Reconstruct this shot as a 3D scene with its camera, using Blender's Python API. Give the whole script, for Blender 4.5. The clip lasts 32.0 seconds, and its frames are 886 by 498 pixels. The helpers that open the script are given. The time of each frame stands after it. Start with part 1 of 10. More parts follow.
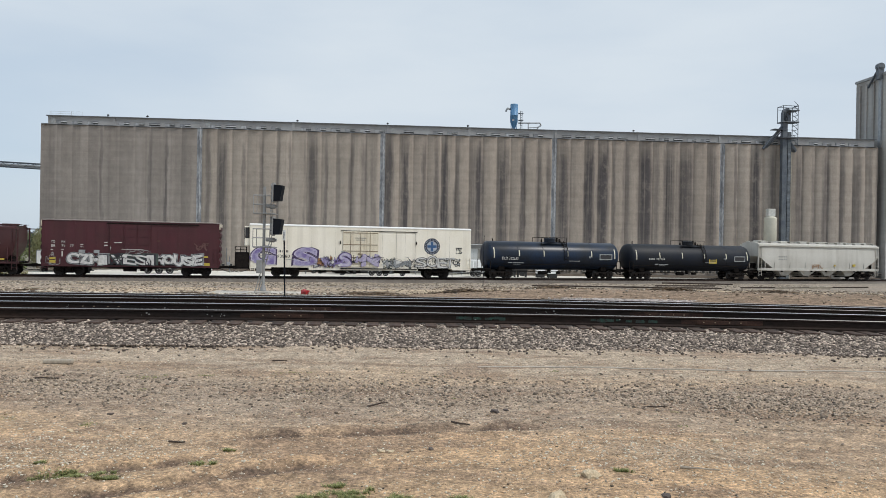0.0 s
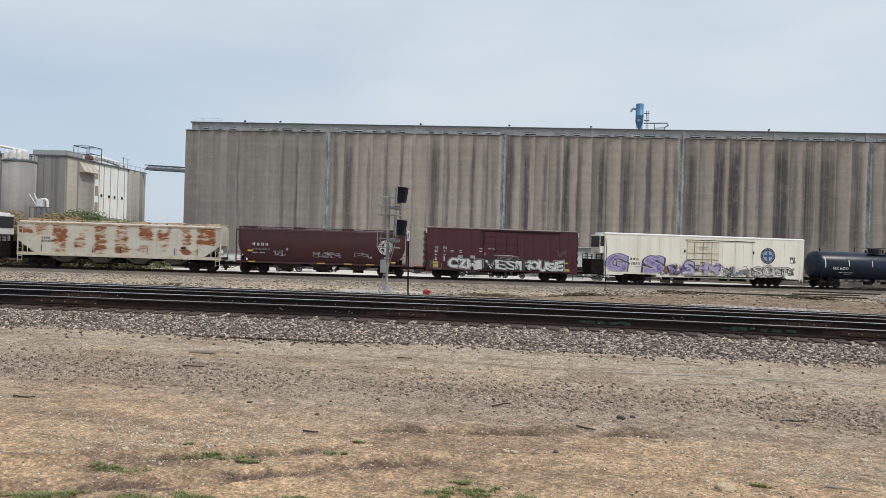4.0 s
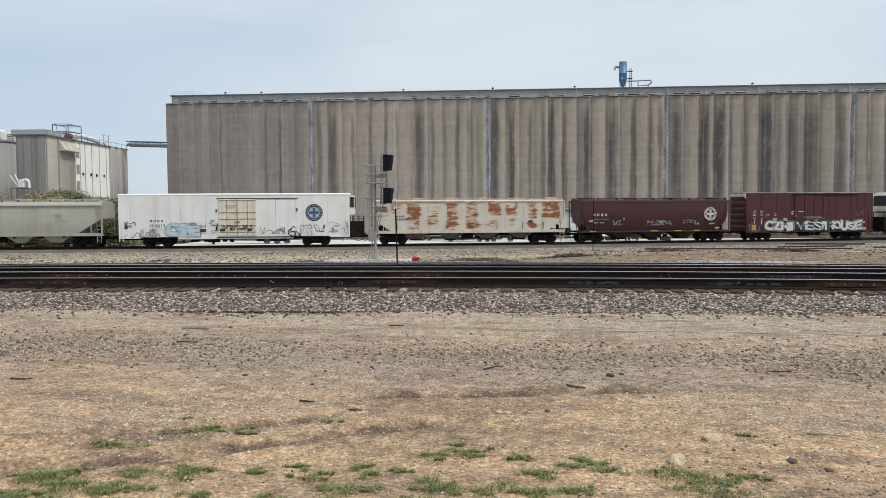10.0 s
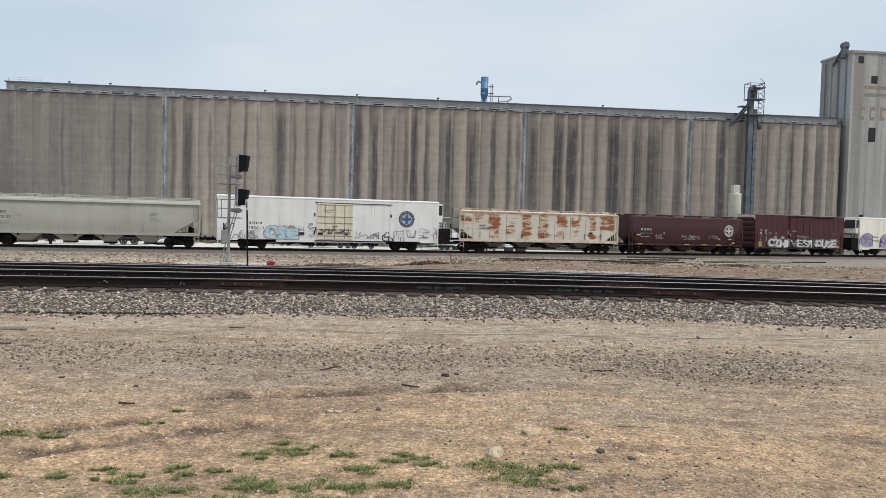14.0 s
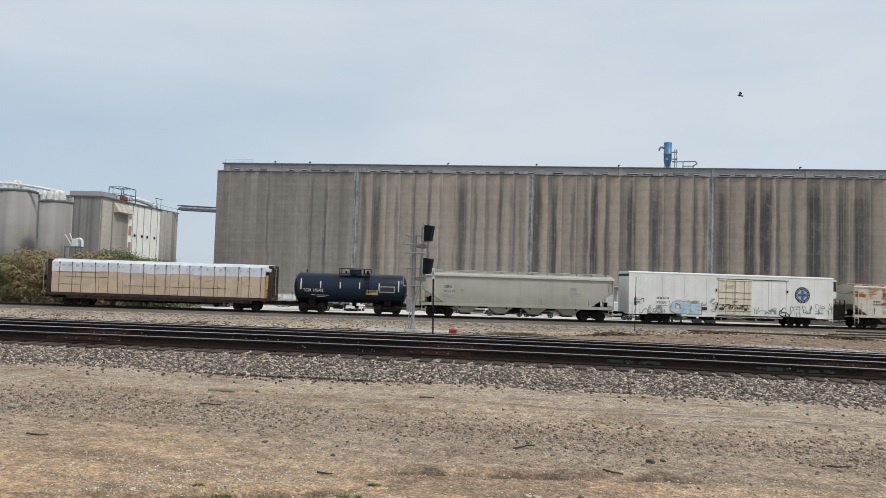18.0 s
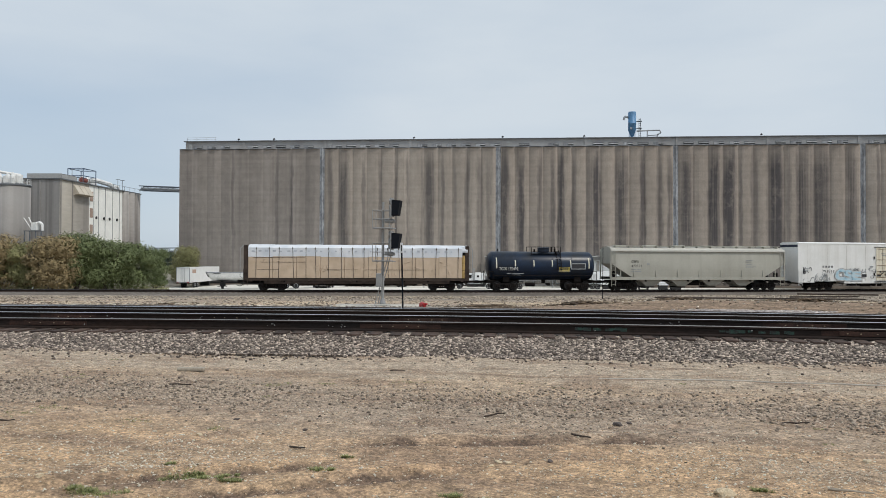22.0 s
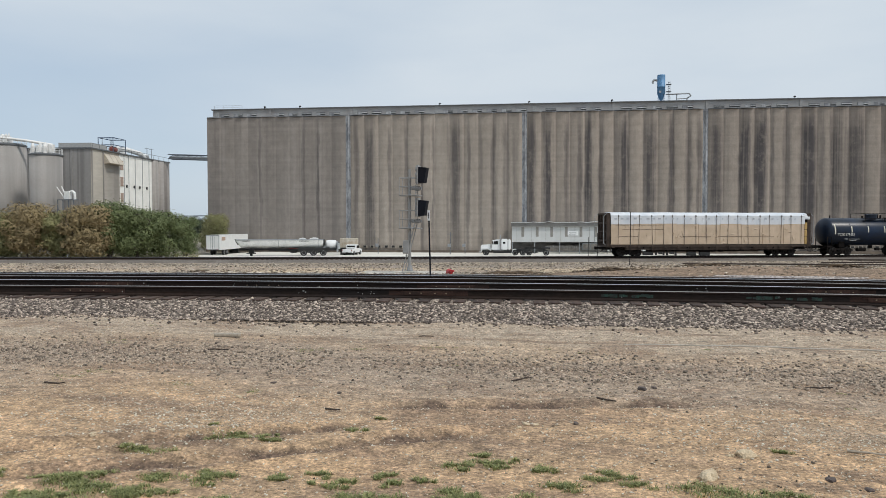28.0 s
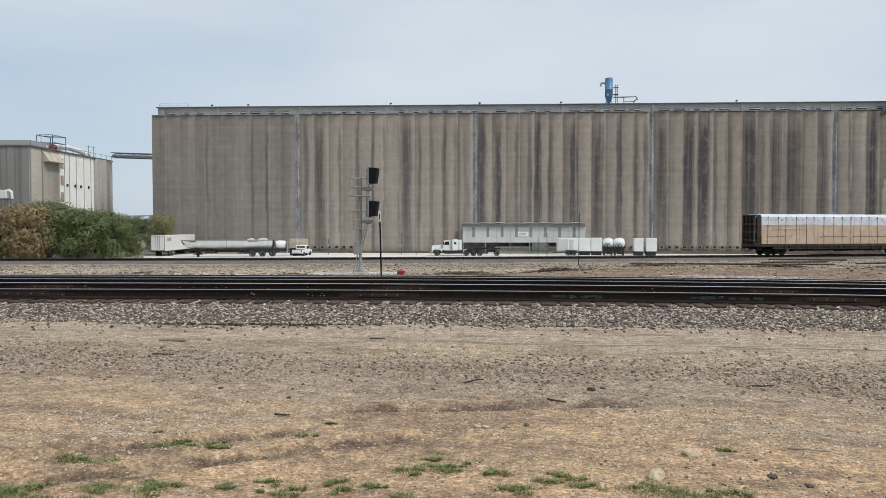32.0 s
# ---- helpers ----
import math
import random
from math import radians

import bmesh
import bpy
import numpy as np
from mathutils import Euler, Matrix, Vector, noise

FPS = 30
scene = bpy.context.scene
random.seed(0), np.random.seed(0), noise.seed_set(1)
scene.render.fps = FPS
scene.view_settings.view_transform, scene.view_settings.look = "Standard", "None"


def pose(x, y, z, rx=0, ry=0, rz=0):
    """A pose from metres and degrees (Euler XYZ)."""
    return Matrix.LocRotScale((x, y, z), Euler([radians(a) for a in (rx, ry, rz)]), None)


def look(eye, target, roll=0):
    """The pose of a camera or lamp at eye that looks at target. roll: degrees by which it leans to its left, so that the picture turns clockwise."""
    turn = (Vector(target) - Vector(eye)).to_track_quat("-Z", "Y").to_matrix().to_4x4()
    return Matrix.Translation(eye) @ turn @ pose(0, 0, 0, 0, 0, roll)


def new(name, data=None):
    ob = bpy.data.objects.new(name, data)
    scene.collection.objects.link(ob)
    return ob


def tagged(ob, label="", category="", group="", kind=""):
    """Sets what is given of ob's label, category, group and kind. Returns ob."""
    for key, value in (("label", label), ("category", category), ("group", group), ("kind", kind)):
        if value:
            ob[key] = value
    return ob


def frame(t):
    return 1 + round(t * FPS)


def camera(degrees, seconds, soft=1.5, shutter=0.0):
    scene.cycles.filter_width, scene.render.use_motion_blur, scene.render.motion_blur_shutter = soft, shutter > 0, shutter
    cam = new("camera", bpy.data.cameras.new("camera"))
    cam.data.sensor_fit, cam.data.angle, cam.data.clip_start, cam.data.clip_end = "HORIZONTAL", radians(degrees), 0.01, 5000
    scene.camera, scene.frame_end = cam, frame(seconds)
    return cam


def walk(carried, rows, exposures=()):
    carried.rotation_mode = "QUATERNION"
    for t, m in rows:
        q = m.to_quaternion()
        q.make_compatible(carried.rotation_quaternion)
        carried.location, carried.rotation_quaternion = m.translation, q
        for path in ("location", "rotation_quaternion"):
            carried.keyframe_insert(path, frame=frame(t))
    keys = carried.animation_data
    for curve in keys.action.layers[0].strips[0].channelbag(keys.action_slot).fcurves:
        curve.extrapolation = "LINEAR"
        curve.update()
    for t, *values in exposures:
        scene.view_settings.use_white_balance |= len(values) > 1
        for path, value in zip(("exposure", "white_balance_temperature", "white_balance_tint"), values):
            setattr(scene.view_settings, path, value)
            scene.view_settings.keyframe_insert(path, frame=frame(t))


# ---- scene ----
cam = camera(61.3, 32.0, soft=0.5)
# seconds, place, yaw, pitch, roll of the hand-held camera
PATH = [
    (0.0, 0.015, 0.012, 1.583, 0.01, -0.21, -1.07),
    (0.5, 0.037, 0.058, 1.570, -1.45, -0.37, -1.45),
    (1.0, 0.026, -0.013, 1.578, -0.48, -0.49, -1.88),
    (1.5, -0.010, 0.036, 1.542, 2.53, -0.51, -2.30),
    (2.0, -0.055, -0.014, 1.552, 5.90, -0.40, -2.60),
    (2.5, -0.071, 0.041, 1.516, 8.48, -0.17, -2.90),
    (4.5, -0.036, -0.060, 1.588, 8.96, -0.46, -1.56),
    (5.0, -0.043, -0.095, 1.592, 8.52, -0.71, -1.37),
    (5.5, -0.058, -0.078, 1.589, 8.14, -0.87, -1.27),
    (6.0, -0.020, -0.075, 1.597, 7.91, -0.94, -1.22),
    (6.5, -0.028, -0.070, 1.580, 7.63, -0.85, -1.33),
    (7.0, -0.019, -0.101, 1.599, 7.34, -1.00, -1.16),
    (7.5, -0.024, -0.114, 1.593, 6.93, -1.32, -0.97),
    (8.0, -0.011, -0.089, 1.577, 6.68, -1.89, -0.62),
    (8.5, -0.025, -0.088, 1.589, 6.69, -2.45, -0.19),
    (9.0, -0.036, -0.095, 1.584, 7.11, -2.78, 0.14),
    (9.5, -0.030, -0.088, 1.586, 7.71, -2.88, 0.29),
    (10.0, -0.025, -0.087, 1.590, 8.21, -2.89, 0.33),
    (10.5, -0.027, -0.085, 1.578, 8.47, -2.88, 0.20),
    (11.0, -0.014, -0.065, 1.578, 8.48, -2.93, 0.16),
    (11.5, -0.016, -0.048, 1.564, 8.31, -2.91, -0.01),
    (12.0, -0.015, -0.071, 1.575, 7.55, -2.79, -0.21),
    (12.5, 0.009, -0.090, 1.579, 5.50, -2.62, -0.52),
    (13.0, 0.111, -0.126, 1.568, 1.99, -2.45, -0.96),
    (13.5, 0.204, -0.081, 1.552, -2.38, -2.30, -1.45),
    (15.5, 0.070, -0.155, 1.440, -0.40, -0.67, -2.76),
    (16.0, 0.054, -0.091, 1.450, 1.61, 0.46, -2.61),
    (16.5, -0.064, -0.018, 1.540, 3.64, 1.47, -2.47),
    (17.0, -0.088, 0.023, 1.566, 6.18, 2.23, -2.46),
    (17.5, -0.059, 0.181, 1.538, 8.89, 2.67, -2.30),
    (18.0, -0.001, 0.174, 1.534, 11.30, 2.66, -1.83),
    (18.5, -0.009, 0.180, 1.533, 13.06, 2.42, -1.26),
    (19.0, -0.027, 0.225, 1.504, 13.95, 1.98, -0.89),
    (19.5, -0.032, 0.180, 1.510, 13.97, 1.54, -0.80),
    (20.0, -0.026, 0.094, 1.523, 13.17, 1.16, -0.77),
    (20.5, -0.003, 0.067, 1.532, 11.65, 0.94, -0.66),
    (21.0, 0.034, 0.067, 1.537, 10.14, 0.77, -0.41),
    (21.5, 0.037, 0.122, 1.531, 9.14, 0.64, -0.19),
    (22.0, 0.024, 0.149, 1.520, 8.95, 0.72, -0.26),
    (22.5, 0.018, 0.181, 1.527, 9.43, 0.85, -0.46),
    (23.0, 0.002, 0.170, 1.522, 10.09, 0.88, -0.81),
    (23.5, 0.011, 0.123, 1.525, 10.56, 0.67, -0.97),
    (24.0, 0.023, -0.035, 1.552, 10.67, 0.16, -1.04),
    (24.5, 0.022, -0.006, 1.539, 10.61, -0.34, -1.01),
    (25.0, 0.030, 0.006, 1.544, 10.62, -0.74, -0.95),
    (25.5, 0.018, 0.012, 1.539, 10.74, -0.99, -0.98),
    (27.5, 0.003, -0.045, 1.550, 11.38, -1.67, -0.25),
    (28.0, 0.029, -0.019, 1.545, 10.95, -1.85, -0.00),
    (28.5, 0.026, -0.011, 1.556, 10.13, -2.08, -0.00),
    (29.0, 0.023, -0.005, 1.558, 9.44, -2.38, -0.03),
    (29.5, 0.028, -0.015, 1.550, 9.19, -2.63, -0.19),
    (30.0, 0.009, -0.016, 1.544, 9.35, -2.81, -0.27),
    (30.5, -0.018, -0.018, 1.543, 9.58, -2.77, -0.30),
    (31.0, 0.002, 0.002, 1.544, 9.53, -2.54, -0.21),
    (31.5, 0.022, -0.014, 1.555, 8.74, -2.17, -0.10),
    (32.0, 0.025, -0.000, 1.563, 7.20, -1.82, -0.05),
]
walk(cam, [(t, pose(x, y, z, 90 + p, r, w)) for t, x, y, z, w, p, r in PATH],
     exposures=[(0.0, 0.04), (5.0, 0.0), (9.0, 0.07), (12.5, 0.08), (16.0, 0.0), (19.0, -0.06), (23.0, -0.06), (25.0, -0.03), (28.0, -0.03), (32.0, 0.0)])

# ---- light: bright hazy sky with a weak, wide sun ----
SUN_EL = radians(51)
world = bpy.data.worlds.new("world")
scene.world = world
world.use_nodes = True
wn, wl = world.node_tree.nodes, world.node_tree.links
wn.clear()
w_out = wn.new("ShaderNodeOutputWorld")
w_bg = wn.new("ShaderNodeBackground")
w_sky = wn.new("ShaderNodeTexSky")
w_sky.sky_type = 'NISHITA'
w_sky.sun_disc = False
w_sky.sun_elevation = SUN_EL
w_sky.sun_rotation = radians(116)
w_sky.air_density = 1.0
w_sky.dust_density = 1.0
w_bg.inputs["Strength"].default_value = 0.1
w_co = wn.new("ShaderNodeTexCoord")
w_map = wn.new("ShaderNodeMapping")
w_map.inputs["Scale"].default_value = (1.0, 1.0, 3.5)
w_noise = wn.new("ShaderNodeTexNoise")
w_noise.inputs["Scale"].default_value = 2.2
w_noise.inputs["Detail"].default_value = 6
w_noise.inputs["Roughness"].default_value = 0.5
w_ramp = wn.new("ShaderNodeValToRGB")
w_ramp.color_ramp.elements[0].position, w_ramp.color_ramp.elements[0].color = 0.30, (0.62, 0.62, 0.62, 1)
w_ramp.color_ramp.elements[1].position, w_ramp.color_ramp.elements[1].color = 0.62, (0.93, 0.93, 0.93, 1)
w_mix = wn.new("ShaderNodeMixRGB")
w_mix.inputs["Color2"].default_value = (6.75, 7.45, 8.1, 1)
wl.new(w_co.outputs["Generated"], w_map.inputs["Vector"])
wl.new(w_map.outputs["Vector"], w_noise.inputs["Vector"])
wl.new(w_noise.outputs["Fac"], w_ramp.inputs["Fac"])
w_sep = wn.new("ShaderNodeSeparateXYZ")
w_west = wn.new("ShaderNodeMapRange")
for k, v in zip(("From Min", "From Max", "To Min", "To Max"), (-0.75, -0.22, 0.38, 1.0)):
    w_west.inputs[k].default_value = v
w_thin = wn.new("ShaderNodeMath")
w_thin.operation = "MULTIPLY"
wl.new(w_co.outputs["Generated"], w_sep.inputs[0])
wl.new(w_sep.outputs["X"], w_west.inputs["Value"])
w_high = wn.new("ShaderNodeMapRange")
for k, v in zip(("From Min", "From Max", "To Min", "To Max"), (0.08, 0.26, 0.0, 1.0)):
    w_high.inputs[k].default_value = v
w_top = wn.new("ShaderNodeMath")
w_top.operation = "MAXIMUM"
wl.new(w_sep.outputs["Z"], w_high.inputs["Value"])
wl.new(w_west.outputs["Result"], w_top.inputs[0])
wl.new(w_high.outputs["Result"], w_top.inputs[1])
wl.new(w_ramp.outputs["Color"], w_thin.inputs[0])
wl.new(w_top.outputs[0], w_thin.inputs[1])
wl.new(w_thin.outputs[0], w_mix.inputs["Fac"])
w_haze = wn.new("ShaderNodeMixRGB")
w_haze.inputs["Fac"].default_value = 0.65
w_haze.inputs["Color2"].default_value = (3.9, 5.4, 7.2, 1)
wl.new(w_sky.outputs["Color"], w_haze.inputs["Color1"])
wl.new(w_haze.outputs["Color"], w_mix.inputs["Color1"])
wl.new(w_mix.outputs["Color"], w_bg.inputs["Color"])
wl.new(w_bg.outputs["Background"], w_out.inputs["Surface"])
sun = new("sun", bpy.data.lights.new("sun", "SUN"))
sun.data.energy, sun.data.angle, sun.data.color = 2.0, radians(7), (1.0, 0.95, 0.88)
sun.matrix_world = look((50, -24, 74), (0, 0, 0))
scene.view_settings.exposure = 0.0

# ---- materials ----
def mat(name, color, rough=0.8, metal=0.0, vary=0.12, scale=3.0, fine=40.0, bump=0.15, tint=None, stretch=(1, 1, 1), spots=None, obvar=0.0, streak=None, coords="Object"):
    """A surface with two scales of variation. tint: a second colour that large noise mixes in;
    spots: (colour, threshold, scale) of wear patches; streak: (colour, scale, amount) of vertical runs."""
    m = bpy.data.materials.new(name)
    m.use_nodes = True
    n, l = m.node_tree.nodes, m.node_tree.links
    b = n["Principled BSDF"]
    b.inputs["Roughness"].default_value, b.inputs["Metallic"].default_value = rough, metal
    co = n.new("ShaderNodeTexCoord")
    mp = n.new("ShaderNodeMapping")
    mp.inputs["Scale"].default_value = stretch
    l.new(co.outputs[coords], mp.inputs["Vector"])

    def tex(s, detail=5, vec=None):
        t = n.new("ShaderNodeTexNoise")
        t.inputs["Scale"].default_value, t.inputs["Detail"].default_value = s, detail
        l.new(vec or mp.outputs["Vector"], t.inputs["Vector"])
        return t.outputs["Fac"]

    def ramp(src, a, z, lo=0.0, hi=1.0):
        r = n.new("ShaderNodeMapRange")
        r.inputs["From Min"].default_value, r.inputs["From Max"].default_value = a, z
        r.inputs["To Min"].default_value, r.inputs["To Max"].default_value = lo, hi
        l.new(src, r.inputs["Value"])
        return r.outputs["Result"]

    def mix(fac, c1, c2, mode="MIX"):
        x = n.new("ShaderNodeMixRGB")
        x.blend_type = mode
        for sock, v in ((x.inputs["Fac"], fac), (x.inputs["Color1"], c1), (x.inputs["Color2"], c2)):
            if isinstance(v, (int, float)):
                sock.default_value = v
            elif isinstance(v, tuple):
                sock.default_value = (*v[:3], 1)
            else:
                l.new(v, sock)
        return x.outputs["Color"]

    big, small = tex(scale), tex(fine, 3)
    c = mix(ramp(big, 0.35, 0.65), color, tint or tuple(max(0, v * (1 - 1.6 * vary)) for v in color))
    g = ramp(small, 0.3, 0.7, 1 - vary, 1 + vary)
    c = mix(1.0, c, g, "MULTIPLY")
    if streak:
        sm = n.new("ShaderNodeMapping")
        sm.inputs["Scale"].default_value = (streak[1], streak[1], streak[1] * 0.03)
        l.new(co.outputs[coords], sm.inputs["Vector"])
        c = mix(ramp(tex(1.0, 6, sm.outputs["Vector"]), 0.48, 0.75, 0, streak[2]), c, streak[0])
    if spots:
        c = mix(ramp(tex(spots[2], 8), spots[1], spots[1] + 0.06), c, spots[0])
    if obvar:
        oi = n.new("ShaderNodeObjectInfo")
        c = mix(1.0, c, ramp(oi.outputs["Random"], 0, 1, 1 - obvar, 1 + obvar), "MULTIPLY")
    l.new(c, b.inputs["Base Color"])
    if bump:
        bp = n.new("ShaderNodeBump")
        bp.inputs["Strength"].default_value, bp.inputs["Distance"].default_value = bump, 0.02
        l.new(small, bp.inputs["Height"])
        l.new(bp.outputs["Normal"], b.inputs["Normal"])
    return m


def island_mat(name, lo, hi, rough=0.9, skew=False):
    """Many small pieces in one mesh, each with its own shade."""
    m = bpy.data.materials.new(name)
    m.use_nodes = True
    n, l = m.node_tree.nodes, m.node_tree.links
    b = n["Principled BSDF"]
    b.inputs["Roughness"].default_value = rough
    geo = n.new("ShaderNodeNewGeometry")
    r = n.new("ShaderNodeValToRGB")
    r.color_ramp.elements[0].color, r.color_ramp.elements[1].color = (*lo, 1), (*hi, 1)
    if skew:
        e = r.color_ramp.elements.new(0.62)
        e.color = (*[a + (b_ - a) * 0.28 for a, b_ in zip(lo, hi)], 1)
    l.new(geo.outputs["Random Per Island"], r.inputs["Fac"])
    t = n.new("ShaderNodeTexNoise")
    t.inputs["Scale"].default_value = 25
    x = n.new("ShaderNodeMixRGB")
    x.blend_type = "MULTIPLY"
    x.inputs["Fac"].default_value = 0.45
    l.new(r.outputs["Color"], x.inputs["Color1"])
    l.new(t.outputs["Fac"], x.inputs["Color2"])
    l.new(x.outputs["Color"], b.inputs["Base Color"])
    return m


# ---- mesh helpers ----
def part(name, bm, material, parent=None, label="", smooth=False):
    """Links a bmesh as one mesh object, under a thing or a part."""
    me = bpy.data.meshes.new(name)
    bm.to_mesh(me)
    bm.free()
    return mesh_part(name, me, material, parent, label, smooth)


def mesh_part(name, me, material, parent=None, label="", smooth=False):
    if not me.materials:
        for one in material if isinstance(material, (list, tuple)) else [material]:
            me.materials.append(one)
        if smooth:
            me.polygons.foreach_set("use_smooth", [True] * len(me.polygons))
    ob = new(name, me)
    if parent:
        ob.parent = parent
    return tagged(ob, label)


def thing(name, m, label, category, group="", kind=""):
    ob = new(name)
    ob.matrix_world = m
    ob.empty_display_size = 0.2
    return tagged(ob, label, category, group, kind)


def box(bm, x0, x1, y0, y1, z0, z1, bevel=0.0, m=None):
    vs = [bm.verts.new((x, y, z)) for x in (x0, x1) for y in (y0, y1) for z in (z0, z1)]
    if m is not None:
        for v in vs:
            v.co = m @ v.co
    fs = [bm.faces.new([vs[i] for i in f]) for f in ((0, 1, 3, 2), (4, 6, 7, 5), (0, 4, 5, 1), (2, 3, 7, 6), (0, 2, 6, 4), (1, 5, 7, 3))]
    if bevel:
        es = list({e for f in fs for e in f.edges})
        bmesh.ops.bevel(bm, geom=es, offset=bevel, segments=2, affect="EDGES", profile=0.5)
    return bm


def boxes(*specs):
    bm = bmesh.new()
    for s in specs:
        box(bm, *s)
    return bm


def tube(bm, a, b, r, seg=8, r2=None, caps=True):
    """A round bar from a to b."""
    a, b = Vector(a), Vector(b)
    d = b - a
    q = d.to_track_quat("Z", "Y")
    r2 = r if r2 is None else r2
    rings = []
    for p, rr in ((a, r), (b, r2)):
        rings.append([bm.verts.new(p + q @ Vector((rr * math.cos(2 * math.pi * i / seg), rr * math.sin(2 * math.pi * i / seg), 0))) for i in range(seg)])
    for i in range(seg):
        j = (i + 1) % seg
        bm.faces.new((rings[0][i], rings[0][j], rings[1][j], rings[1][i]))
    if caps:
        bm.faces.new(rings[0][::-1])
        bm.faces.new(rings[1])
    return bm


def pipe_path(bm, pts, r, seg=8):
    for a, b in zip(pts, pts[1:]):
        tube(bm, a, b, r, seg)
    for p in pts[1:-1]:
        bmesh.ops.create_icosphere(bm, subdivisions=1, radius=r * 1.02, matrix=Matrix.Translation(p))
    return bm


def lathe(bm, prof, seg=24, axis="Z", m=None):
    """Turns a profile of (radius, height) round an axis."""
    rings = []
    for r, h in prof:
        ring = []
        for i in range(seg):
            a = 2 * math.pi * i / seg
            c, s = r * math.cos(a), r * math.sin(a)
            co = {"Z": (c, s, h), "X": (h, c, s), "Y": (c, h, s)}[axis]
            co = Vector(co)
            ring.append(bm.verts.new(m @ co if m is not None else co))
        rings.append(ring)
    for a, b in zip(rings, rings[1:]):
        for i in range(seg):
            j = (i + 1) % seg
            f = (a[i], a[j], b[j], b[i])
            bm.faces.new(f if axis == "Z" else f[::-1])
    bm.faces.new(rings[0][::-1] if axis == "Z" else rings[0])
    bm.faces.new(rings[-1] if axis == "Z" else rings[-1][::-1])
    return bm


def prism(bm, poly, y0, y1):
    """A polygon in the x-z plane, given thickness from y0 to y1."""
    a = [bm.verts.new((x, y0, z)) for x, z in poly]
    b = [bm.verts.new((x, y1, z)) for x, z in poly]
    n = len(poly)
    bm.faces.new(a)
    bm.faces.new(b[::-1])
    for i in range(n):
        j = (i + 1) % n
        bm.faces.new((a[j], a[i], b[i], b[j]))
    bmesh.ops.recalc_face_normals(bm, faces=bm.faces[:])
    return bm


def prism_x(bm, poly, x0, x1):
    """A polygon in the y-z plane, drawn along x."""
    a = [bm.verts.new((x0, y, z)) for y, z in poly]
    b = [bm.verts.new((x1, y, z)) for y, z in poly]
    n = len(poly)
    bm.faces.new(a)
    bm.faces.new(b[::-1])
    for i in range(n):
        j = (i + 1) % n
        bm.faces.new((a[j], a[i], b[i], b[j]))
    bmesh.ops.recalc_face_normals(bm, faces=bm.faces[:])
    return bm


def grid_mesh(name, xs, ys, zfun):
    """A height sheet over a grid of lines."""
    X, Y = np.meshgrid(xs, ys)
    co = np.stack([X, Y, zfun(X, Y)], -1).reshape(-1, 3)
    w, h = len(xs), len(ys)
    i = (np.arange(h - 1)[:, None] * w + np.arange(w - 1)[None]).reshape(-1)
    f = np.stack([i, i + 1, i + w + 1, i + w], 1)
    me = bpy.data.meshes.new(name)
    me.from_pydata(co.tolist(), [], f.tolist())
    me.polygons.foreach_set("use_smooth", [True] * len(f))
    return me


def scatter_mesh(name, base_v, base_f, pos, scl, rng):
    """Copies of one small shape, each turned and sized by chance, in one mesh."""
    n = len(pos)
    q = rng.normal(size=(n, 4))
    q /= np.linalg.norm(q, axis=1)[:, None]
    w, x, y, z = q.T
    R = np.stack([np.stack([1 - 2 * (y * y + z * z), 2 * (x * y - w * z), 2 * (x * z + w * y)], -1),
                  np.stack([2 * (x * y + w * z), 1 - 2 * (x * x + z * z), 2 * (y * z - w * x)], -1),
                  np.stack([2 * (x * z - w * y), 2 * (y * z + w * x), 1 - 2 * (x * x + y * y)], -1)], 1)
    v = base_v[None] * (1 + 0.25 * rng.normal(size=(n, len(base_v), 1)))
    v = np.einsum("nij,nkj->nki", R, v) * scl[:, None, :] + pos[:, None, :]
    f = (base_f[None] + (np.arange(n) * len(base_v))[:, None, None]).reshape(-1, base_f.shape[1])
    me = bpy.data.meshes.new(name)
    me.vertices.add(n * len(base_v))
    me.vertices.foreach_set("co", v.reshape(-1).astype(np.float32))
    k = base_f.shape[1]
    me.loops.add(f.size)
    me.loops.foreach_set("vertex_index", f.reshape(-1).astype(np.int32))
    me.polygons.add(len(f))
    me.polygons.foreach_set("loop_start", np.arange(0, f.size, k, dtype=np.int32))
    me.update(calc_edges=True)
    me.validate()
    return me


OCT_V = np.array([(1, 0, 0), (-1, 0, 0), (0, 1, 0), (0, -1, 0), (0, 0, 1), (0, 0, -1)], float)
OCT_F = np.array([(0, 2, 4), (2, 1, 4), (1, 3, 4), (3, 0, 4), (2, 0, 5), (1, 2, 5), (3, 1, 5), (0, 3, 5)])

CUB_V = np.array([(x, y, z) for x in (-0.8, 0.8) for y in (-0.75, 0.75) for z in (-0.7, 0.7)], float)
CUB_F = np.array([(0, 1, 3, 2), (4, 6, 7, 5), (0, 4, 5, 1), (2, 3, 7, 6), (0, 2, 6, 4), (1, 5, 7, 3)])

# ---- the lie of the land ----
def near_rail(x):
    """The near rail's line, slightly bent."""
    return 13.9 - 1.4 * (np.sqrt(1 + ((x - 3) / 10.0) ** 2) - 1)


TN = radians(14.17)
T_DIR, T_NOR = Vector((math.cos(TN), math.sin(TN), 0)), Vector((-math.sin(TN), math.cos(TN), 0))
T_MID, T_TOP = 77.5, -1.77


def far_bend(s):
    """How far the far track bends away from its straight line, s metres along it."""
    return 13.08 * (np.sqrt(1 + (s / 80.0) ** 2) - 1)


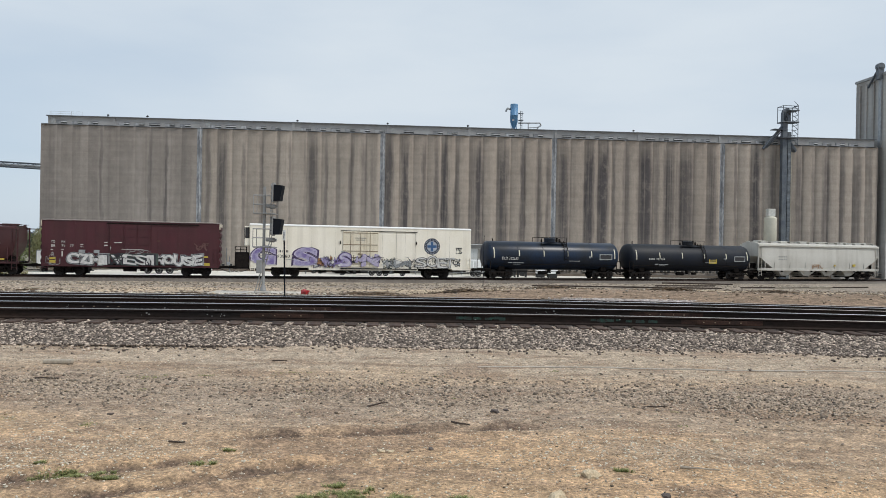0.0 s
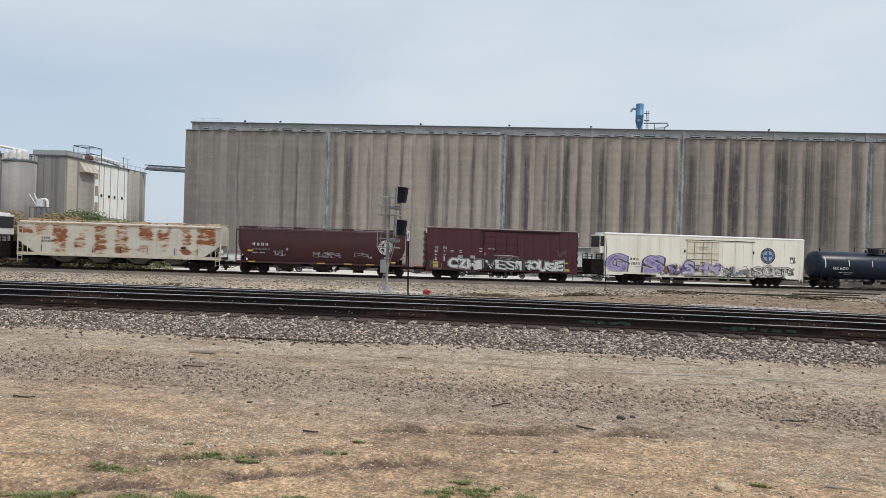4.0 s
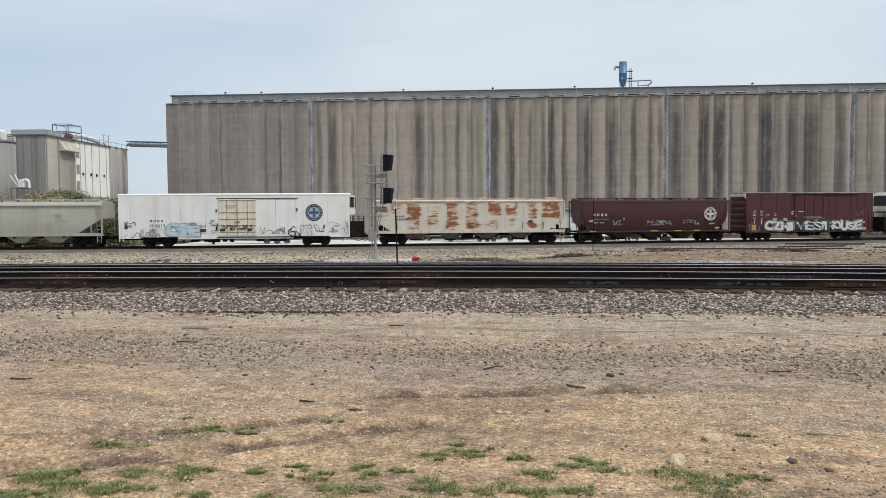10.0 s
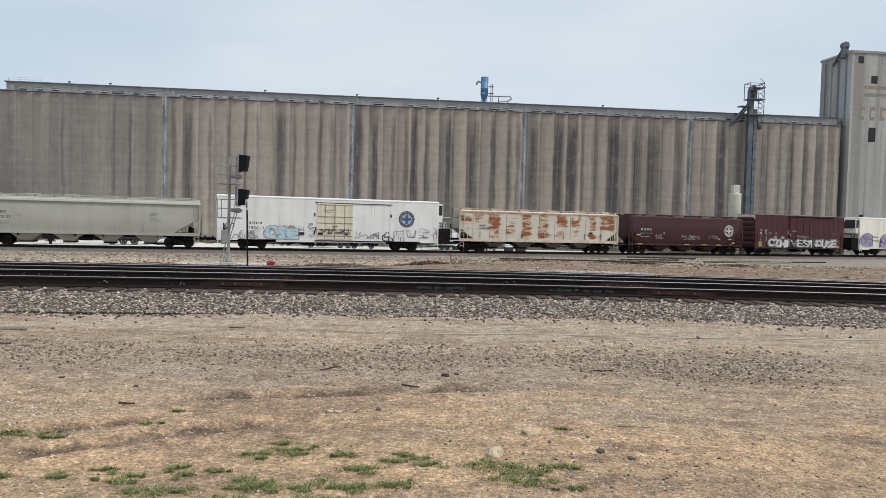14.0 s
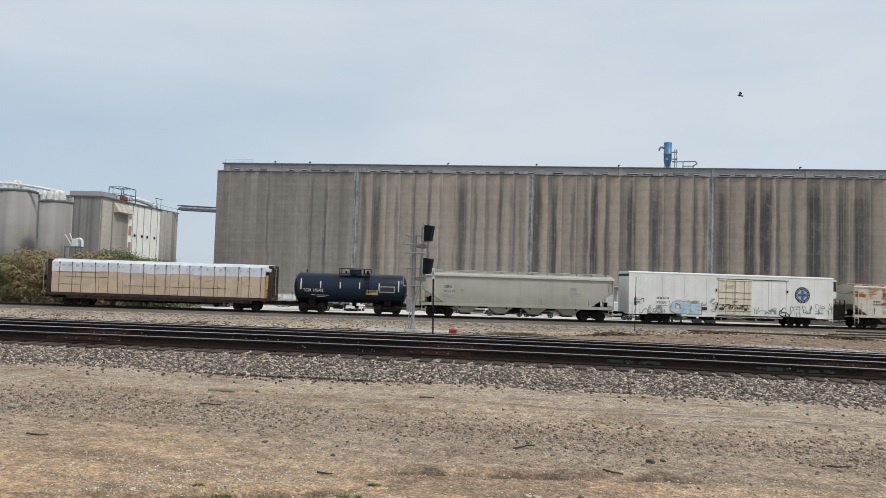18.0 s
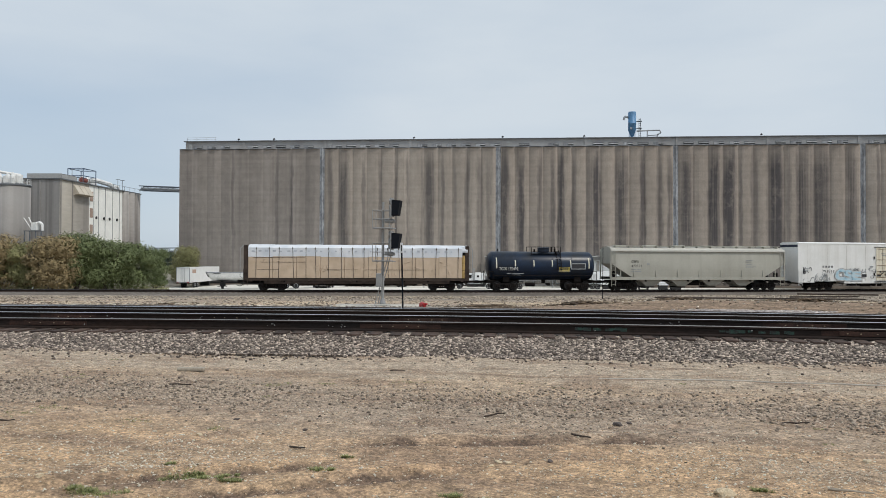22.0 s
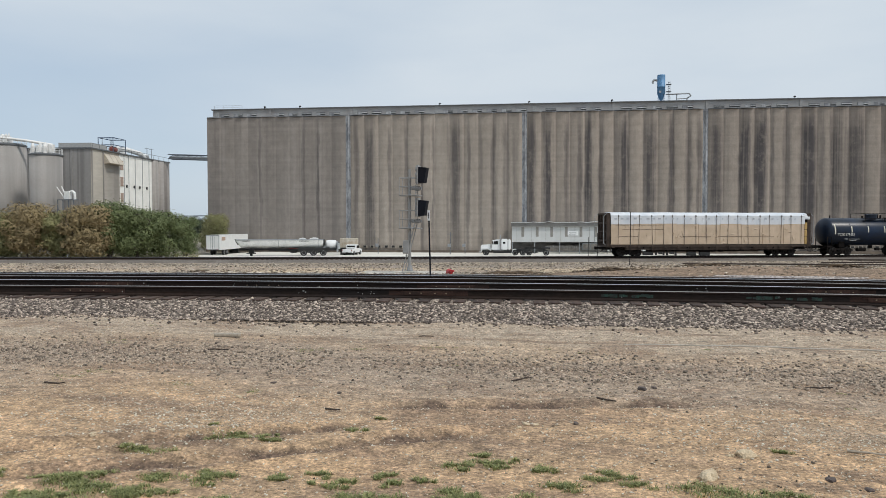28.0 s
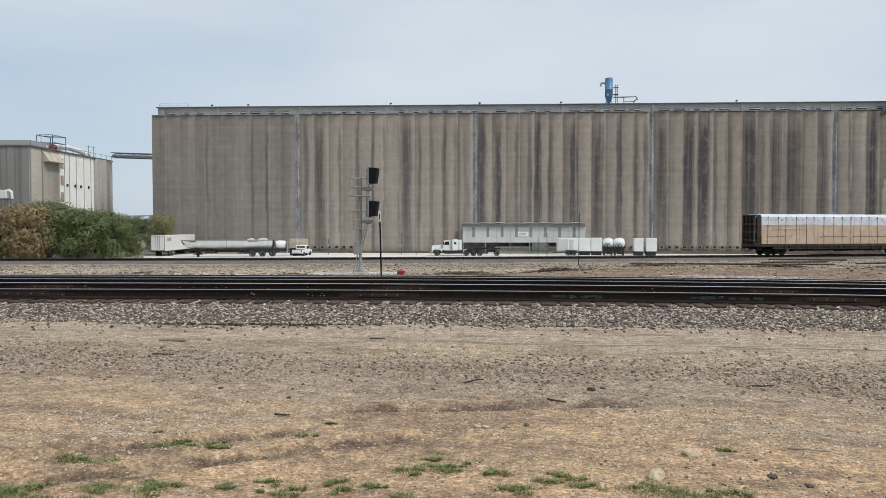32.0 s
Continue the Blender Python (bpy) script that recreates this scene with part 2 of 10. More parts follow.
def train_pose(s, w=0.0, z=0.0):
    """A pose on the far track: s metres along it, w beyond its middle, z above its rail tops."""
    p = T_DIR * s + T_NOR * (T_MID + w + float(far_bend(s)))
    turn = math.atan(13.08 * s / 6400 / math.sqrt(1 + (s / 80.0) ** 2))
    return pose(p.x, p.y, T_TOP + z, 0, 0, math.degrees(TN + turn))


def smooth(a, b, v):
    t = np.clip((v - a) / (b - a), 0, 1)
    return t * t * (3 - 2 * t)


def wobble(x, y, f, seed):
    r = np.random.RandomState(seed)
    z = 0 * x
    for i in range(6):
        a, p = r.uniform(0, 6.28), r.uniform(0, 6.28)
        k = f * r.uniform(0.6, 1.8)
        z = z + np.sin(k * (x * np.cos(a) + y * np.sin(a)) + p) / 6
    return z


RUTS = ((4.95, 0.58, -1.6, -3.7, -0.5), (4.89, 0.5, -2.77, -4.2, -1.5), (6.2, 0.2, -1.1, -2.0, 1.2))


def land(x, y):
    v = y - near_rail(x)
    w = -x * math.sin(TN) + y * math.cos(TN) - T_MID - far_bend(x * math.cos(TN) + y * math.sin(TN))
    near = 0.035 * wobble(x, y, 1.1, 3) + 0.03 * wobble(x, y, 0.35, 5) + 0.012 * wobble(x, y, 4.0, 8) + 0.006 * wobble(x, y, 9.0, 9)
    for at, slope, mid, x0, x1 in RUTS:
        d = y - (at + slope * (x - mid)) + 0.12 * wobble(x, y, 1.3, 21)
        near = near - (0.04 * np.exp(-(d / 0.09) ** 2) - 0.018 * np.exp(-((np.abs(d) - 0.2) / 0.07) ** 2)) * smooth(x0, x0 + 0.4, x) * (1 - smooth(x1 - 0.4, x1, x))
    near = near + 0.03 * smooth(-1.9, -0.6, v) - 0.16 * smooth(6.5, 9.0, v)
    # falling ground towards the far track, with a cut bank on one side
    run = np.clip((v - 10.5) / np.maximum(10.5, (v - w - 10.5 - 4.0)), 0, 1)
    fall = -0.05 - 2.15 * run ** 0.8
    bank = smooth(-6, 8, x) * (-0.9 * smooth(10.2, 13, v) + 1.2 * smooth(19.5, 25.0, v) - 0.3 * smooth(26, 48, v))
    fall = fall - 0.15 * smooth(12, 18, v) * (1 - smooth(30, 45, v)) * (1 - smooth(-3, 6, x))
    fall = fall + bank + 0.05 * wobble(x, y, 0.7, 11) + 0.05 * wobble(x, y, 1.6, 12) * wobble(x, y, 0.5, 13)
    z = near * (1 - smooth(9.5, 11.5, v)) + fall * smooth(9.5, 11.5, v)
    beyond = -2.25 - 1.8 * smooth(4, 45, w) + 0.02 * wobble(x, y, 0.2, 4)
    return np.where(w > 0, beyond, z)


def ground_z(x, y):
    return float(land(np.array(float(x)), np.array(float(y))))


def ground_material():
    """Sandy dirt, grey gravel bands, damp ruts and fine pebbles."""
    m = bpy.data.materials.new("dirt_and_gravel")
    m.use_nodes = True
    n, l = m.node_tree.nodes, m.node_tree.links
    b = n["Principled BSDF"]
    b.inputs["Roughness"].default_value = 0.95
    co = n.new("ShaderNodeTexCoord")
    sep = n.new("ShaderNodeSeparateXYZ")
    l.new(co.outputs["Object"], sep.inputs[0])

    def tex(sx, sy, detail=5, off=0.0, rough=0.55):
        mp = n.new("ShaderNodeMapping")
        mp.inputs["Scale"].default_value = (sx, sy, sx)
        mp.inputs["Location"].default_value = (off, off * 0.7, 0)
        l.new(co.outputs["Object"], mp.inputs["Vector"])
        t = n.new("ShaderNodeTexNoise")
        t.inputs["Scale"].default_value, t.inputs["Detail"].default_value, t.inputs["Roughness"].default_value = 1.0, detail, rough
        l.new(mp.outputs["Vector"], t.inputs["Vector"])
        return t.outputs["Fac"]

    def calc(op, a, c):
        x = n.new("ShaderNodeMath")
        x.operation = op
        for sock, v in zip(x.inputs, (a, c)):
            if isinstance(v, (int, float)):
                sock.default_value = v
            else:
                l.new(v, sock)
        return x.outputs[0]

    def span(src, a, z, lo=0.0, hi=1.0):
        r = n.new("ShaderNodeMapRange")
        r.interpolation_type = "SMOOTHSTEP"
        for k, v in zip(("From Min", "From Max", "To Min", "To Max"), (a, z, lo, hi)):
            r.inputs[k].default_value = v
        l.new(src, r.inputs["Value"])
        return r.outputs["Result"]

    def mix(fac, c1, c2, mode="MIX"):
        x = n.new("ShaderNodeMixRGB")
        x.blend_type = mode
        for sock, v in ((x.inputs["Fac"], fac), (x.inputs["Color1"], c1), (x.inputs["Color2"], c2)):
            if isinstance(v, (int, float)):
                sock.default_value = v
            elif isinstance(v, tuple):
                sock.default_value = (*v, 1)
            else:
                l.new(v, sock)
        return x.outputs["Color"]

    y = calc("ADD", sep.outputs["Y"], calc("MULTIPLY", calc("SUBTRACT", tex(0.35, 0.6, 4, 3), 0.5), 4.5))
    sand, tan, grey, dust = (0.54, 0.36, 0.21), (0.42, 0.288, 0.175), (0.37, 0.285, 0.21), (0.435, 0.345, 0.255)
    c = mix(span(tex(0.5, 1.4, 5, 8), 0.38, 0.62), sand, tan)
    c = mix(calc("MULTIPLY", span(y, 5.2, 7.6), calc("SUBTRACT", 1.0, span(y, 8.2, 9.8))), c, grey)
    c = mix(span(y, 8.4, 10.0), c, dust)
    c = mix(calc("MULTIPLY", span(tex(0.6, 1.5, 7, 15, 0.65), 0.50, 0.60), 0.6), c, (0.27, 0.18, 0.12))
    c = mix(calc("MULTIPLY", span(tex(0.5, 2.0, 6, 27, 0.6), 0.56, 0.63), 0.6), c, (0.215, 0.145, 0.098))
    warp = calc("MULTIPLY", calc("SUBTRACT", tex(2.2, 2.2, 5, 51, 0.6), 0.5), 0.8)
    for at, slope, mid, x0, x1 in RUTS:
        line = calc("ADD", at - slope * mid, calc("MULTIPLY", sep.outputs["X"], slope))
        d = calc("ABSOLUTE", calc("ADD", calc("SUBTRACT", sep.outputs["Y"], line), warp), 0.0)
        run = calc("MULTIPLY", span(sep.outputs["X"], x0, x0 + 0.5), span(sep.outputs["X"], x1 - 0.5, x1, 1, 0))
        c = mix(calc("MULTIPLY", calc("MULTIPLY", span(d, 0.03, 0.2, 0.95, 0), run), span(tex(3, 3, 3, 70), 0.25, 0.5)), c, (0.15, 0.10, 0.07))
    far = span(sep.outputs["Y"], 24.0, 28.0)
    c = mix(far, c, mix(span(tex(0.09, 0.25, 5, 40), 0.42, 0.60), (0.56, 0.43, 0.295), (0.39, 0.31, 0.235)))
    c = mix(calc("MULTIPLY", far, span(tex(0.7, 1.6, 6, 44, 0.75), 0.60, 0.68, 0, 0.55)), c, (0.56, 0.50, 0.42))
    c = mix(calc("MULTIPLY", far, span(tex(0.25, 0.5, 4, 61), 0.60, 0.68, 0, 0.35)), c, (0.12, 0.15, 0.06))
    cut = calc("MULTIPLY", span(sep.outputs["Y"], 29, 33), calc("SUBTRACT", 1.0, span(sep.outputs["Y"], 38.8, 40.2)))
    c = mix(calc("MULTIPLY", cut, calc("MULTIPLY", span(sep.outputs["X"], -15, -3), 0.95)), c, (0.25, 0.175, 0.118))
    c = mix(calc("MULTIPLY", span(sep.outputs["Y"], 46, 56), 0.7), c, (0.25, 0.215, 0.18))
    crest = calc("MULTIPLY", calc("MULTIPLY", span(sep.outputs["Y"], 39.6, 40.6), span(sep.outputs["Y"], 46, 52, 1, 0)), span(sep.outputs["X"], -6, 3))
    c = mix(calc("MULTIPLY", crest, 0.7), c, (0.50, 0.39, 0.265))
    yard = span(sep.outputs["Y"], 84, 100)
    c = mix(yard, c, (0.27, 0.24, 0.19))
    grit = span(tex(1.3, 3.2, 8, 88, 0.78), 0.32, 0.68, 0.5, 1.42)
    c = mix(calc("MULTIPLY", far, 0.85), c, mix(1.0, c, grit, "MULTIPLY"))
    g = span(tex(6.0, 6.0, 9, 2, 0.82), 0.3, 0.7, 0.52, 1.46)
    c = mix(1.0, c, g, "MULTIPLY")
    c = mix(1.0, c, span(tex(38.0, 38.0, 5, 33, 0.7), 0.32, 0.68, 0.60, 1.38), "MULTIPLY")
    heights = []
    for scale, lo, hi, amt in ((26.0, 0.5, 1.5, 0.25), (60.0, 0.4, 1.6, 0.25)):
        v = n.new("ShaderNodeTexVoronoi")
        v.inputs["Scale"].default_value = scale
        l.new(co.outputs["Object"], v.inputs["Vector"])
        one = n.new("ShaderNodeSeparateColor")
        l.new(v.outputs["Color"], one.inputs[0])
        c = mix(amt, c, mix(1.0, c, span(one.outputs[0], 0.15, 0.95, lo, hi), "MULTIPLY"))
        heights.append(v.outputs["Distance"])
    l.new(c, b.inputs["Base Color"])
    bp = n.new("ShaderNodeBump")
    bp.inputs["Strength"].default_value, bp.inputs["Distance"].default_value = 0.65, 0.022
    bp.invert = True
    l.new(calc("ADD", heights[0], calc("MULTIPLY", tex(7, 7, 9, 9, 0.8), -1.3)), bp.inputs["Height"])
    l.new(bp.outputs["Normal"], b.inputs["Normal"])
    return m


GROUND = ground_material()
xs = np.concatenate([-np.geomspace(2000, 27, 26), np.arange(-26, -6, 0.2), np.arange(-6, 4, 0.08), np.arange(4, 22, 0.2), np.geomspace(23, 2000, 26)])
ys = np.concatenate([-np.geomspace(1500, 3, 16), np.arange(-2, 2, 0.5), np.arange(2, 3, 0.2), np.arange(3, 7.5, 0.06), np.arange(7.5, 31, 0.22), np.arange(31, 62, 0.4), np.arange(62, 90, 0.7), np.geomspace(91, 3000, 40)])
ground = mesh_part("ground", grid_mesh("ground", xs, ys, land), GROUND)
tagged(ground, "bare tan dirt and gravel with tyre ruts and sparse grass", "ground", kind="structure")

# ---- the freight train: shared materials and fittings ----
IRON = mat("black_iron", (0.008, 0.007, 0.007), 0.8, 0.0, 0.35, 2.0, 30, tint=(0.018, 0.014, 0.012))
IRON.node_tree.nodes["Principled BSDF"].inputs["Specular IOR Level"].default_value = 0.12
WHEEL = mat("wheel_steel", (0.018, 0.015, 0.014), 0.7, 0.1, 0.3, 4, 40)
MAROON = mat("maroon_paint", (0.066, 0.0105, 0.0175), 0.6, 0, 0.2, 0.7, 14, tint=(0.052, 0.0105, 0.0145), streak=((0.085, 0.034, 0.031), 1.4, 0.3), spots=((0.09, 0.036, 0.022), 0.70, 1.7))
BROWN = mat("mineral_brown_paint", (0.062, 0.017, 0.020), 0.42, 0, 0.15, 0.5, 14, tint=(0.046, 0.015, 0.017), streak=((0.075, 0.03, 0.028), 1.1, 0.3))
WHITE = mat("reefer_white_paint", (0.88, 0.84, 0.74), 0.5, 0, 0.05, 0.6, 12, tint=(0.83, 0.785, 0.67), streak=((0.42, 0.37, 0.29), 1.5, 0.28))
WHITER = mat("reefer_cool_white_paint", (0.80, 0.80, 0.78), 0.5, 0, 0.05, 0.6, 12, tint=(0.73, 0.73, 0.70), streak=((0.44, 0.41, 0.36), 1.5, 0.25))
CREAM = mat("plug_door_cream", (0.68, 0.62, 0.48), 0.6, 0, 0.14, 1.2, 18, tint=(0.74, 0.69, 0.57), streak=((0.30, 0.22, 0.13), 2.2, 0.5))
HOPPER_GREY = mat("hopper_grey_paint", (0.42, 0.41, 0.355), 0.5, 0, 0.08, 0.5, 14, tint=(0.36, 0.35, 0.30), streak=((0.24, 0.22, 0.18), 1.2, 0.35))
PALE_GREY = mat("hopper_pale_paint", (0.56, 0.55, 0.51), 0.5, 0, 0.08, 0.5, 14, tint=(0.49, 0.475, 0.435), streak=((0.25, 0.235, 0.2), 0.9, 0.5))
TANK_BLACK = mat("tank_black_paint", (0.007, 0.019, 0.046), 0.34, 0, 0.25, 0.5, 10, 0.06, tint=(0.009, 0.013, 0.020), streak=((0.022, 0.025, 0.03), 1.0, 0.3))
TANK_BLACK.node_tree.nodes["Principled BSDF"].inputs["Specular IOR Level"].default_value = 0.38
TANK_MATTE = mat("tank_matte_black", (0.006, 0.010, 0.020), 0.55, 0, 0.25, 0.5, 10, 0.06, tint=(0.012, 0.014, 0.018), streak=((0.02, 0.021, 0.023), 1.0, 0.3))
for m_ in (TANK_BLACK, TANK_MATTE):
    m_.node_tree.nodes["Principled BSDF"].inputs["Specular IOR Level"].default_value = 0.32
TANK_MATTE.node_tree.nodes["Principled BSDF"].inputs["Specular IOR Level"].default_value = 0.3
LETTER_W = mat("white_stencil", (0.62, 0.62, 0.60), 0.7)
LETTER_K = mat("black_stencil", (0.03, 0.03, 0.035), 0.7)
YELLOW = mat("yellow_reflector", (0.55, 0.42, 0.06), 0.5)
STRIPE = mat("white_reflector", (0.66, 0.64, 0.52), 0.5)
BLUE = mat("emblem_blue", (0.035, 0.11, 0.26), 0.6)
NAVY = mat("emblem_navy", (0.012, 0.02, 0.045), 0.6)
SPRAY_W = mat("white_spray", (0.66, 0.66, 0.645), 0.75, 0, 0.15, 3, 20)
SPRAY_K = mat("black_spray", (0.035, 0.035, 0.045), 0.75)
SPRAY_P = mat("purple_spray", (0.17, 0.13, 0.33), 0.75, 0, 0.2, 2, 20, tint=(0.42, 0.40, 0.55))
SPRAY_V = mat("violet_spray", (0.075, 0.05, 0.13), 0.75, 0, 0.2, 2, 20)
SPRAY_T = mat("teal_spray", (0.36, 0.56, 0.66), 0.75, 0, 0.2, 2, 20, tint=(0.5, 0.62, 0.68))
SPRAY_O = mat("orange_spray", (0.42, 0.22, 0.10), 0.75, 0, 0.25, 2, 20)
LILAC = mat("lilac_spray", (0.50, 0.48, 0.58), 0.75, 0, 0.2, 2, 20, tint=(0.36, 0.31, 0.50))
SPRAY_D = mat("dark_green_spray", (0.06, 0.085, 0.075), 0.75)
SPRAY_G = mat("grey_spray", (0.33, 0.35, 0.36), 0.75, 0, 0.2, 2, 20)


def rust_paint():
    """Old off-white paint, rusting through in patches between the posts, in short sideways smears."""
    m = mat("rusting_white_paint", (0.60, 0.57, 0.50), 0.7, 0, 0.1, 0.6, 14, tint=(0.54, 0.50, 0.42))
    n, l = m.node_tree.nodes, m.node_tree.links
    b = n["Principled BSDF"]
    base = b.inputs["Base Color"].links[0].from_socket
    co = n.new("ShaderNodeTexCoord")
    sep = n.new("ShaderNodeSeparateXYZ")
    l.new(co.outputs["Object"], sep.inputs[0])

    def math_node(op, a, c=None):
        x = n.new("ShaderNodeMath")
        x.operation = op
        for sock, v in zip(x.inputs, (a, c)):
            if v is None:
                continue
            if isinstance(v, (int, float)):
                sock.default_value = v
            else:
                l.new(v, sock)
        return x.outputs[0]

    def noise_of(scale, s, detail=8):
        mp = n.new("ShaderNodeMapping")
        mp.inputs["Scale"].default_value = s
        l.new(co.outputs["Object"], mp.inputs["Vector"])
        t = n.new("ShaderNodeTexNoise")
        t.inputs["Scale"].default_value, t.inputs["Detail"].default_value, t.inputs["Roughness"].default_value = scale, detail, 0.65
        l.new(mp.outputs["Vector"], t.inputs["Vector"])
        return t.outputs["Fac"]

    def window(v, a, z, soft):
        lo, hi = n.new("ShaderNodeMapRange"), n.new("ShaderNodeMapRange")
        for node, p, q in ((lo, a - soft, a + soft), (hi, z + soft, z - soft)):
            node.interpolation_type = "SMOOTHSTEP"
            node.inputs["From Min"].default_value, node.inputs["From Max"].default_value = (p, q) if p < q else (q, p)
            node.inputs["To Min"].default_value, node.inputs["To Max"].default_value = (0, 1) if p < q else (1, 0)
            l.new(v, node.inputs["Value"])
        return math_node("MULTIPLY", lo.outputs["Result"], hi.outputs["Result"])

    spots = 0.0
    for at, half, lo, hi, much in ((-9.2, 0.7, 3.2, 4.0, 0.8), (-7.6, 0.7, 3.2, 4.2, 0.55), (-5.9, 0.75, 1.5, 4.3, 0.85), (-3.9, 0.6, 1.6, 3.4, 0.6), (-1.9, 0.6, 1.5, 4.2, 0.85), (0.2, 0.7, 1.5, 4.2, 0.8), (2.5, 0.75, 2.8, 4.3, 1.0), (2.4, 0.6, 1.5, 2.8, 0.5), (4.3, 0.65, 2.8, 4.2, 0.85), (4.4, 0.5, 1.6, 2.8, 0.5), (6.5, 0.5, 1.5, 4.2, 0.85), (8.5, 0.9, 2.6, 4.3, 1.0)):
        spot = math_node("MULTIPLY", math_node("MULTIPLY", window(sep.outputs["X"], at - half, at + half, 0.3), window(sep.outputs["Z"], lo, hi, 0.25)), much)
        spots = math_node("MAXIMUM", spots, spot)
    mask = math_node("ADD", math_node("SUBTRACT", noise_of(1.0, (0.75, 0.3, 2.9)), 0.09), math_node("MULTIPLY", spots, 0.26))
    r = n.new("ShaderNodeValToRGB")
    r.color_ramp.elements[0].position, r.color_ramp.elements[0].color = 0.55, (0, 0, 0, 1)
    r.color_ramp.elements[1].position, r.color_ramp.elements[1].color = 0.66, (1, 1, 1, 1)
    l.new(mask, r.inputs["Fac"])
    rr = n.new("ShaderNodeValToRGB")
    rr.color_ramp.elements[0].position, rr.color_ramp.elements[0].color = 0.3, (0.34, 0.125, 0.045, 1)
    rr.color_ramp.elements[1].position, rr.color_ramp.elements[1].color = 0.7, (0.16, 0.047, 0.018, 1)
    l.new(noise_of(6.0, (1, 1, 1)), rr.inputs["Fac"])
    x = n.new("ShaderNodeMixRGB")
    l.new(r.outputs["Color"], x.inputs["Fac"])
    halo = n.new("ShaderNodeMapRange")
    for k, v in zip(("From Min", "From Max", "To Min", "To Max"), (0.46, 0.62, 0.0, 0.6)):
        halo.inputs[k].default_value = v
    l.new(mask, halo.inputs["Value"])
    soft = n.new("ShaderNodeMixRGB")
    soft.inputs["Color2"].default_value = (0.50, 0.35, 0.21, 1)
    l.new(halo.outputs["Result"], soft.inputs["Fac"])
    l.new(base, soft.inputs["Color1"])
    l.new(soft.outputs["Color"], x.inputs["Color1"])
    l.new(rr.outputs["Color"], x.inputs["Color2"])
    l.new(x.outputs["Color"], b.inputs["Base Color"])
    return m


RUSTY = rust_paint()
OLD_CREAM = mat("old_cream_paint", (0.63, 0.60, 0.51), 0.7, 0, 0.12, 1.5, 14, tint=(0.52, 0.42, 0.30))
RUSTY_CHORD = mat("rust_bled_paint", (0.60, 0.49, 0.38), 0.7, 0, 0.3, 2.5, 14, tint=(0.40, 0.22, 0.12))


def words(name, text, height, x, y, z, material, parent, width=None, label=""):
    """Flat lettering on a side that faces -y, its lower left corner at x, z."""
    cu = bpy.data.curves.new(name, "FONT")
    cu.body, cu.size, cu.extrude = text, height * 1.37, 0.002
    tmp = new(name, cu)
    me = bpy.data.meshes.new_from_object(tmp.evaluated_get(bpy.context.evaluated_depsgraph_get()))
    bpy.data.objects.remove(tmp)
    co = np.empty(len(me.vertices) * 3)
    me.vertices.foreach_get("co", co)
    co = co.reshape(-1, 3)
    s = width / max(co[:, 0].max() - co[:, 0].min(), 1e-3) if width else 1.0
    out = np.stack([x + (co[:, 0] - co[:, 0].min()) * s, y - co[:, 2], z + co[:, 1]], 1)
    me.vertices.foreach_set("co", out.reshape(-1))
    me.materials.clear()
    me.update()
    return mesh_part(name, me, material, parent, label)


def bars(name, rows, y, material, parent, label=""):
    """Plain bars (x0, x1, z0, z1) standing for small lettering."""
    for x0, x1, z0, z1 in rows:
        if name.startswith("stencil") and 0.18 < z1 - z0 < 0.5 and x1 - x0 < 0.6:
            w, h = x1 - x0, z1 - z0
            part(name, box(bmesh.new(), x0, x0 + w * 0.24, y - 0.006, y + 0.004, z0 + h * 0.1, z1 - h * 0.1), material, parent, label)
            x0, x1, z0, z1 = x0 + w * 0.45, x0 + w * 0.75, z0 + h * 0.1, z1 - h * 0.1
        part(name, box(bmesh.new(), x0, x1, y - 0.006, y + 0.004, z0, z1), material, parent, label)


def ribbon(bm, pts, w, y):
    for (ax, az), (bx, bz) in zip(pts, pts[1:]):
        dx, dz = bx - ax, bz - az
        d = math.hypot(dx, dz) or 1
        px, pz = -dz / d * w / 2, dx / d * w / 2
        ex, ez = dx / d * w / 3, dz / d * w / 3
        bm.faces.new([bm.verts.new(c) for c in ((ax - ex + px, y, az - ez + pz), (ax - ex - px, y, az - ez - pz), (bx + ex - px, y, bz + ez - pz), (bx + ex + px, y, bz + ez + pz))])


def piece(parent, x0, x1, z0, z1, y, fills, edge, seed, count):
    """A crowded sprayed piece: overlapping rounded shapes, each with a darker rim."""
    r = random.Random(seed)
    h = z1 - z0
    for k in range(count):
        s = h * r.uniform(0.2, 0.42)
        cx = min(max(x0 + (x1 - x0) * (k + r.uniform(0, 1)) / count, x0 + s), x1 - s)
        cz = r.uniform(z0 + s * 0.8, max(z0 + s * 0.85, z1 - s))
        wide, tall, turn, n = r.uniform(0.35, 1.3), r.uniform(0.35, 1.4), r.uniform(0, 1.5), r.choice((3, 4, 4, 5))
        rad = [r.uniform(0.6, 1.35) for _ in range(n)]
        both = []
        for grow, off in ((1.0, 0.003), (1.14, 0.0)):
            bm = bmesh.new()
            ring = []
            for i in range(n):
                a = 6.283 * i / n + turn
                ring.append(bm.verts.new((cx + s * wide * rad[i] * grow * math.cos(a), y - off - 0.006 * (k % 6) - 0.0004 * k, min(max(cz + s * tall * rad[i] * grow * math.sin(a), z0 - 0.05), z1 + 0.1))))
            bm.faces.new(ring)
            both.append(bm)
        shape = part("graffiti", both[0], r.choice(fills), parent, "sprayed graffiti along the lower side")
        part("graffiti_outline", both[1], edge, shape)


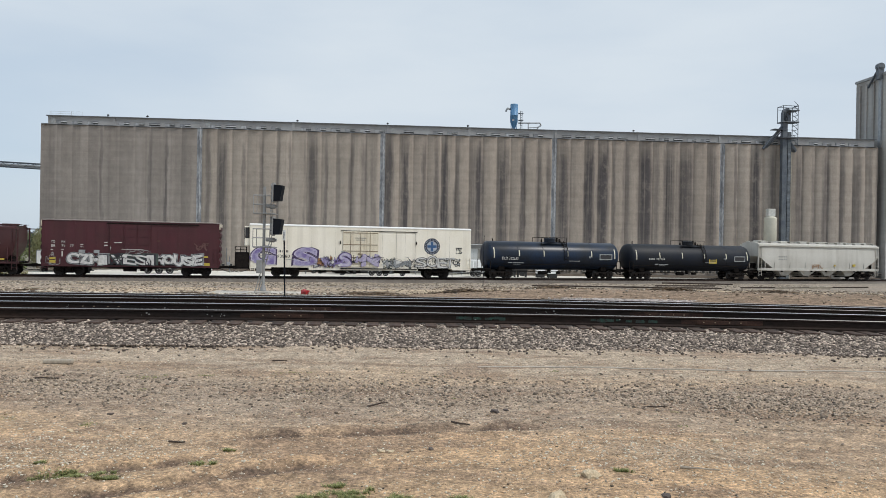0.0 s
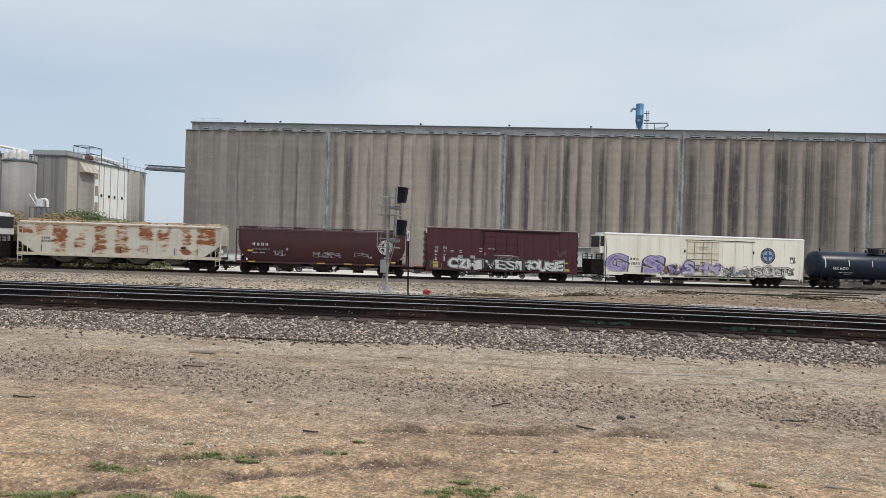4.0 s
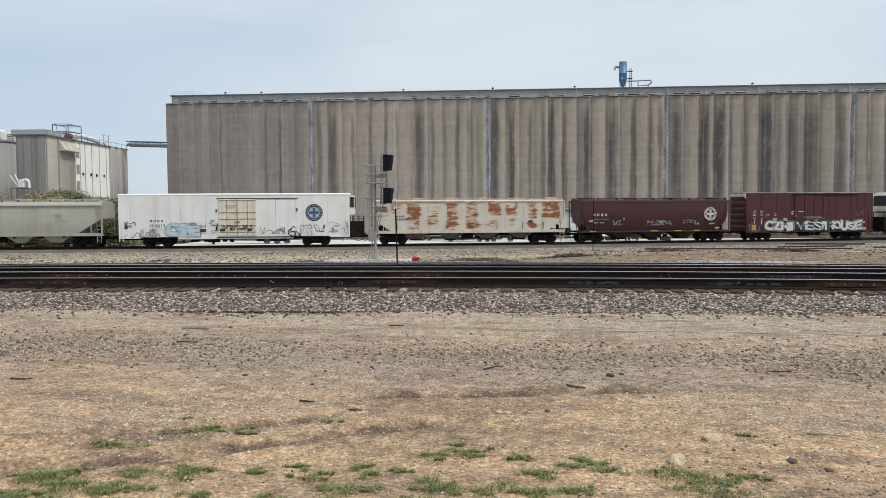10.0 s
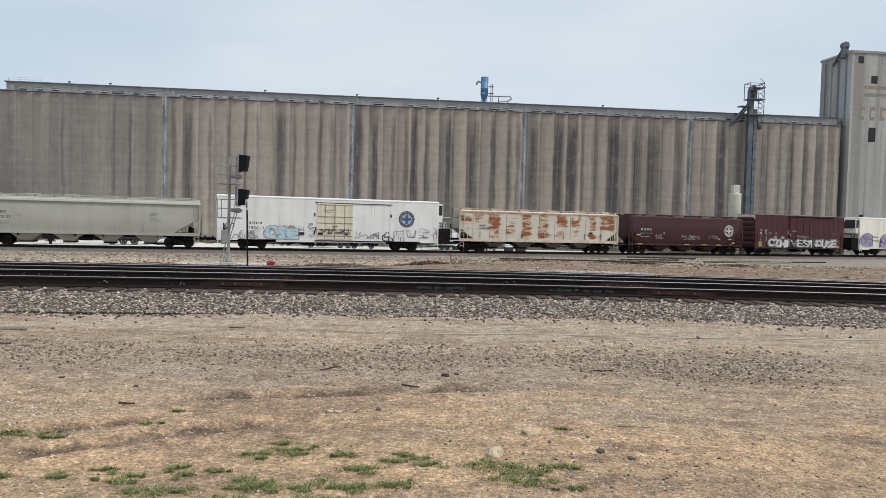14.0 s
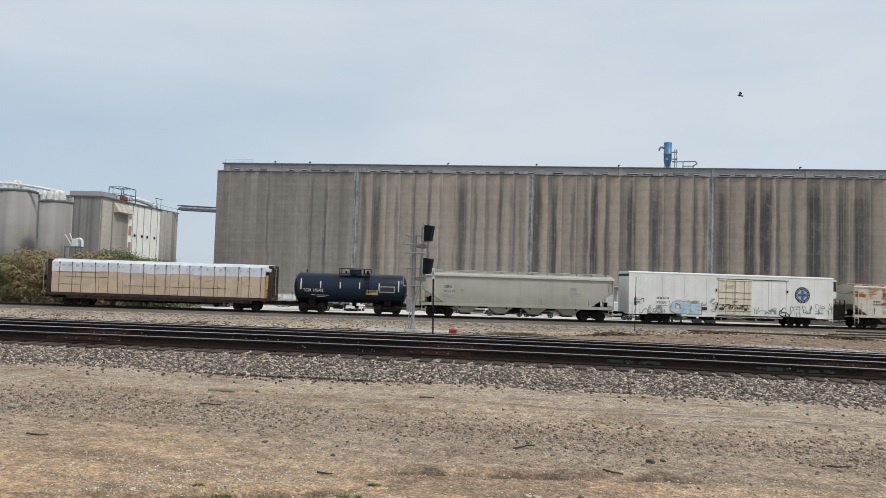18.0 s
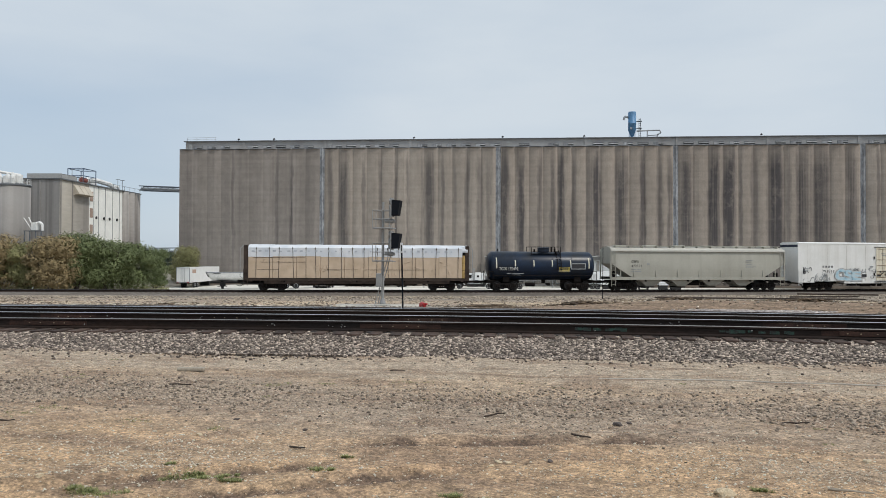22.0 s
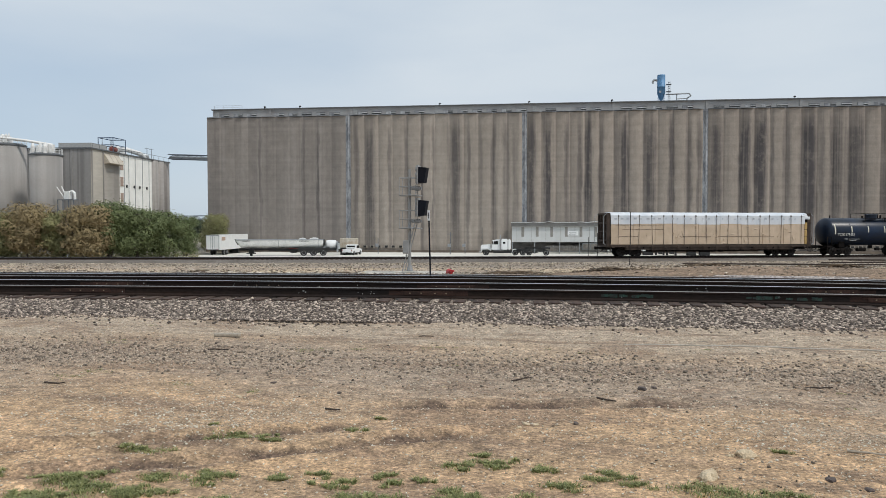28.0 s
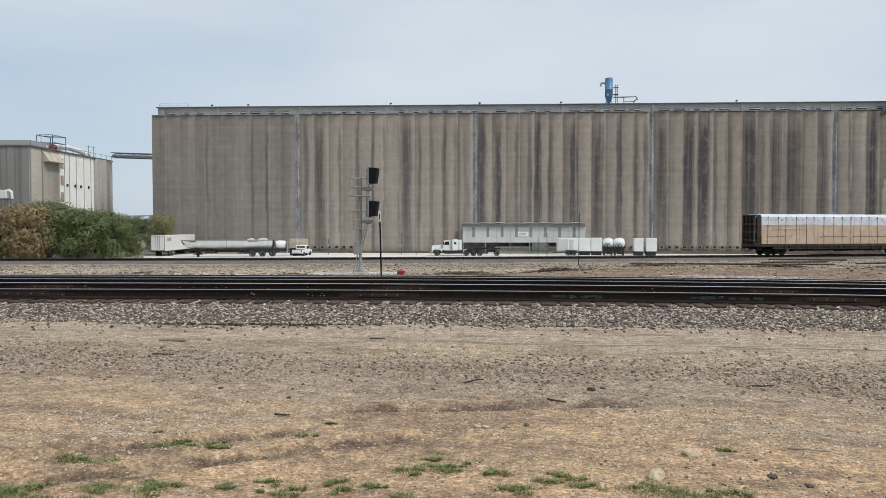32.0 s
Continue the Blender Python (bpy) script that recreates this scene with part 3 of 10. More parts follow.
def glyph(ch, fat):
    """One letter as a flat mesh outline, swollen by fat."""
    cu = bpy.data.curves.new("glyph", "FONT")
    cu.body, cu.size, cu.offset, cu.resolution_u = ch, 1.0, fat, 4
    tmp = new("glyph", cu)
    me = bpy.data.meshes.new_from_object(tmp.evaluated_get(bpy.context.evaluated_depsgraph_get()))
    bpy.data.objects.remove(tmp)
    co = np.empty(len(me.vertices) * 3)
    me.vertices.foreach_get("co", co)
    return me, co.reshape(-1, 3)


def bubble(parent, text, x0, x1, z0, z1, y, fill, edge, halo=None, fat=0.05, seed=1, label=""):
    """Fat sprayed letters, crowded and uneven, with a dark rim and a pale halo."""
    r = random.Random(seed)
    share = np.cumsum([0.0] + [0.5 if ch == "I" else 1.0 for ch in text])
    for i, ch in enumerate(text):
        cell = (x1 - x0) / share[-1]
        rings = [(fat, fill, 0.012)] + [(fat + 0.035, edge, 0.006)] + ([(fat + 0.075, halo, 0.0)] if halo else [])
        a, b = x0 + cell * (share[i] - 0.04), x0 + cell * (share[i + 1] + 0.06)
        lo, hi = z0 + r.uniform(0, 0.08), z1 - r.uniform(0, 0.16) * (z1 - z0)
        lean, box_, top = r.uniform(-0.12, 0.12), None, None
        for grow, material, out in rings:
            me, co = glyph(ch, grow)
            if box_ is None:
                box_ = co[:, 0].min(), co[:, 0].max(), co[:, 1].min(), co[:, 1].max()
            u = (co[:, 0] - box_[0]) / (box_[1] - box_[0])
            v = (co[:, 1] - box_[2]) / (box_[3] - box_[2])
            px = a + (b - a) * u + lean * (v - 0.5)
            pz = lo + (hi - lo) * (v + 0.08 * np.sin(3.0 * u + i))
            me.vertices.foreach_set("co", np.stack([px, np.full(len(px), y - out - 0.001 * (i % 3)), np.clip(pz, z0 - 0.12, z1 + 0.15)], 1).reshape(-1))
            me.materials.clear()
            me.update()
            if top is None:
                top = mesh_part("graffiti", me, material, parent, label)
            else:
                mesh_part("graffiti_outline", me, material, top)


def scrawl(parent, x0, x1, z0, z1, y, material, seed, count, w=0.035, name="graffiti_tag"):
    """Thin, quick sprayed lines that loop over one another."""
    r = random.Random(seed)
    for k in range(count):
        bm = bmesh.new()
        x, z = r.uniform(x0, x1), r.uniform(z0, z1)
        a, pts = r.uniform(0, 6.28), []
        for i in range(r.randint(7, 15)):
            pts.append((x, z))
            a += r.uniform(-1.3, 1.3)
            x, z = x + 0.16 * math.cos(a), z + 0.16 * math.sin(a)
            if not (z0 < z < z1):
                a, z = -a, min(max(z, z0), z1)
            x = min(max(x, x0), x1)
        ribbon(bm, pts, w * r.uniform(0.7, 1.5), y - 0.002 * (k % 7))
        part(name, bm, material, parent)


def emblem(parent, x, y, z, r, ring, disc, cross):
    """A round emblem: ring, disc and cross, as plain shapes."""
    bm = bmesh.new()
    bmesh.ops.create_circle(bm, cap_ends=True, segments=32, radius=r, matrix=pose(x, y - 0.004, z, 90, 0, 0))
    em = part("emblem", bm, ring, parent, "round emblem with a cross")
    bm = bmesh.new()
    bmesh.ops.create_circle(bm, cap_ends=True, segments=32, radius=r * 0.66, matrix=pose(x, y - 0.007, z, 90, 0, 0))
    part("emblem_disc", bm, disc, em)
    bm = boxes((x - r * 0.16, x + r * 0.16, y - 0.011, y - 0.009, z - r * 0.58, z + r * 0.58), (x - r * 0.58, x - r * 0.16, y - 0.011, y - 0.009, z - r * 0.16, z + r * 0.16), (x + r * 0.16, x + r * 0.58, y - 0.011, y - 0.009, z - r * 0.16, z + r * 0.16))
    part("emblem_cross", bm, cross, em)
    bm = bmesh.new()
    for i in range(26):
        a = 2 * math.pi * i / 26
        box(bm, -0.035, 0.035, -0.011, -0.009, -0.06, 0.06, 0, Matrix.Translation((x, y, z)) @ Matrix.Rotation(-a, 4, "Y") @ Matrix.Translation((0, 0, r * 0.83)))
    part("emblem_lettering", bm, disc, em)


def ladder(parent, x, y, z0, z1, w=0.42, material=IRON, name="ladder"):
    bm = bmesh.new()
    for dx in (-w / 2, w / 2):
        box(bm, x + dx - 0.02, x + dx + 0.02, y - 0.04, y, z0, z1)
    n = max(2, int((z1 - z0) / 0.35))
    for i in range(n):
        z = z0 + (i + 0.5) * (z1 - z0) / n
        box(bm, x - w / 2, x + w / 2, y - 0.05, y - 0.02, z - 0.015, z + 0.015)
    return part(name, bm, material, parent)


WHEELSETS = []
R_WHEEL = 0.457


def wheelset_mesh():
    bm = bmesh.new()
    tube(bm, (0, -0.95, 0), (0, 0.95, 0), 0.085, 10)
    for s in (-1, 1):
        lathe(bm, [(0.14, s * 0.70), (0.34, s * 0.73), (0.40, s * 0.685), (0.485, s * 0.68), (0.485, s * 0.71), (R_WHEEL, s * 0.725), (R_WHEEL, s * 0.80), (0.41, s * 0.81), (0.34, s * 0.775), (0.14, s * 0.82), (0.09, s * 0.86)], 24, "Y")
        for k in range(3):
            a = 2.094 * k
            box(bm, -0.03, 0.03, s * 0.99 if s < 0 else 0.95, -0.95 if s < 0 else 0.99, 0.03, 0.07, 0, Matrix.Rotation(a, 4, "Y"))
    bmesh.ops.recalc_face_normals(bm, faces=bm.faces[:])
    me = bpy.data.meshes.new("wheelset")
    bm.to_mesh(me)
    bm.free()
    return me


def side_frame_mesh(s):
    """A cast side frame with its spring window and axle boxes."""
    bm = bmesh.new()
    y0, y1 = (-1.13, -0.98) if s < 0 else (0.98, 1.13)
    prism(bm, [(-1.25, 0.62), (-0.6, 0.78), (0.6, 0.78), (1.25, 0.62), (1.25, 0.5), (0.55, 0.62), (-0.55, 0.62), (-1.25, 0.5)], y0, y1)
    prism(bm, [(-1.0, 0.5), (-0.45, 0.22), (0.45, 0.22), (1.0, 0.5), (0.8, 0.5), (0.38, 0.3), (-0.38, 0.3), (-0.8, 0.5)], y0, y1)
    for x in (-0.89, 0.89):
        box(bm, x - 0.17, x + 0.17, y0 - 0.02, y1, 0.36, 0.62, 0.03)
    for x in (-0.42, 0.34):
        box(bm, x, x + 0.08, y0, y1, 0.3, 0.62)
    for x in (-0.2, 0.0, 0.2):
        tube(bm, (x, (y0 + y1) / 2, 0.3), (x, (y0 + y1) / 2, 0.55), 0.075, 10)
    me = bpy.data.meshes.new("side_frame")
    bm.to_mesh(me)
    bm.free()
    return me


WS_MESH, SF_MESH = wheelset_mesh(), (side_frame_mesh(-1), side_frame_mesh(1))
BOLSTER = None


def bogie(car, x):
    """A two-axle bogie whose wheels turn."""
    global BOLSTER
    if BOLSTER is None:
        bm = boxes((-0.22, 0.22, -1.15, 1.15, 0.5, 0.78, 0.03), (-0.5, 0.5, -0.3, 0.3, 0.74, 0.95, 0.02), (-0.95, 0.95, -0.05, 0.05, 0.4, 0.5))
        BOLSTER = bpy.data.meshes.new("bogie")
        bm.to_mesh(BOLSTER)
        bm.free()
    b = mesh_part("bogie", BOLSTER, IRON, car)
    b.location = (x, 0, 0)
    for m in SF_MESH:
        mesh_part("side_frame", m, IRON, b)
    for dx in (-0.89, 0.89):
        w = mesh_part("wheelset", WS_MESH, WHEEL, b)
        w.location = (dx, 0, R_WHEEL)
        WHEELSETS.append((w, dx))
    return b


def couplers(car, i):
    """A coupler at each end, reaching half of the gap to the next car."""
    a, b = BODIES[i]
    half = (b - a) / 2
    for s, gap in ((-1, a - BODIES[i - 1][1] if i else 1.6), (1, BODIES[i + 1][0] - b if i + 1 < len(BODIES) else 1.6)):
        e = half + gap / 2 + 0.04
        bm = boxes((min(s * (half - 0.5), s * (e - 0.2)), max(s * (half - 0.5), s * (e - 0.2)), -0.12, 0.12, 0.76, 1.0, 0.02))
        box(bm, min(s * (e - 0.24), s * e), max(s * (e - 0.24), s * e), -0.15 - 0.02 * s, 0.15 - 0.02 * s, 0.72, 1.04, 0.04)
        pipe_path(bm, [Vector((s * (half - 0.2), -0.35, 0.85)), Vector((s * (half + gap * 0.2), -0.38, 0.5)), Vector((s * (half + gap * 0.36), -0.36, 0.42)), Vector((s * e, -0.3, 0.5))], 0.035, 6)
        part("coupler", bm, IRON, car)


def underframe(car, half, z=0.95, fish=0.25, gear_at=0.0):
    """Centre sill, crossbearers, brake rigging."""
    bm = boxes((-half, half, -0.3, 0.3, z - fish, z, 0.0))
    for i in range(int(half * 2 / 2.4)):
        x = -half + 1.6 + i * 2.4
        box(bm, x - 0.06, x + 0.06, -1.4, 1.4, z - 0.16, z)
    part("centre_sill", bm, IRON, car)
    bm = bmesh.new()
    tube(bm, (gear_at - 0.9, -0.75, z - 0.38), (gear_at + 0.3, -0.75, z - 0.38), 0.2, 12)
    tube(bm, (gear_at + 0.6, -0.7, z - 0.4), (gear_at + 1.0, -0.7, z - 0.4), 0.14, 10)
    tube(bm, (gear_at - 3, -0.8, z - 0.28), (gear_at + 3, -0.8, z - 0.28), 0.025, 6)
    tube(bm, (gear_at - 4, -0.4, z - 0.45), (gear_at + 4, -0.4, z - 0.45), 0.03, 6)
    box(bm, gear_at + 1.3, gear_at + 1.7, -0.9, -0.6, z - 0.55, z - 0.2, 0.03)
    part("brake_gear", bm, IRON, car)


CARS = []
# both ends of each car's body along the train
BODIES = ((-143.1, -120.5), (-118.55, -107.0), (-105.65, -85.75), (-84.3, -61.7), (-59.4, -39.45), (-38.1, -20.95), (-19.1, -3.25), (-0.45, 22.3), (24.05, 40.45), (41.5, 58.85), (59.5, 79.5))


def car(name, i, label, category="rail car"):
    x0, x1 = BODIES[i]
    ob = thing(name, train_pose((x0 + x1) / 2), label, category, "freight train")
    CARS.append((ob, (x0 + x1) / 2))
    return ob

# ---- the near tracks ----
RAIL = mat("rail_steel", (0.019, 0.015, 0.014), 0.75, 0.0, 0.3, 1.5, 30, tint=(0.028, 0.018, 0.014), stretch=(0.3, 1, 1))
RAIL.node_tree.nodes["Principled BSDF"].inputs["Specular IOR Level"].default_value = 0.15
RAIL_HEAD = mat("polished_rail_head", (0.62, 0.62, 0.62), 0.22, 1.0, 0.08, 1.0, 20)
RAIL_DULL = mat("dull_rail_head", (0.36, 0.33, 0.31), 0.35, 0.9, 0.15, 1.0, 20)
TIE = mat("creosoted_tie", (0.042, 0.027, 0.021), 0.9, 0, 0.3, 6, 60, 0.4, tint=(0.09, 0.058, 0.044), stretch=(1, 0.15, 1), obvar=0.35)
# bed coloured dark to give the shade in the gaps between loose stones
BALLAST = mat("ballast_bed", (0.085, 0.067, 0.055), 0.95, 0, 0.5, 1.2, 34, 1.0, tint=(0.055, 0.044, 0.036))
BALLAST_BROWN = mat("rail_dust_ballast", (0.03, 0.023, 0.02), 0.95, 0, 0.35, 1.2, 28, 1.0, tint=(0.055, 0.042, 0.034))
STONE = island_mat("ballast_stones", (0.07, 0.053, 0.045), (0.92, 0.76, 0.625), 0.9, True)
LINE_X = np.concatenate([np.linspace(-160, -34, 22), np.arange(-32, 32, 1.0), np.linspace(34, 160, 22)])
RAIL_PROFILE = [(-0.07, -0.18), (-0.07, -0.165), (-0.012, -0.14), (-0.011, -0.045), (-0.036, -0.035), (-0.037, -0.008), (-0.028, 0.0), (0.028, 0.0), (0.037, -0.008), (0.036, -0.035), (0.011, -0.045), (0.012, -0.14), (0.07, -0.165), (0.07, -0.18)]


def sweep(name, line, profile, material, parent, closed=True, head=None, label=""):
    """Draws a profile (across, up) along a line of (x, y, z, tx, ty)."""
    co, fs, mi = [], [], []
    n = len(profile)
    for x, y, z, tx, ty in line:
        for a, u in profile:
            co.append((x - ty * a, y + tx * a, z + u))
    for k in range(len(line) - 1):
        for i in range(n if closed else n - 1):
            j = (i + 1) % n
            fs.append((k * n + i, (k + 1) * n + i, (k + 1) * n + j, k * n + j))
            mi.append(1 if head and head[0] <= i <= head[1] else 0)
    me = bpy.data.meshes.new(name)
    me.from_pydata(co, [], fs)
    me.polygons.foreach_set("material_index", mi)
    return mesh_part(name, me, material, parent, label)


def near_line(v, z, xs=LINE_X):
    out = []
    for x in xs:
        d = (float(near_rail(x + 0.1)) - float(near_rail(x - 0.1))) / 0.2
        L = math.hypot(1, d)
        out.append((float(x) - d / L * v, float(near_rail(x)) + v / L, z, 1 / L, d / L))
    return out


def far_line(w, z, xs):
    out = []
    for s in xs:
        m = train_pose(float(s), w, z)
        out.append((*m.translation, m[0][0], m[1][0]))
    return out


tie_bm = boxes((-0.1, 0.1, -1.3, 1.3, -0.17, 0.0, 0.012))
TIE_MESH = bpy.data.meshes.new("tie")
tie_bm.to_mesh(TIE_MESH)
tie_bm.free()
TIES_TODO = []


def near_track(v, z0, z1, step, label, heads, single):
    t = tagged(new("railway_track"), label, "railway track", "near tracks", "structure")
    for vv, z, hd in ((v, z0, heads[0]), (v + 1.507, z1, heads[1])):
        sweep("rail", near_line(vv, z), RAIL_PROFILE, [RAIL, hd], t, head=(5, 7))
    xs = np.arange(-24, 24, step)
    rr = random.Random(int(v * 10) + 1)
    if single:
        for x in xs:
            TIES_TODO.append((t, float(x) + rr.uniform(-0.03, 0.03), v, (z0 + z1) / 2 - 0.185, rr.uniform(-2.0, 2.0), rr.uniform(-0.05, 0.05)))
    else:
        bm = bmesh.new()
        for x in xs:
            (px, py, pz, tx, ty), = near_line(v + 0.75, (z0 + z1) / 2 - 0.185, [x])
            box(bm, -0.115, 0.115, -1.3, 1.3, -0.17, 0, 0, pose(px, py, pz, 0, 0, math.degrees(math.atan2(ty, tx)) + rr.uniform(-1.5, 1.5)))
        tagged(part("ties", bm, TIE, t), kind="stuff")
    return t


track_a = near_track(0.0, 0.354, 0.354, 0.345, "rusty main track on weathered timber ties", (RAIL_DULL, RAIL_HEAD), True)
near_track(4.3, 0.235, 0.20, 0.5, "second track with dark rusty rails", (RAIL_DULL, RAIL_HEAD), False)
near_track(8.5, -0.03, -0.045, 0.5, "third track with dull rusty rails", (RAIL_DULL, RAIL_DULL), False)

# joint bars, bolts and paint on the near rails
CHALK = mat("chalk_paint", (0.36, 0.36, 0.34), 0.8)
GREEN = mat("green_paint", (0.018, 0.058, 0.042), 0.7, 0, 0.5, 14, 60, tint=(0.02, 0.022, 0.02))
BOLT = mat("pale_bolt", (0.30, 0.22, 0.14), 0.6)
RUSTED = mat("fresh_rust", (0.048, 0.020, 0.012), 0.85, 0, 0.35, 3, 30)


def on_rail(parent, name, v, z, x, w, za, zb, material, out=0.013):
    (px, py, pz, tx, ty), = near_line(v, z, [x])
    m = pose(px, py, pz, 0, 0, math.degrees(math.atan2(ty, tx)))
    return part(name, box(bmesh.new(), -w / 2, w / 2, -out - 0.006, -out, za, zb, 0, m), material, parent)


for x, vv, rust in ((-2.9, 0.0, True), (-2.6, 1.507, True), (5.2, 0.0, True), (4.6, 1.507, True), (-9.6, 0.0, True), (-9.9, 1.507, True), (-6.6, 1.507, False)):
    if rust:
        on_rail(track_a, "rust_patch", vv, 0.354, x, 1.5, -0.135, -0.048, RUSTED, 0.0125)
        on_rail(track_a, "joint_bar", vv, 0.354, x, 0.92, -0.13, -0.05, RUSTED, 0.035)
    for k in range(4):
        on_rail(track_a, "bolt", vv, 0.354, x + (-0.34, -0.13, 0.13, 0.34)[k], 0.022, -0.098, -0.08, BOLT, 0.045)
rp = random.Random(6)
for x, w in ((0.55, 0.42), (1.0, 0.3), (3.05, 0.5), (3.72, 0.62)):
    for k in range(7):
        f = rp.uniform(-0.5, 0.5) * w
        on_rail(track_a, "paint_mark", 0.0, 0.354, x + f, rp.uniform(0.05, 0.16), rp.uniform(-0.135, -0.10), rp.uniform(-0.09, -0.055), GREEN, 0.014 + 0.001 * k)
for x, vv, w in ((-5.25, 0.0, 0.28), (-4.1, 0.0, 0.38), (-8.9, 0.0, 0.06), (-4.6, 1.507, 0.1), (-5.4, 1.507, 0.06), (-9.2, 1.507, 0.2), (0.62, 0.0, 0.06), (3.35, 0.0, 0.08), (2.2, 1.507, 0.5), (-7.2, 1.507, 0.15)):
    for k in range(max(1, int(w / 0.06))):
        z = rp.uniform(-0.125, -0.07)
        on_rail(track_a, "chalk_mark", vv, 0.354, x + rp.uniform(-0.5, 0.5) * w, rp.uniform(0.008, 0.03), z, z + rp.uniform(0.005, 0.022), CHALK, 0.022)

# ballast under the near tracks: one shaped bed, then loose stones
BED = [(-2.45, -0.12), (-2.15, -0.025), (-1.75, 0.035), (-1.25, 0.075), (-0.85, 0.11), (-0.6, 0.12), (-0.5, 0.115), (-0.1, 0.13), (0.3, 0.14), (1.3, 0.15), (2.3, 0.13), (3.2, 0.06), (4.0, 0.02), (6.4, 0.0), (7.6, -0.12), (8.4, -0.23), (10.2, -0.24), (11.2, -0.3), (12.2, -0.75)]
bed = sweep("ballast_bed", near_line(0, 0.0), BED, [BALLAST_BROWN, BALLAST], None, closed=False, head=(0, 3))
tagged(bed, "grey crushed-stone ballast along the near tracks", "ballast", kind="structure")


def bed_z(v):
    return np.interp(v, [a for a, _ in BED], [u for _, u in BED])


rng = np.random.RandomState(4)


def stones_on_bed(name, count, v0, v1, x0, x1, lo, hi, label, material):
    x = rng.uniform(x0, x1, count)
    v = rng.uniform(v0, v1, count)
    s = rng.uniform(lo, hi, count)
    pos = np.stack([x, near_rail(x) + v, np.maximum(bed_z(v), 0.0 if v1 < 0 else -9) + s * 0.35], 1)
    me = scatter_mesh(name, CUB_V, CUB_F, pos, np.stack([s * 1.3, s * rng.uniform(0.55, 1, count), s * rng.uniform(0.45, 0.95, count)], 1), rng)
    return tagged(mesh_part(name, me, material), label, "ballast", kind="stuff")


stones_on_bed("ballast_stones", 42000, -2.25, -0.56, -14, 8.5, 0.007, 0.022, "loose grey and pinkish ballast stones", STONE)
stones_on_bed("ballast_stones", 9000, -0.6, -0.1, -15, 12.5, 0.012, 0.026, "loose ballast stones between the tie ends", STONE)
stones_on_bed("ballast_stones", 5000, 0.1, 4.1, -18, 15, 0.02, 0.045, "dusty ballast stones between the rails", island_mat("dusty_stones", (0.02, 0.016, 0.014), (0.08, 0.062, 0.052)))
edge = rng.exponential(0.28, 3000)
xe = rng.uniform(-15, 12.5, 3000)
ye = near_rail(xe) - 1.9 - edge
se = rng.uniform(0.012, 0.035, 3000)
me = scatter_mesh("spilled_stones", OCT_V, OCT_F, np.stack([xe, ye, land(xe, ye) + se * 0.4], 1), np.stack([se, se, se * 0.7], 1), rng)
tagged(mesh_part("spilled_stones", me, STONE), "stones spilled from the ballast onto the dirt", "ballast", kind="stuff")

# ---- the far track, on its low bank ----
FAR_BALLAST = mat("dark_far_ballast", (0.17, 0.148, 0.128), 0.95, 0, 0.6, 0.5, 9, 1.0, tint=(0.12, 0.102, 0.086))
S_X = np.linspace(-260, 330, 150)
track_far = tagged(new("railway_track"), "far track that carries the freight train", "railway track", "far track", "structure")
for w in (-0.753, 0.753):
    sweep("rail", far_line(w, 0, S_X), RAIL_PROFILE, [RAIL, RAIL_DULL], track_far, head=(5, 7))
bm = bmesh.new()
for i in range(520):
    box(bm, -0.115, 0.115, -1.3, 1.3, -0.34, -0.185, 0, train_pose(-110 + i * 0.5))
tagged(part("ties", bm, TIE, track_far), kind="stuff")
bed = sweep("ballast_bed", far_line(0, 0, S_X), [(-4.6, -0.62), (-3.2, -0.42), (-2.0, -0.24), (-1.6, -0.22), (1.6, -0.22), (2.0, -0.24), (3.4, -0.5), (5.0, -0.7)], FAR_BALLAST, None, closed=False)
tagged(bed, "dark ballast bank of the far track", "ballast", kind="structure")

# ---- the grain elevator ----
E_ROT = 4.5
EN = radians(E_ROT)
E_NOR, E_DIR = Vector((-math.sin(EN), math.cos(EN), 0)), Vector((math.cos(EN), math.sin(EN), 0))
E_POSE = pose(E_NOR.x * 150, E_NOR.y * 150, 0, 0, -0.09, E_ROT)


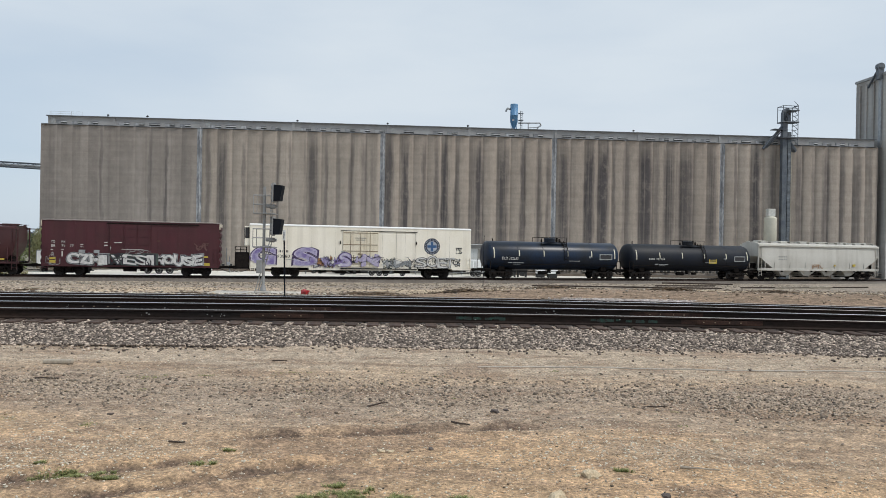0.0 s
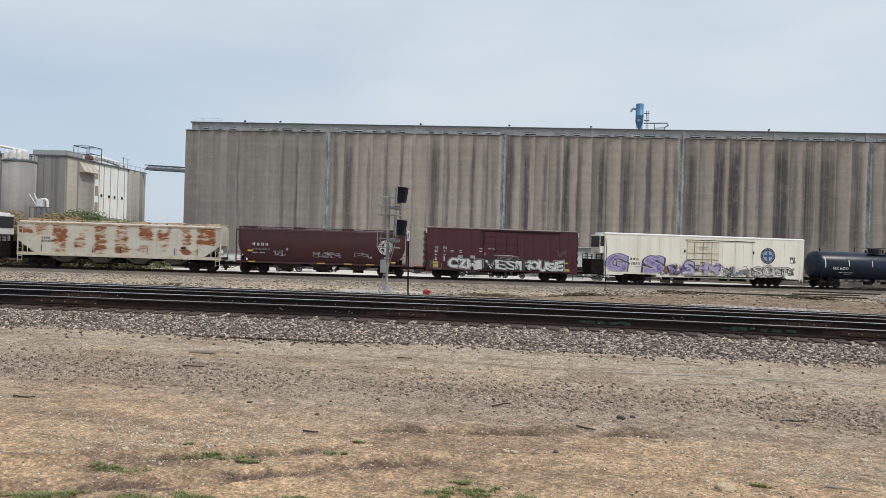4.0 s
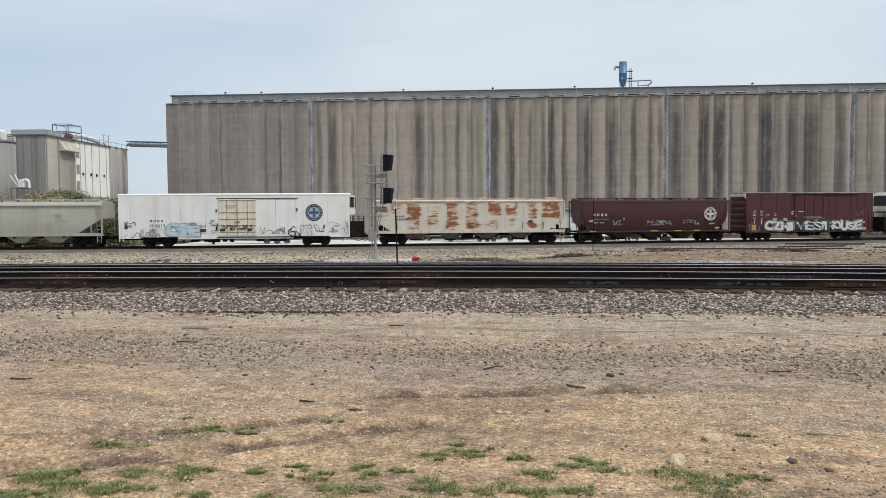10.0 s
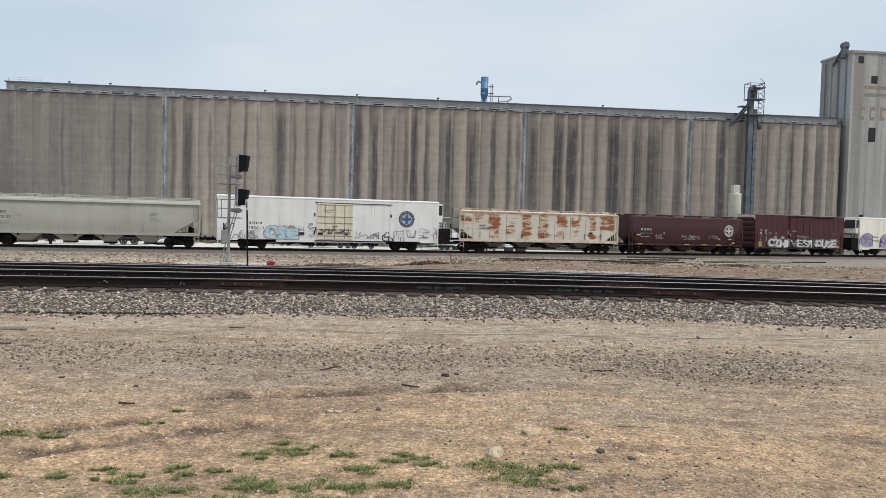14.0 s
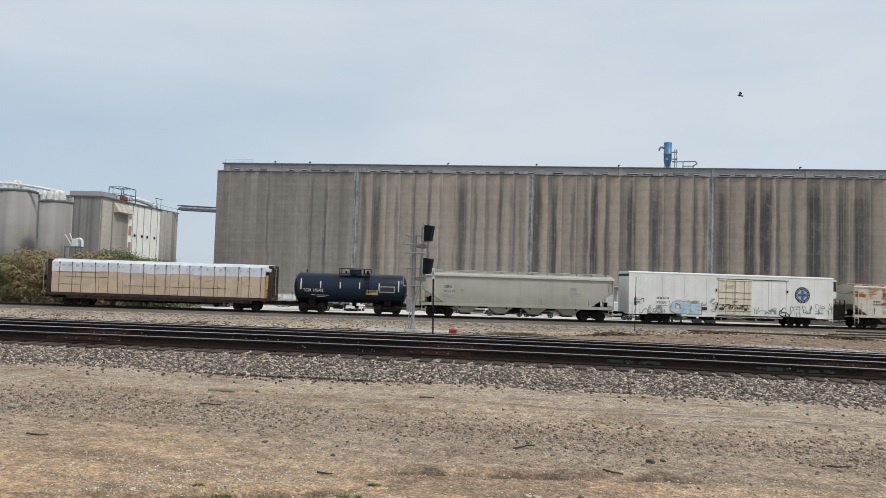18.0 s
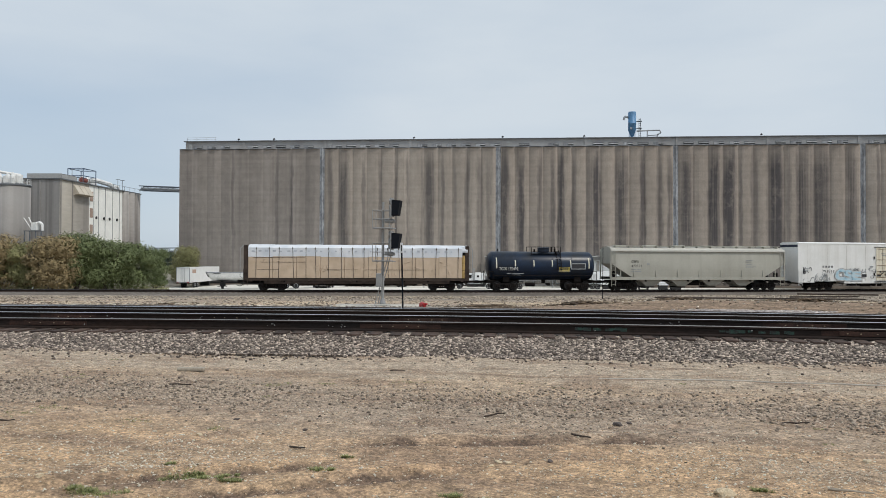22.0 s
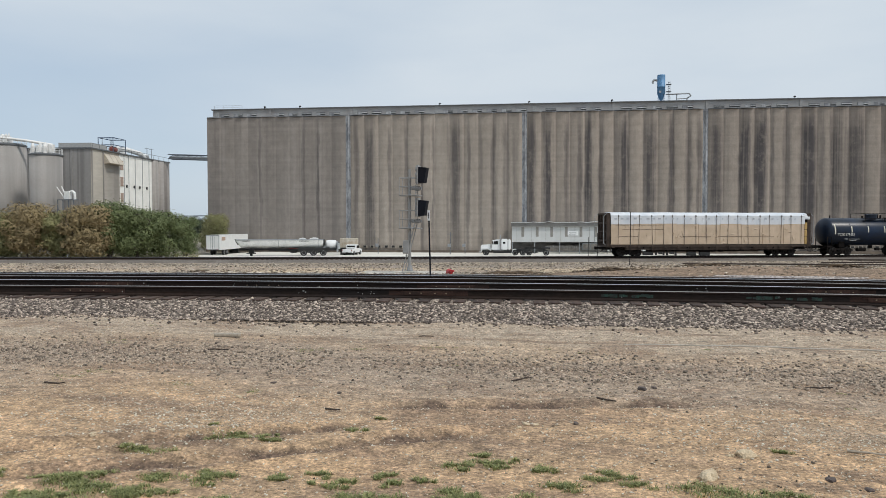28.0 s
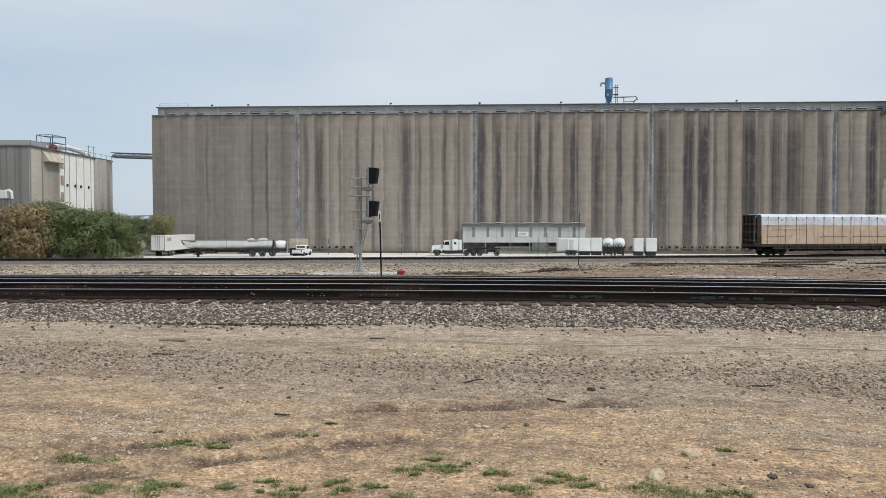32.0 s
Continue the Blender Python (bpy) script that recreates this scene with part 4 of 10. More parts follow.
def stained_concrete(name, base, dark, pale, seed):
    """Slip-formed concrete with long dark runs from the top, pour lines and pale washes."""
    m = bpy.data.materials.new(name)
    m.use_nodes = True
    n, l = m.node_tree.nodes, m.node_tree.links
    b = n["Principled BSDF"]
    b.inputs["Roughness"].default_value = 0.95
    co = n.new("ShaderNodeTexCoord")

    def noise_of(sx, sz, detail, off=0.0, rough=0.55):
        mp = n.new("ShaderNodeMapping")
        mp.inputs["Scale"].default_value = (sx, sx * 0.2, sz)
        mp.inputs["Location"].default_value = (off + seed, 0, off)
        l.new(co.outputs["Object"], mp.inputs["Vector"])
        t = n.new("ShaderNodeTexNoise")
        t.inputs["Scale"].default_value, t.inputs["Detail"].default_value, t.inputs["Roughness"].default_value = 1.0, detail, rough
        l.new(mp.outputs["Vector"], t.inputs["Vector"])
        return t.outputs["Fac"]

    def rng_of(src, a, z, lo, hi):
        r = n.new("ShaderNodeMapRange")
        for k, v in zip(("From Min", "From Max", "To Min", "To Max"), (a, z, lo, hi)):
            r.inputs[k].default_value = v
        l.new(src, r.inputs["Value"])
        return r.outputs["Result"]

    def mix(fac, c1, c2, mode="MIX"):
        x = n.new("ShaderNodeMixRGB")
        x.blend_type = mode
        for sock, v in ((x.inputs["Fac"], fac), (x.inputs["Color1"], c1), (x.inputs["Color2"], c2)):
            if isinstance(v, (int, float)):
                sock.default_value = v
            elif isinstance(v, tuple):
                sock.default_value = (*v, 1)
            else:
                l.new(v, sock)
        return x.outputs["Color"]

    c = mix(rng_of(noise_of(0.05, 0.05, 3), 0.35, 0.65, 0, 1), base, tuple(v * 0.82 for v in base))
    c = mix(rng_of(noise_of(0.42, 0.008, 2, 31), 0.50, 0.66, 0, 0.6), c, pale)
    wide = rng_of(noise_of(0.36, 0.007, 2, 7), 0.475, 0.60, 0, 0.82)
    fine = rng_of(noise_of(1.1, 0.011, 3, 19), 0.55, 0.66, 0, 0.6)
    c = mix(wide, c, dark)
    c = mix(fine, c, tuple(v * 0.75 for v in dark))
    c = mix(1.0, c, rng_of(noise_of(1.6, 1.6, 6, 3, 0.7), 0.3, 0.7, 0.90, 1.09), "MULTIPLY")
    l.new(c, b.inputs["Base Color"])
    return m


def silo_concrete(name, base, runs, seed):
    """Slip-formed concrete with dark rain runs; each run is (place along the wall, half width, depth of tone)."""
    m = bpy.data.materials.new(name)
    m.use_nodes = True
    n, l = m.node_tree.nodes, m.node_tree.links
    b = n["Principled BSDF"]
    b.inputs["Roughness"].default_value = 0.95
    co = n.new("ShaderNodeTexCoord")
    sep = n.new("ShaderNodeSeparateXYZ")
    l.new(co.outputs["Object"], sep.inputs[0])

    def noise_of(sx, sz, detail, off=0.0, rough=0.55):
        mp = n.new("ShaderNodeMapping")
        mp.inputs["Scale"].default_value = (sx, sx * 0.2, sz)
        mp.inputs["Location"].default_value = (off + seed, 0, off)
        l.new(co.outputs["Object"], mp.inputs["Vector"])
        t = n.new("ShaderNodeTexNoise")
        t.inputs["Scale"].default_value, t.inputs["Detail"].default_value, t.inputs["Roughness"].default_value = 1.0, detail, rough
        l.new(mp.outputs["Vector"], t.inputs["Vector"])
        return t.outputs["Fac"]

    def calc(op, a, c=0.0):
        x = n.new("ShaderNodeMath")
        x.operation = op
        for sock, v in zip(x.inputs, (a, c)):
            if isinstance(v, (int, float)):
                sock.default_value = v
            else:
                l.new(v, sock)
        return x.outputs[0]

    def span(src, a, z, lo=0.0, hi=1.0):
        r = n.new("ShaderNodeMapRange")
        r.interpolation_type = "SMOOTHSTEP"
        for k, v in zip(("From Min", "From Max", "To Min", "To Max"), (a, z, lo, hi)):
            r.inputs[k].default_value = v
        l.new(src, r.inputs["Value"])
        return r.outputs["Result"]

    def mix(fac, c1, c2, mode="MIX"):
        x = n.new("ShaderNodeMixRGB")
        x.blend_type = mode
        for sock, v in ((x.inputs["Fac"], fac), (x.inputs["Color1"], c1), (x.inputs["Color2"], c2)):
            if isinstance(v, (int, float)):
                sock.default_value = v
            elif isinstance(v, tuple):
                sock.default_value = (*v, 1)
            else:
                l.new(v, sock)
        return x.outputs["Color"]

    c = mix(span(noise_of(0.07, 0.05, 4), 0.35, 0.65), base, tuple(v * 0.86 for v in base))
    c = mix(span(noise_of(0.30, 0.012, 3, 31), 0.50, 0.68, 0, 0.7), c, tuple(v * 1.2 for v in base))
    c = mix(span(noise_of(0.9, 0.02, 4, 19, 0.6), 0.52, 0.70, 0, 0.3), c, tuple(v * 0.55 for v in base))
    # the rain runs, with wavering edges, streaky inside, thinner near their heads
    x = calc("ADD", sep.outputs["X"], calc("MULTIPLY", calc("SUBTRACT", noise_of(0.55, 0.11, 4, 7, 0.65), 0.5), 1.5))
    mask = None
    for at, half, depth in runs:
        one = span(calc("ABSOLUTE", calc("SUBTRACT", x, at)), half * 0.35, half * 1.55, depth, 0.0)
        mask = one if mask is None else calc("MAXIMUM", mask, one)
    z = calc("ADD", sep.outputs["Z"], calc("MULTIPLY", calc("SUBTRACT", noise_of(0.7, 0.0, 3, 51), 0.5), 14.0))
    mask = calc("MULTIPLY", mask, span(z, 18.0, 24.5, 1.0, 0.3))
    mask = calc("MULTIPLY", mask, span(sep.outputs["Z"], -4.0, 9.0, 0.72, 1.0))
    mask = calc("MULTIPLY", mask, span(noise_of(2.4, 0.03, 4, 77, 0.65), 0.34, 0.56, 0.66, 1.06))
    mask = calc("MULTIPLY", mask, span(noise_of(0.5, 0.45, 6, 91, 0.7), 0.32, 0.52, 0.68, 1.0))
    c = mix(calc("MINIMUM", calc("MULTIPLY", mask, 1.1), 0.96), c, (0.066, 0.060, 0.063))
    c = mix(1.0, c, span(noise_of(0.035, 1.3, 4, 3, 0.6), 0.3, 0.7, 0.93, 1.06), "MULTIPLY")
    c = mix(1.0, c, span(noise_of(0.8, 0.5, 6, 13, 0.7), 0.3, 0.7, 0.90, 1.09), "MULTIPLY")
    c = mix(1.0, c, span(noise_of(5.0, 5.0, 3, 23), 0.3, 0.7, 0.95, 1.05), "MULTIPLY")
    l.new(c, b.inputs["Base Color"])
    return m


WALLS = [silo_concrete(f"silo_concrete_{k}", base, runs, 11.0 * k) for k, (base, runs) in enumerate((
    ((0.270, 0.241, 0.217), ((-64.5, 1.3, 0.25), (-56.1, 0.6, 0.15), (-55.0, 0.3, 0.4), (-49.6, 0.5, 0.12), (-45.8, 0.35, 0.45), (-42.8, 0.3, 0.62), (-39.4, 0.5, 0.15))),
    ((0.345, 0.302, 0.260), ((-34.6, 0.56, 0.5), (-31.9, 0.94, 0.72), (-27.7, 0.33, 0.45), (-24.4, 0.44, 0.5), (-21.2, 0.33, 0.55), (-18.9, 0.25, 0.45), (-15.9, 0.25, 0.35), (-14.3, 0.91, 0.68), (-11.8, 0.35, 0.55), (-9.3, 0.35, 0.3), (-6.7, 0.53, 0.55), (-4.3, 0.63, 0.45), (-2.4, 0.52, 0.3))),
    ((0.350, 0.302, 0.258), ((0.7, 0.87, 0.75), (3.9, 0.62, 0.88), (7.7, 0.5, 0.55), (10.2, 0.5, 0.55), (11.8, 0.75, 0.83), (14.4, 0.5, 0.55), (17.4, 0.62, 0.45), (18.9, 0.87, 0.83), (23.6, 1.11, 0.75), (27.8, 0.56, 0.73), (31.0, 0.56, 0.55), (33.0, 0.49, 0.55))),
    ((0.345, 0.298, 0.256), ((36.2, 1.11, 0.78), (41.5, 0.99, 0.92), (44.4, 1.11, 0.88), (46.7, 0.3, 0.5), (49.2, 0.74, 0.45), (53.2, 1.47, 0.88), (55.6, 0.49, 0.45), (58.1, 0.98, 0.73), (59.9, 0.49, 0.35), (61.7, 1.71, 0.73), (67.5, 0.98, 0.65))),
    ((0.375, 0.328, 0.284), ((72.4, 0.35, 0.5), (75.8, 0.5, 0.5), (76.7, 0.85, 0.85), (80.3, 0.85, 0.55), (86.0, 0.9, 0.6), (89.2, 0.5, 0.45), (91.9, 0.9, 0.6), (95.4, 0.6, 0.5), (98.7, 0.9, 0.55), (101.6, 0.5, 0.4)))))]
BAND = mat("gallery_concrete", (0.34, 0.345, 0.35), 0.95, 0, 0.1, 0.4, 6, tint=(0.28, 0.28, 0.28))
DARK = mat("dark_opening", (0.012, 0.012, 0.013), 0.6)
LOUVRE = mat("grey_louvre", (0.40, 0.41, 0.41), 0.6, 0.2, 0.2, 3)
PALE_SLAT = mat("pale_slat", (0.62, 0.63, 0.62), 0.6, 0.0, 0.2, 1.5)
JOINT = mat("patched_joint", (0.19, 0.20, 0.215), 0.8, 0, 0.3, 0.8, 4, tint=(0.40, 0.41, 0.43), stretch=(1, 1, 0.35))
ROOF_TRIM = mat("dark_flashing", (0.13, 0.14, 0.15), 0.7)
ELEV_BASE, ELEV_TOP, ROOF_Z = -4.05, 23.8, 25.56
elevator = thing("grain_elevator", E_POSE, "long stained concrete grain elevator with fluted silo walls", "grain elevator")


def fluted(name, x0, x1, count, depth, z0, z1, material, parent, back=24.0, wavy=True):
    """A row of shallow convex flutes, closed behind."""
    prof = []
    step = (x1 - x0) / count
    for i in range(count):
        for k in range(8):
            a = k / 8
            prof.append((x0 + (i + a) * step, -depth * math.sin(math.pi * a) ** 0.7))
    prof.append((x1, 0.0))
    bm = bmesh.new()
    lo = [bm.verts.new((x, y, z0)) for x, y in prof]
    hi = [bm.verts.new((x, y, z1)) for x, y in prof]
    for i in range(len(prof) - 1):
        bm.faces.new((lo[i], lo[i + 1], hi[i + 1], hi[i]))
    bl, bh = [[bm.verts.new((x, back, z)) for x in (x0, x1)] for z in (z0, z1)]
    bm.faces.new((lo[0], hi[0], bh[0], bl[0]))
    bm.faces.new((lo[-1], bl[1], bh[1], hi[-1]))
    bm.faces.new((bl[0], bh[0], bh[1], bl[1]))
    bm.faces.new([*hi, bh[1], bh[0]])
    return part(name, bm, material, parent)


SECTIONS = [(-66.4, -36.9, 10, 0.12), (-35.9, -1.1, 12, 0.30), (-0.1, 33.7, 12, 0.38), (34.7, 69.1, 12, 0.42), (70.1, 103.4, 12, 0.46)]
for (x0, x1, n, d), concrete in zip(SECTIONS, WALLS):
    fluted("silo_wall", x0, x1, n, d * 0.75, ELEV_BASE, ELEV_TOP, concrete, elevator)
    # scalloped cornice that follows the flutes
    fluted("cornice", x0, x1, n, d + 0.28, ELEV_TOP + 0.02, ELEV_TOP + 0.12, ROOF_TRIM, elevator)
    fluted("cornice_cap", x0, x1, n, d + 0.2, ELEV_TOP + 0.12, ELEV_TOP + 0.2, BAND, elevator)
for x in (-36.4, -0.6, 34.2, 69.6):
    part("joint_strip", boxes((x - 0.5, x + 0.5, 0.05, 3, ELEV_BASE, ELEV_TOP)), JOINT, elevator, "grey patched expansion joint")
    bm = bmesh.new()
    tube(bm, (x + 0.1, -0.12, ELEV_BASE), (x + 0.1, -0.12, ELEV_TOP + 0.3), 0.1, 8)
    part("downpipe", bm, JOINT, elevator)
gx0, gx1 = -65.4, 103.0
part("gallery", boxes((gx0, gx1, 0.7, 16, ELEV_TOP + 0.16, ROOF_Z)), BAND, elevator, "low grey rooftop gallery with slot windows")
part("roof_edge", boxes((gx0 - 0.3, gx1 + 0.3, 0.4, 16.3, ROOF_Z, ROOF_Z + 0.16)), ROOF_TRIM, elevator)
for x in (-53.0, -36.0, -18.4, 0.4, 16.8, 34.6, 52.0, 69.2, 86.0):
    part("pilaster", boxes((x - 0.25, x + 0.25, 0.55, 0.7, ELEV_TOP + 0.16, ROOF_Z)), BAND, elevator)
rw = random.Random(8)
x = gx0 + 2.6
while x < gx1 - 2:
    w = rw.choice((0.95, 1.0, 1.0, 1.05))
    if all(abs(x - j) > w + 0.4 for j in (-53.0, -36.0, -18.4, 0.4, 16.8, 34.6, 52.0, 69.2, 86.0)) and rw.random() < 0.95:
        z0, z1 = ELEV_TOP + 0.32, ELEV_TOP + 0.92
        win = part("gallery_window", boxes((x - w, x + w, 0.62, 0.72, z0, z1)), ROOF_TRIM, elevator)
        k = rw.random()
        a = x + w * rw.choice((-0.9, -0.1, 0.0, 0.0, 0.1))
        part("louvre", boxes((a, x + w - 0.05, 0.56, 0.61, z0 + 0.28, z0 + 0.44)), PALE_SLAT if k < 0.8 else LOUVRE, win)
        part("dark_gap", boxes((a, x + w - 0.05, 0.6, 0.63, z0 + 0.08, z0 + 0.26)), DARK, win)
        if a > x - w * 0.5:
            part("shutter", boxes((x - w + 0.04, a - 0.04, 0.59, 0.63, z0 + 0.05, z1 - 0.05)), JOINT, win)
        part("sill", boxes((x - w - 0.06, x + w + 0.06, 0.54, 0.64, z0 - 0.07, z0)), LOUVRE, win)
    x += 2.93
for x in (-64.4, -35.0, 1.4):
    part("gallery_door", boxes((x - 0.35, x + 0.35, 0.6, 0.75, ELEV_TOP + 0.2, ELEV_TOP + 1.35)), LOUVRE, elevator)
for x, n in ((-65, 4),):
    bm = bmesh.new()
    for i in range(n):
        box(bm, x + i * 2.0 - 0.02, x + i * 2.0 + 0.02, 0.6, 0.64, ROOF_Z, ROOF_Z + 0.9)
    for z in (0.5, 0.9):
        box(bm, x, x + (n - 1) * 2.0, 0.6, 0.63, ROOF_Z + z - 0.012, ROOF_Z + z + 0.012)
    part("roof_railing", bm, LOUVRE, elevator)
for x in (-47.0, -17.8, 0.2, 16.5, 51.0, -54.5):
    bm = bmesh.new()
    tube(bm, (x, 1.5, ROOF_Z), (x, 1.5, ROOF_Z + 0.55), 0.07, 8)
    lathe(bm, [(0.22, ROOF_Z + 0.5), (0.25, ROOF_Z + 0.62), (0.08, ROOF_Z + 0.78)], 10, "Z", Matrix.Translation((x + 0.1, 1.5, 0)))
    part("roof_vent", bm, DARK, elevator)
# plinth and its row of small openings
part("plinth", boxes((-66.6, 104, -0.75, 0.4, ELEV_BASE, -3.55)), mat("plinth_concrete", (0.16, 0.13, 0.105), 0.95, 0, 0.2, 1.0), elevator)
for i in range(112):
    x = -52 + i * 1.47
    if -23 < x < 3:
        continue
    part("vent_opening", boxes((x - 0.42, x + 0.42, -0.62, 0.0, -3.1, -2.5)), mat("pale_vent_frame", (0.34, 0.31, 0.27), 0.9) if i == 0 else bpy.data.materials["pale_vent_frame"], elevator)
    part("vent_hole", boxes((x - 0.28, x + 0.3, -0.66, -0.61, -3.02, -2.6)), DARK, elevator)
# pipes and conduit on the wall
for x, z in ((-9.0, 1.0), (-30.8, 0.5)):
    part("conduit", tube(bmesh.new(), (x, -0.55, -3.6), (x, -0.55, z), 0.06, 6), ROOF_TRIM, elevator)

# blue filter tower on the roof
BLUE_STEEL = mat("blue_steel", (0.11, 0.26, 0.46), 0.5, 0.1, 0.12, 1.0, 8)
GREY_STEEL = mat("galvanised", (0.36, 0.38, 0.40), 0.5, 0.5, 0.15, 2)
LEG_STEEL = mat("dark_leg_steel", (0.085, 0.10, 0.125), 0.6, 0.3, 0.25, 0.6, 6, tint=(0.15, 0.17, 0.19))


def local(x, y, z):
    return E_POSE @ Vector((x, y, z))


tower = thing("dust_filter", E_POSE @ pose(26.2, 2.5, ROOF_Z), "blue steel dust filter with ducts on the elevator roof", "dust filter")
bm = bmesh.new()
lathe(bm, [(0.12, 0.1), (0.2, 0.35), (0.74, 1.75), (0.78, 1.8), (0.78, 3.1), (0.81, 3.12), (0.81, 3.18), (0.78, 3.2), (0.78, 5.35), (0.74, 5.5), (0.2, 5.55)], 20)
part("filter_body", bm, BLUE_STEEL, tower, "", True)
bm = bmesh.new()
pipe_path(bm, [Vector((-0.7, 0, 4.4)), Vector((-1.3, 0, 4.6)), Vector((-1.6, 0, 4.3)), Vector((-1.65, 0, 3.9))], 0.2, 10)
part("inlet_duct", bm, GREY_STEEL, tower)
bm = bmesh.new()
for dx in (1.35, 1.7):
    tube(bm, (dx, 0, 0), (dx, 0, 4.2), 0.05, 6)
for k in range(10):
    tube(bm, (1.35, 0, 0.4 + k * 0.4), (1.7, 0, 0.4 + k * 0.4), 0.035, 6)
for z in (2.2, 3.6):
    box(bm, 0.9, 1.9, -0.4, 0.4, z - 0.04, z + 0.04)
part("ladder", bm, LEG_STEEL, tower)
bm = bmesh.new()
pipe_path(bm, [Vector((0.9, 0, 1.65)), Vector((5.4, 0, 1.8)), Vector((5.7, 0, 1.3)), Vector((5.0, 0, 0.9)), Vector((4.9, 0, 0))], 0.13, 8)
tube(bm, (3.0, 0, 0), (3.0, 0, 1.6), 0.1, 8)
tube(bm, (3.0, 0, 0.75), (5.2, 0, 0.85), 0.09, 8)
tube(bm, (3.3, -0.6, -1.5), (3.3, -0.6, 0.3), 0.16, 8)
part("duct", bm, GREY_STEEL, tower)
for k in range(4):
    a = k * math.pi / 2 + 0.78
    part("leg", tube(bmesh.new(), (0.72 * math.cos(a), 0.72 * math.sin(a), 0), (0.72 * math.cos(a), 0.72 * math.sin(a), 2.0), 0.05, 6), BLUE_STEEL, tower)
part("panel", boxes((-0.5, -0.1, -0.84, -0.74, 1.9, 2.3)), GREY_STEEL, tower)

# the bucket elevator on the wall
leg = thing("bucket_elevator", E_POSE @ pose(82.7, -1.6, ELEV_BASE), "dark steel bucket elevator leg with a caged head", "bucket elevator")
H = 30.3 - ELEV_BASE
part("casing", boxes((-1.35, -0.35, -0.5, 0.5, 0, H)), LEG_STEEL, leg)
part("return_casing", boxes((-0.2, 0.45, -0.5, 0.5, 0, H - 4)), mat("pale_leg_steel", (0.20, 0.225, 0.25), 0.6, 0.3, 0.3, 0.8, 5, stretch=(1, 1, 2.5)), leg)
bm = bmesh.new()
for k in range(28):
    part("flange", boxes((-0.24, 0.49, -0.56, -0.5, 1 + k * 1.1, 1.08 + k * 1.1)), LEG_STEEL, leg)
part("spout_pipe", tube(bmesh.new(), (0.75, -0.1, 0), (0.75, -0.1, H - 8), 0.12, 8), mat("beige_pipe", (0.42, 0.38, 0.31), 0.8), leg)
bm = bmesh.new()
lathe(bm, [(0.05, -0.5), (0.75, -0.5), (0.75, 0.5), (0.05, 0.5)], 16, "Y", Matrix.Translation((-0.5, 0, H + 0.1)))
box(bm, -1.3, 0.3, -0.5, 0.5, H - 1.8, H)
part("head", bm, LEG_STEEL, leg)
bm = bmesh.new()
for z in (H - 2.0, H + 0.4, H - 5.2):
    box(bm, -1.8 if z < H else -0.6, 1.8, -1.2, 1.2, z - 0.08, z + 0.08)
for x in (-1.7, 1.5):
    for y in (-1.1, 1.1):
        box(bm, x - 0.05, x + 0.05, y - 0.05, y + 0.05, H - 7 if x > 0 else H - 2, H + 1.3)
for k in range(9):
    z = H - 6.6 + k
    box(bm, 1.46, 1.54, -1.1, 1.1, z - 0.04, z + 0.04)
    tube(bm, (1.5, -1.1, z), (0.5, -1.1, z + 0.9), 0.05, 6)
for y in (-1.1, 1.1):
    box(bm, -1.7, 1.5, y - 0.05, y + 0.05, H + 1.22, H + 1.32)
    box(bm, -1.7, 1.5, y - 0.04, y + 0.04, H + 0.7, H + 0.76)
for x in (-1.7, 1.5):
    box(bm, x - 0.05, x + 0.05, -1.1, 1.1, H + 1.22, H + 1.32)
box(bm, -3.4, -0.6, -0.9, 0.9, H - 3.6, H - 3.45)
part("head_frame", bm, LEG_STEEL, leg)
bm = bmesh.new()
tube(bm, (-1.2, 0, H - 2.8), (-4.6, 1.4, H - 7.4), 0.3, 10)
tube(bm, (-1.6, 0, H - 4.0), (-3.9, 1.4, H - 7.2), 0.15, 8)
tube(bm, (0.6, 0.5, H - 6.6), (4.0, 3.2, H - 8.4), 0.7, 10)
part("distribution_spout", bm, LEG_STEEL, leg)

# small pale silo before the wall
bin_ = thing("small_silo", pose(65.2, 149.2, -4.05), "small off-white steel silo beside the elevator wall", "silo")
part("shell", lathe(bmesh.new(), [(1.2, 0), (1.2, 12.4), (1.15, 12.55), (0.6, 12.9)], 20), mat("off_white_steel", (0.56, 0.54, 0.45), 0.6, 0, 0.08, 0.8), bin_, "", True)
part("top_filter", boxes((-0.7, 0.7, -0.7, 0.7, 12.8, 14.3, 0.05)), mat("white_filter_box", (0.66, 0.66, 0.62), 0.6), bin_)
part("drain_box", boxes((-2.2, -1.3, -0.5, 0.5, 3.0, 7.2, 0.05)), mat("yellowed_steel", (0.45, 0.40, 0.24), 0.7), bin_)

# ---- the head house at the far end ----
HOUSE = stained_concrete("headhouse_concrete", (0.47, 0.46, 0.44), (0.27, 0.255, 0.24), (0.56, 0.55, 0.52), 40.0)
house = thing("head_house", E_POSE, "tall grey concrete head house with faded painted lettering", "head house")
part("wall", boxes((104.6, 135, -1.2, 9.5, ELEV_BASE, 39.3)), HOUSE, house)
part("parapet", boxes((104.4, 135.2, -1.4, 9.7, 39.3, 39.8)), BAND, house)
part("set_back", boxes((103.2, 106, 9.5, 24, ELEV_BASE, 24)), HOUSE, house)
for y in (1.2, 3.4, 5.8, 8.0):
    part("pilaster", boxes((104.3, 104.6, y - 0.35, y + 0.35, ROOF_Z, 38.5)), HOUSE, house)
part("riser", boxes((104.2, 104.6, 0.5, 1.4, 24, 38.5)), GREY_STEEL, house)
bm = bmesh.new()
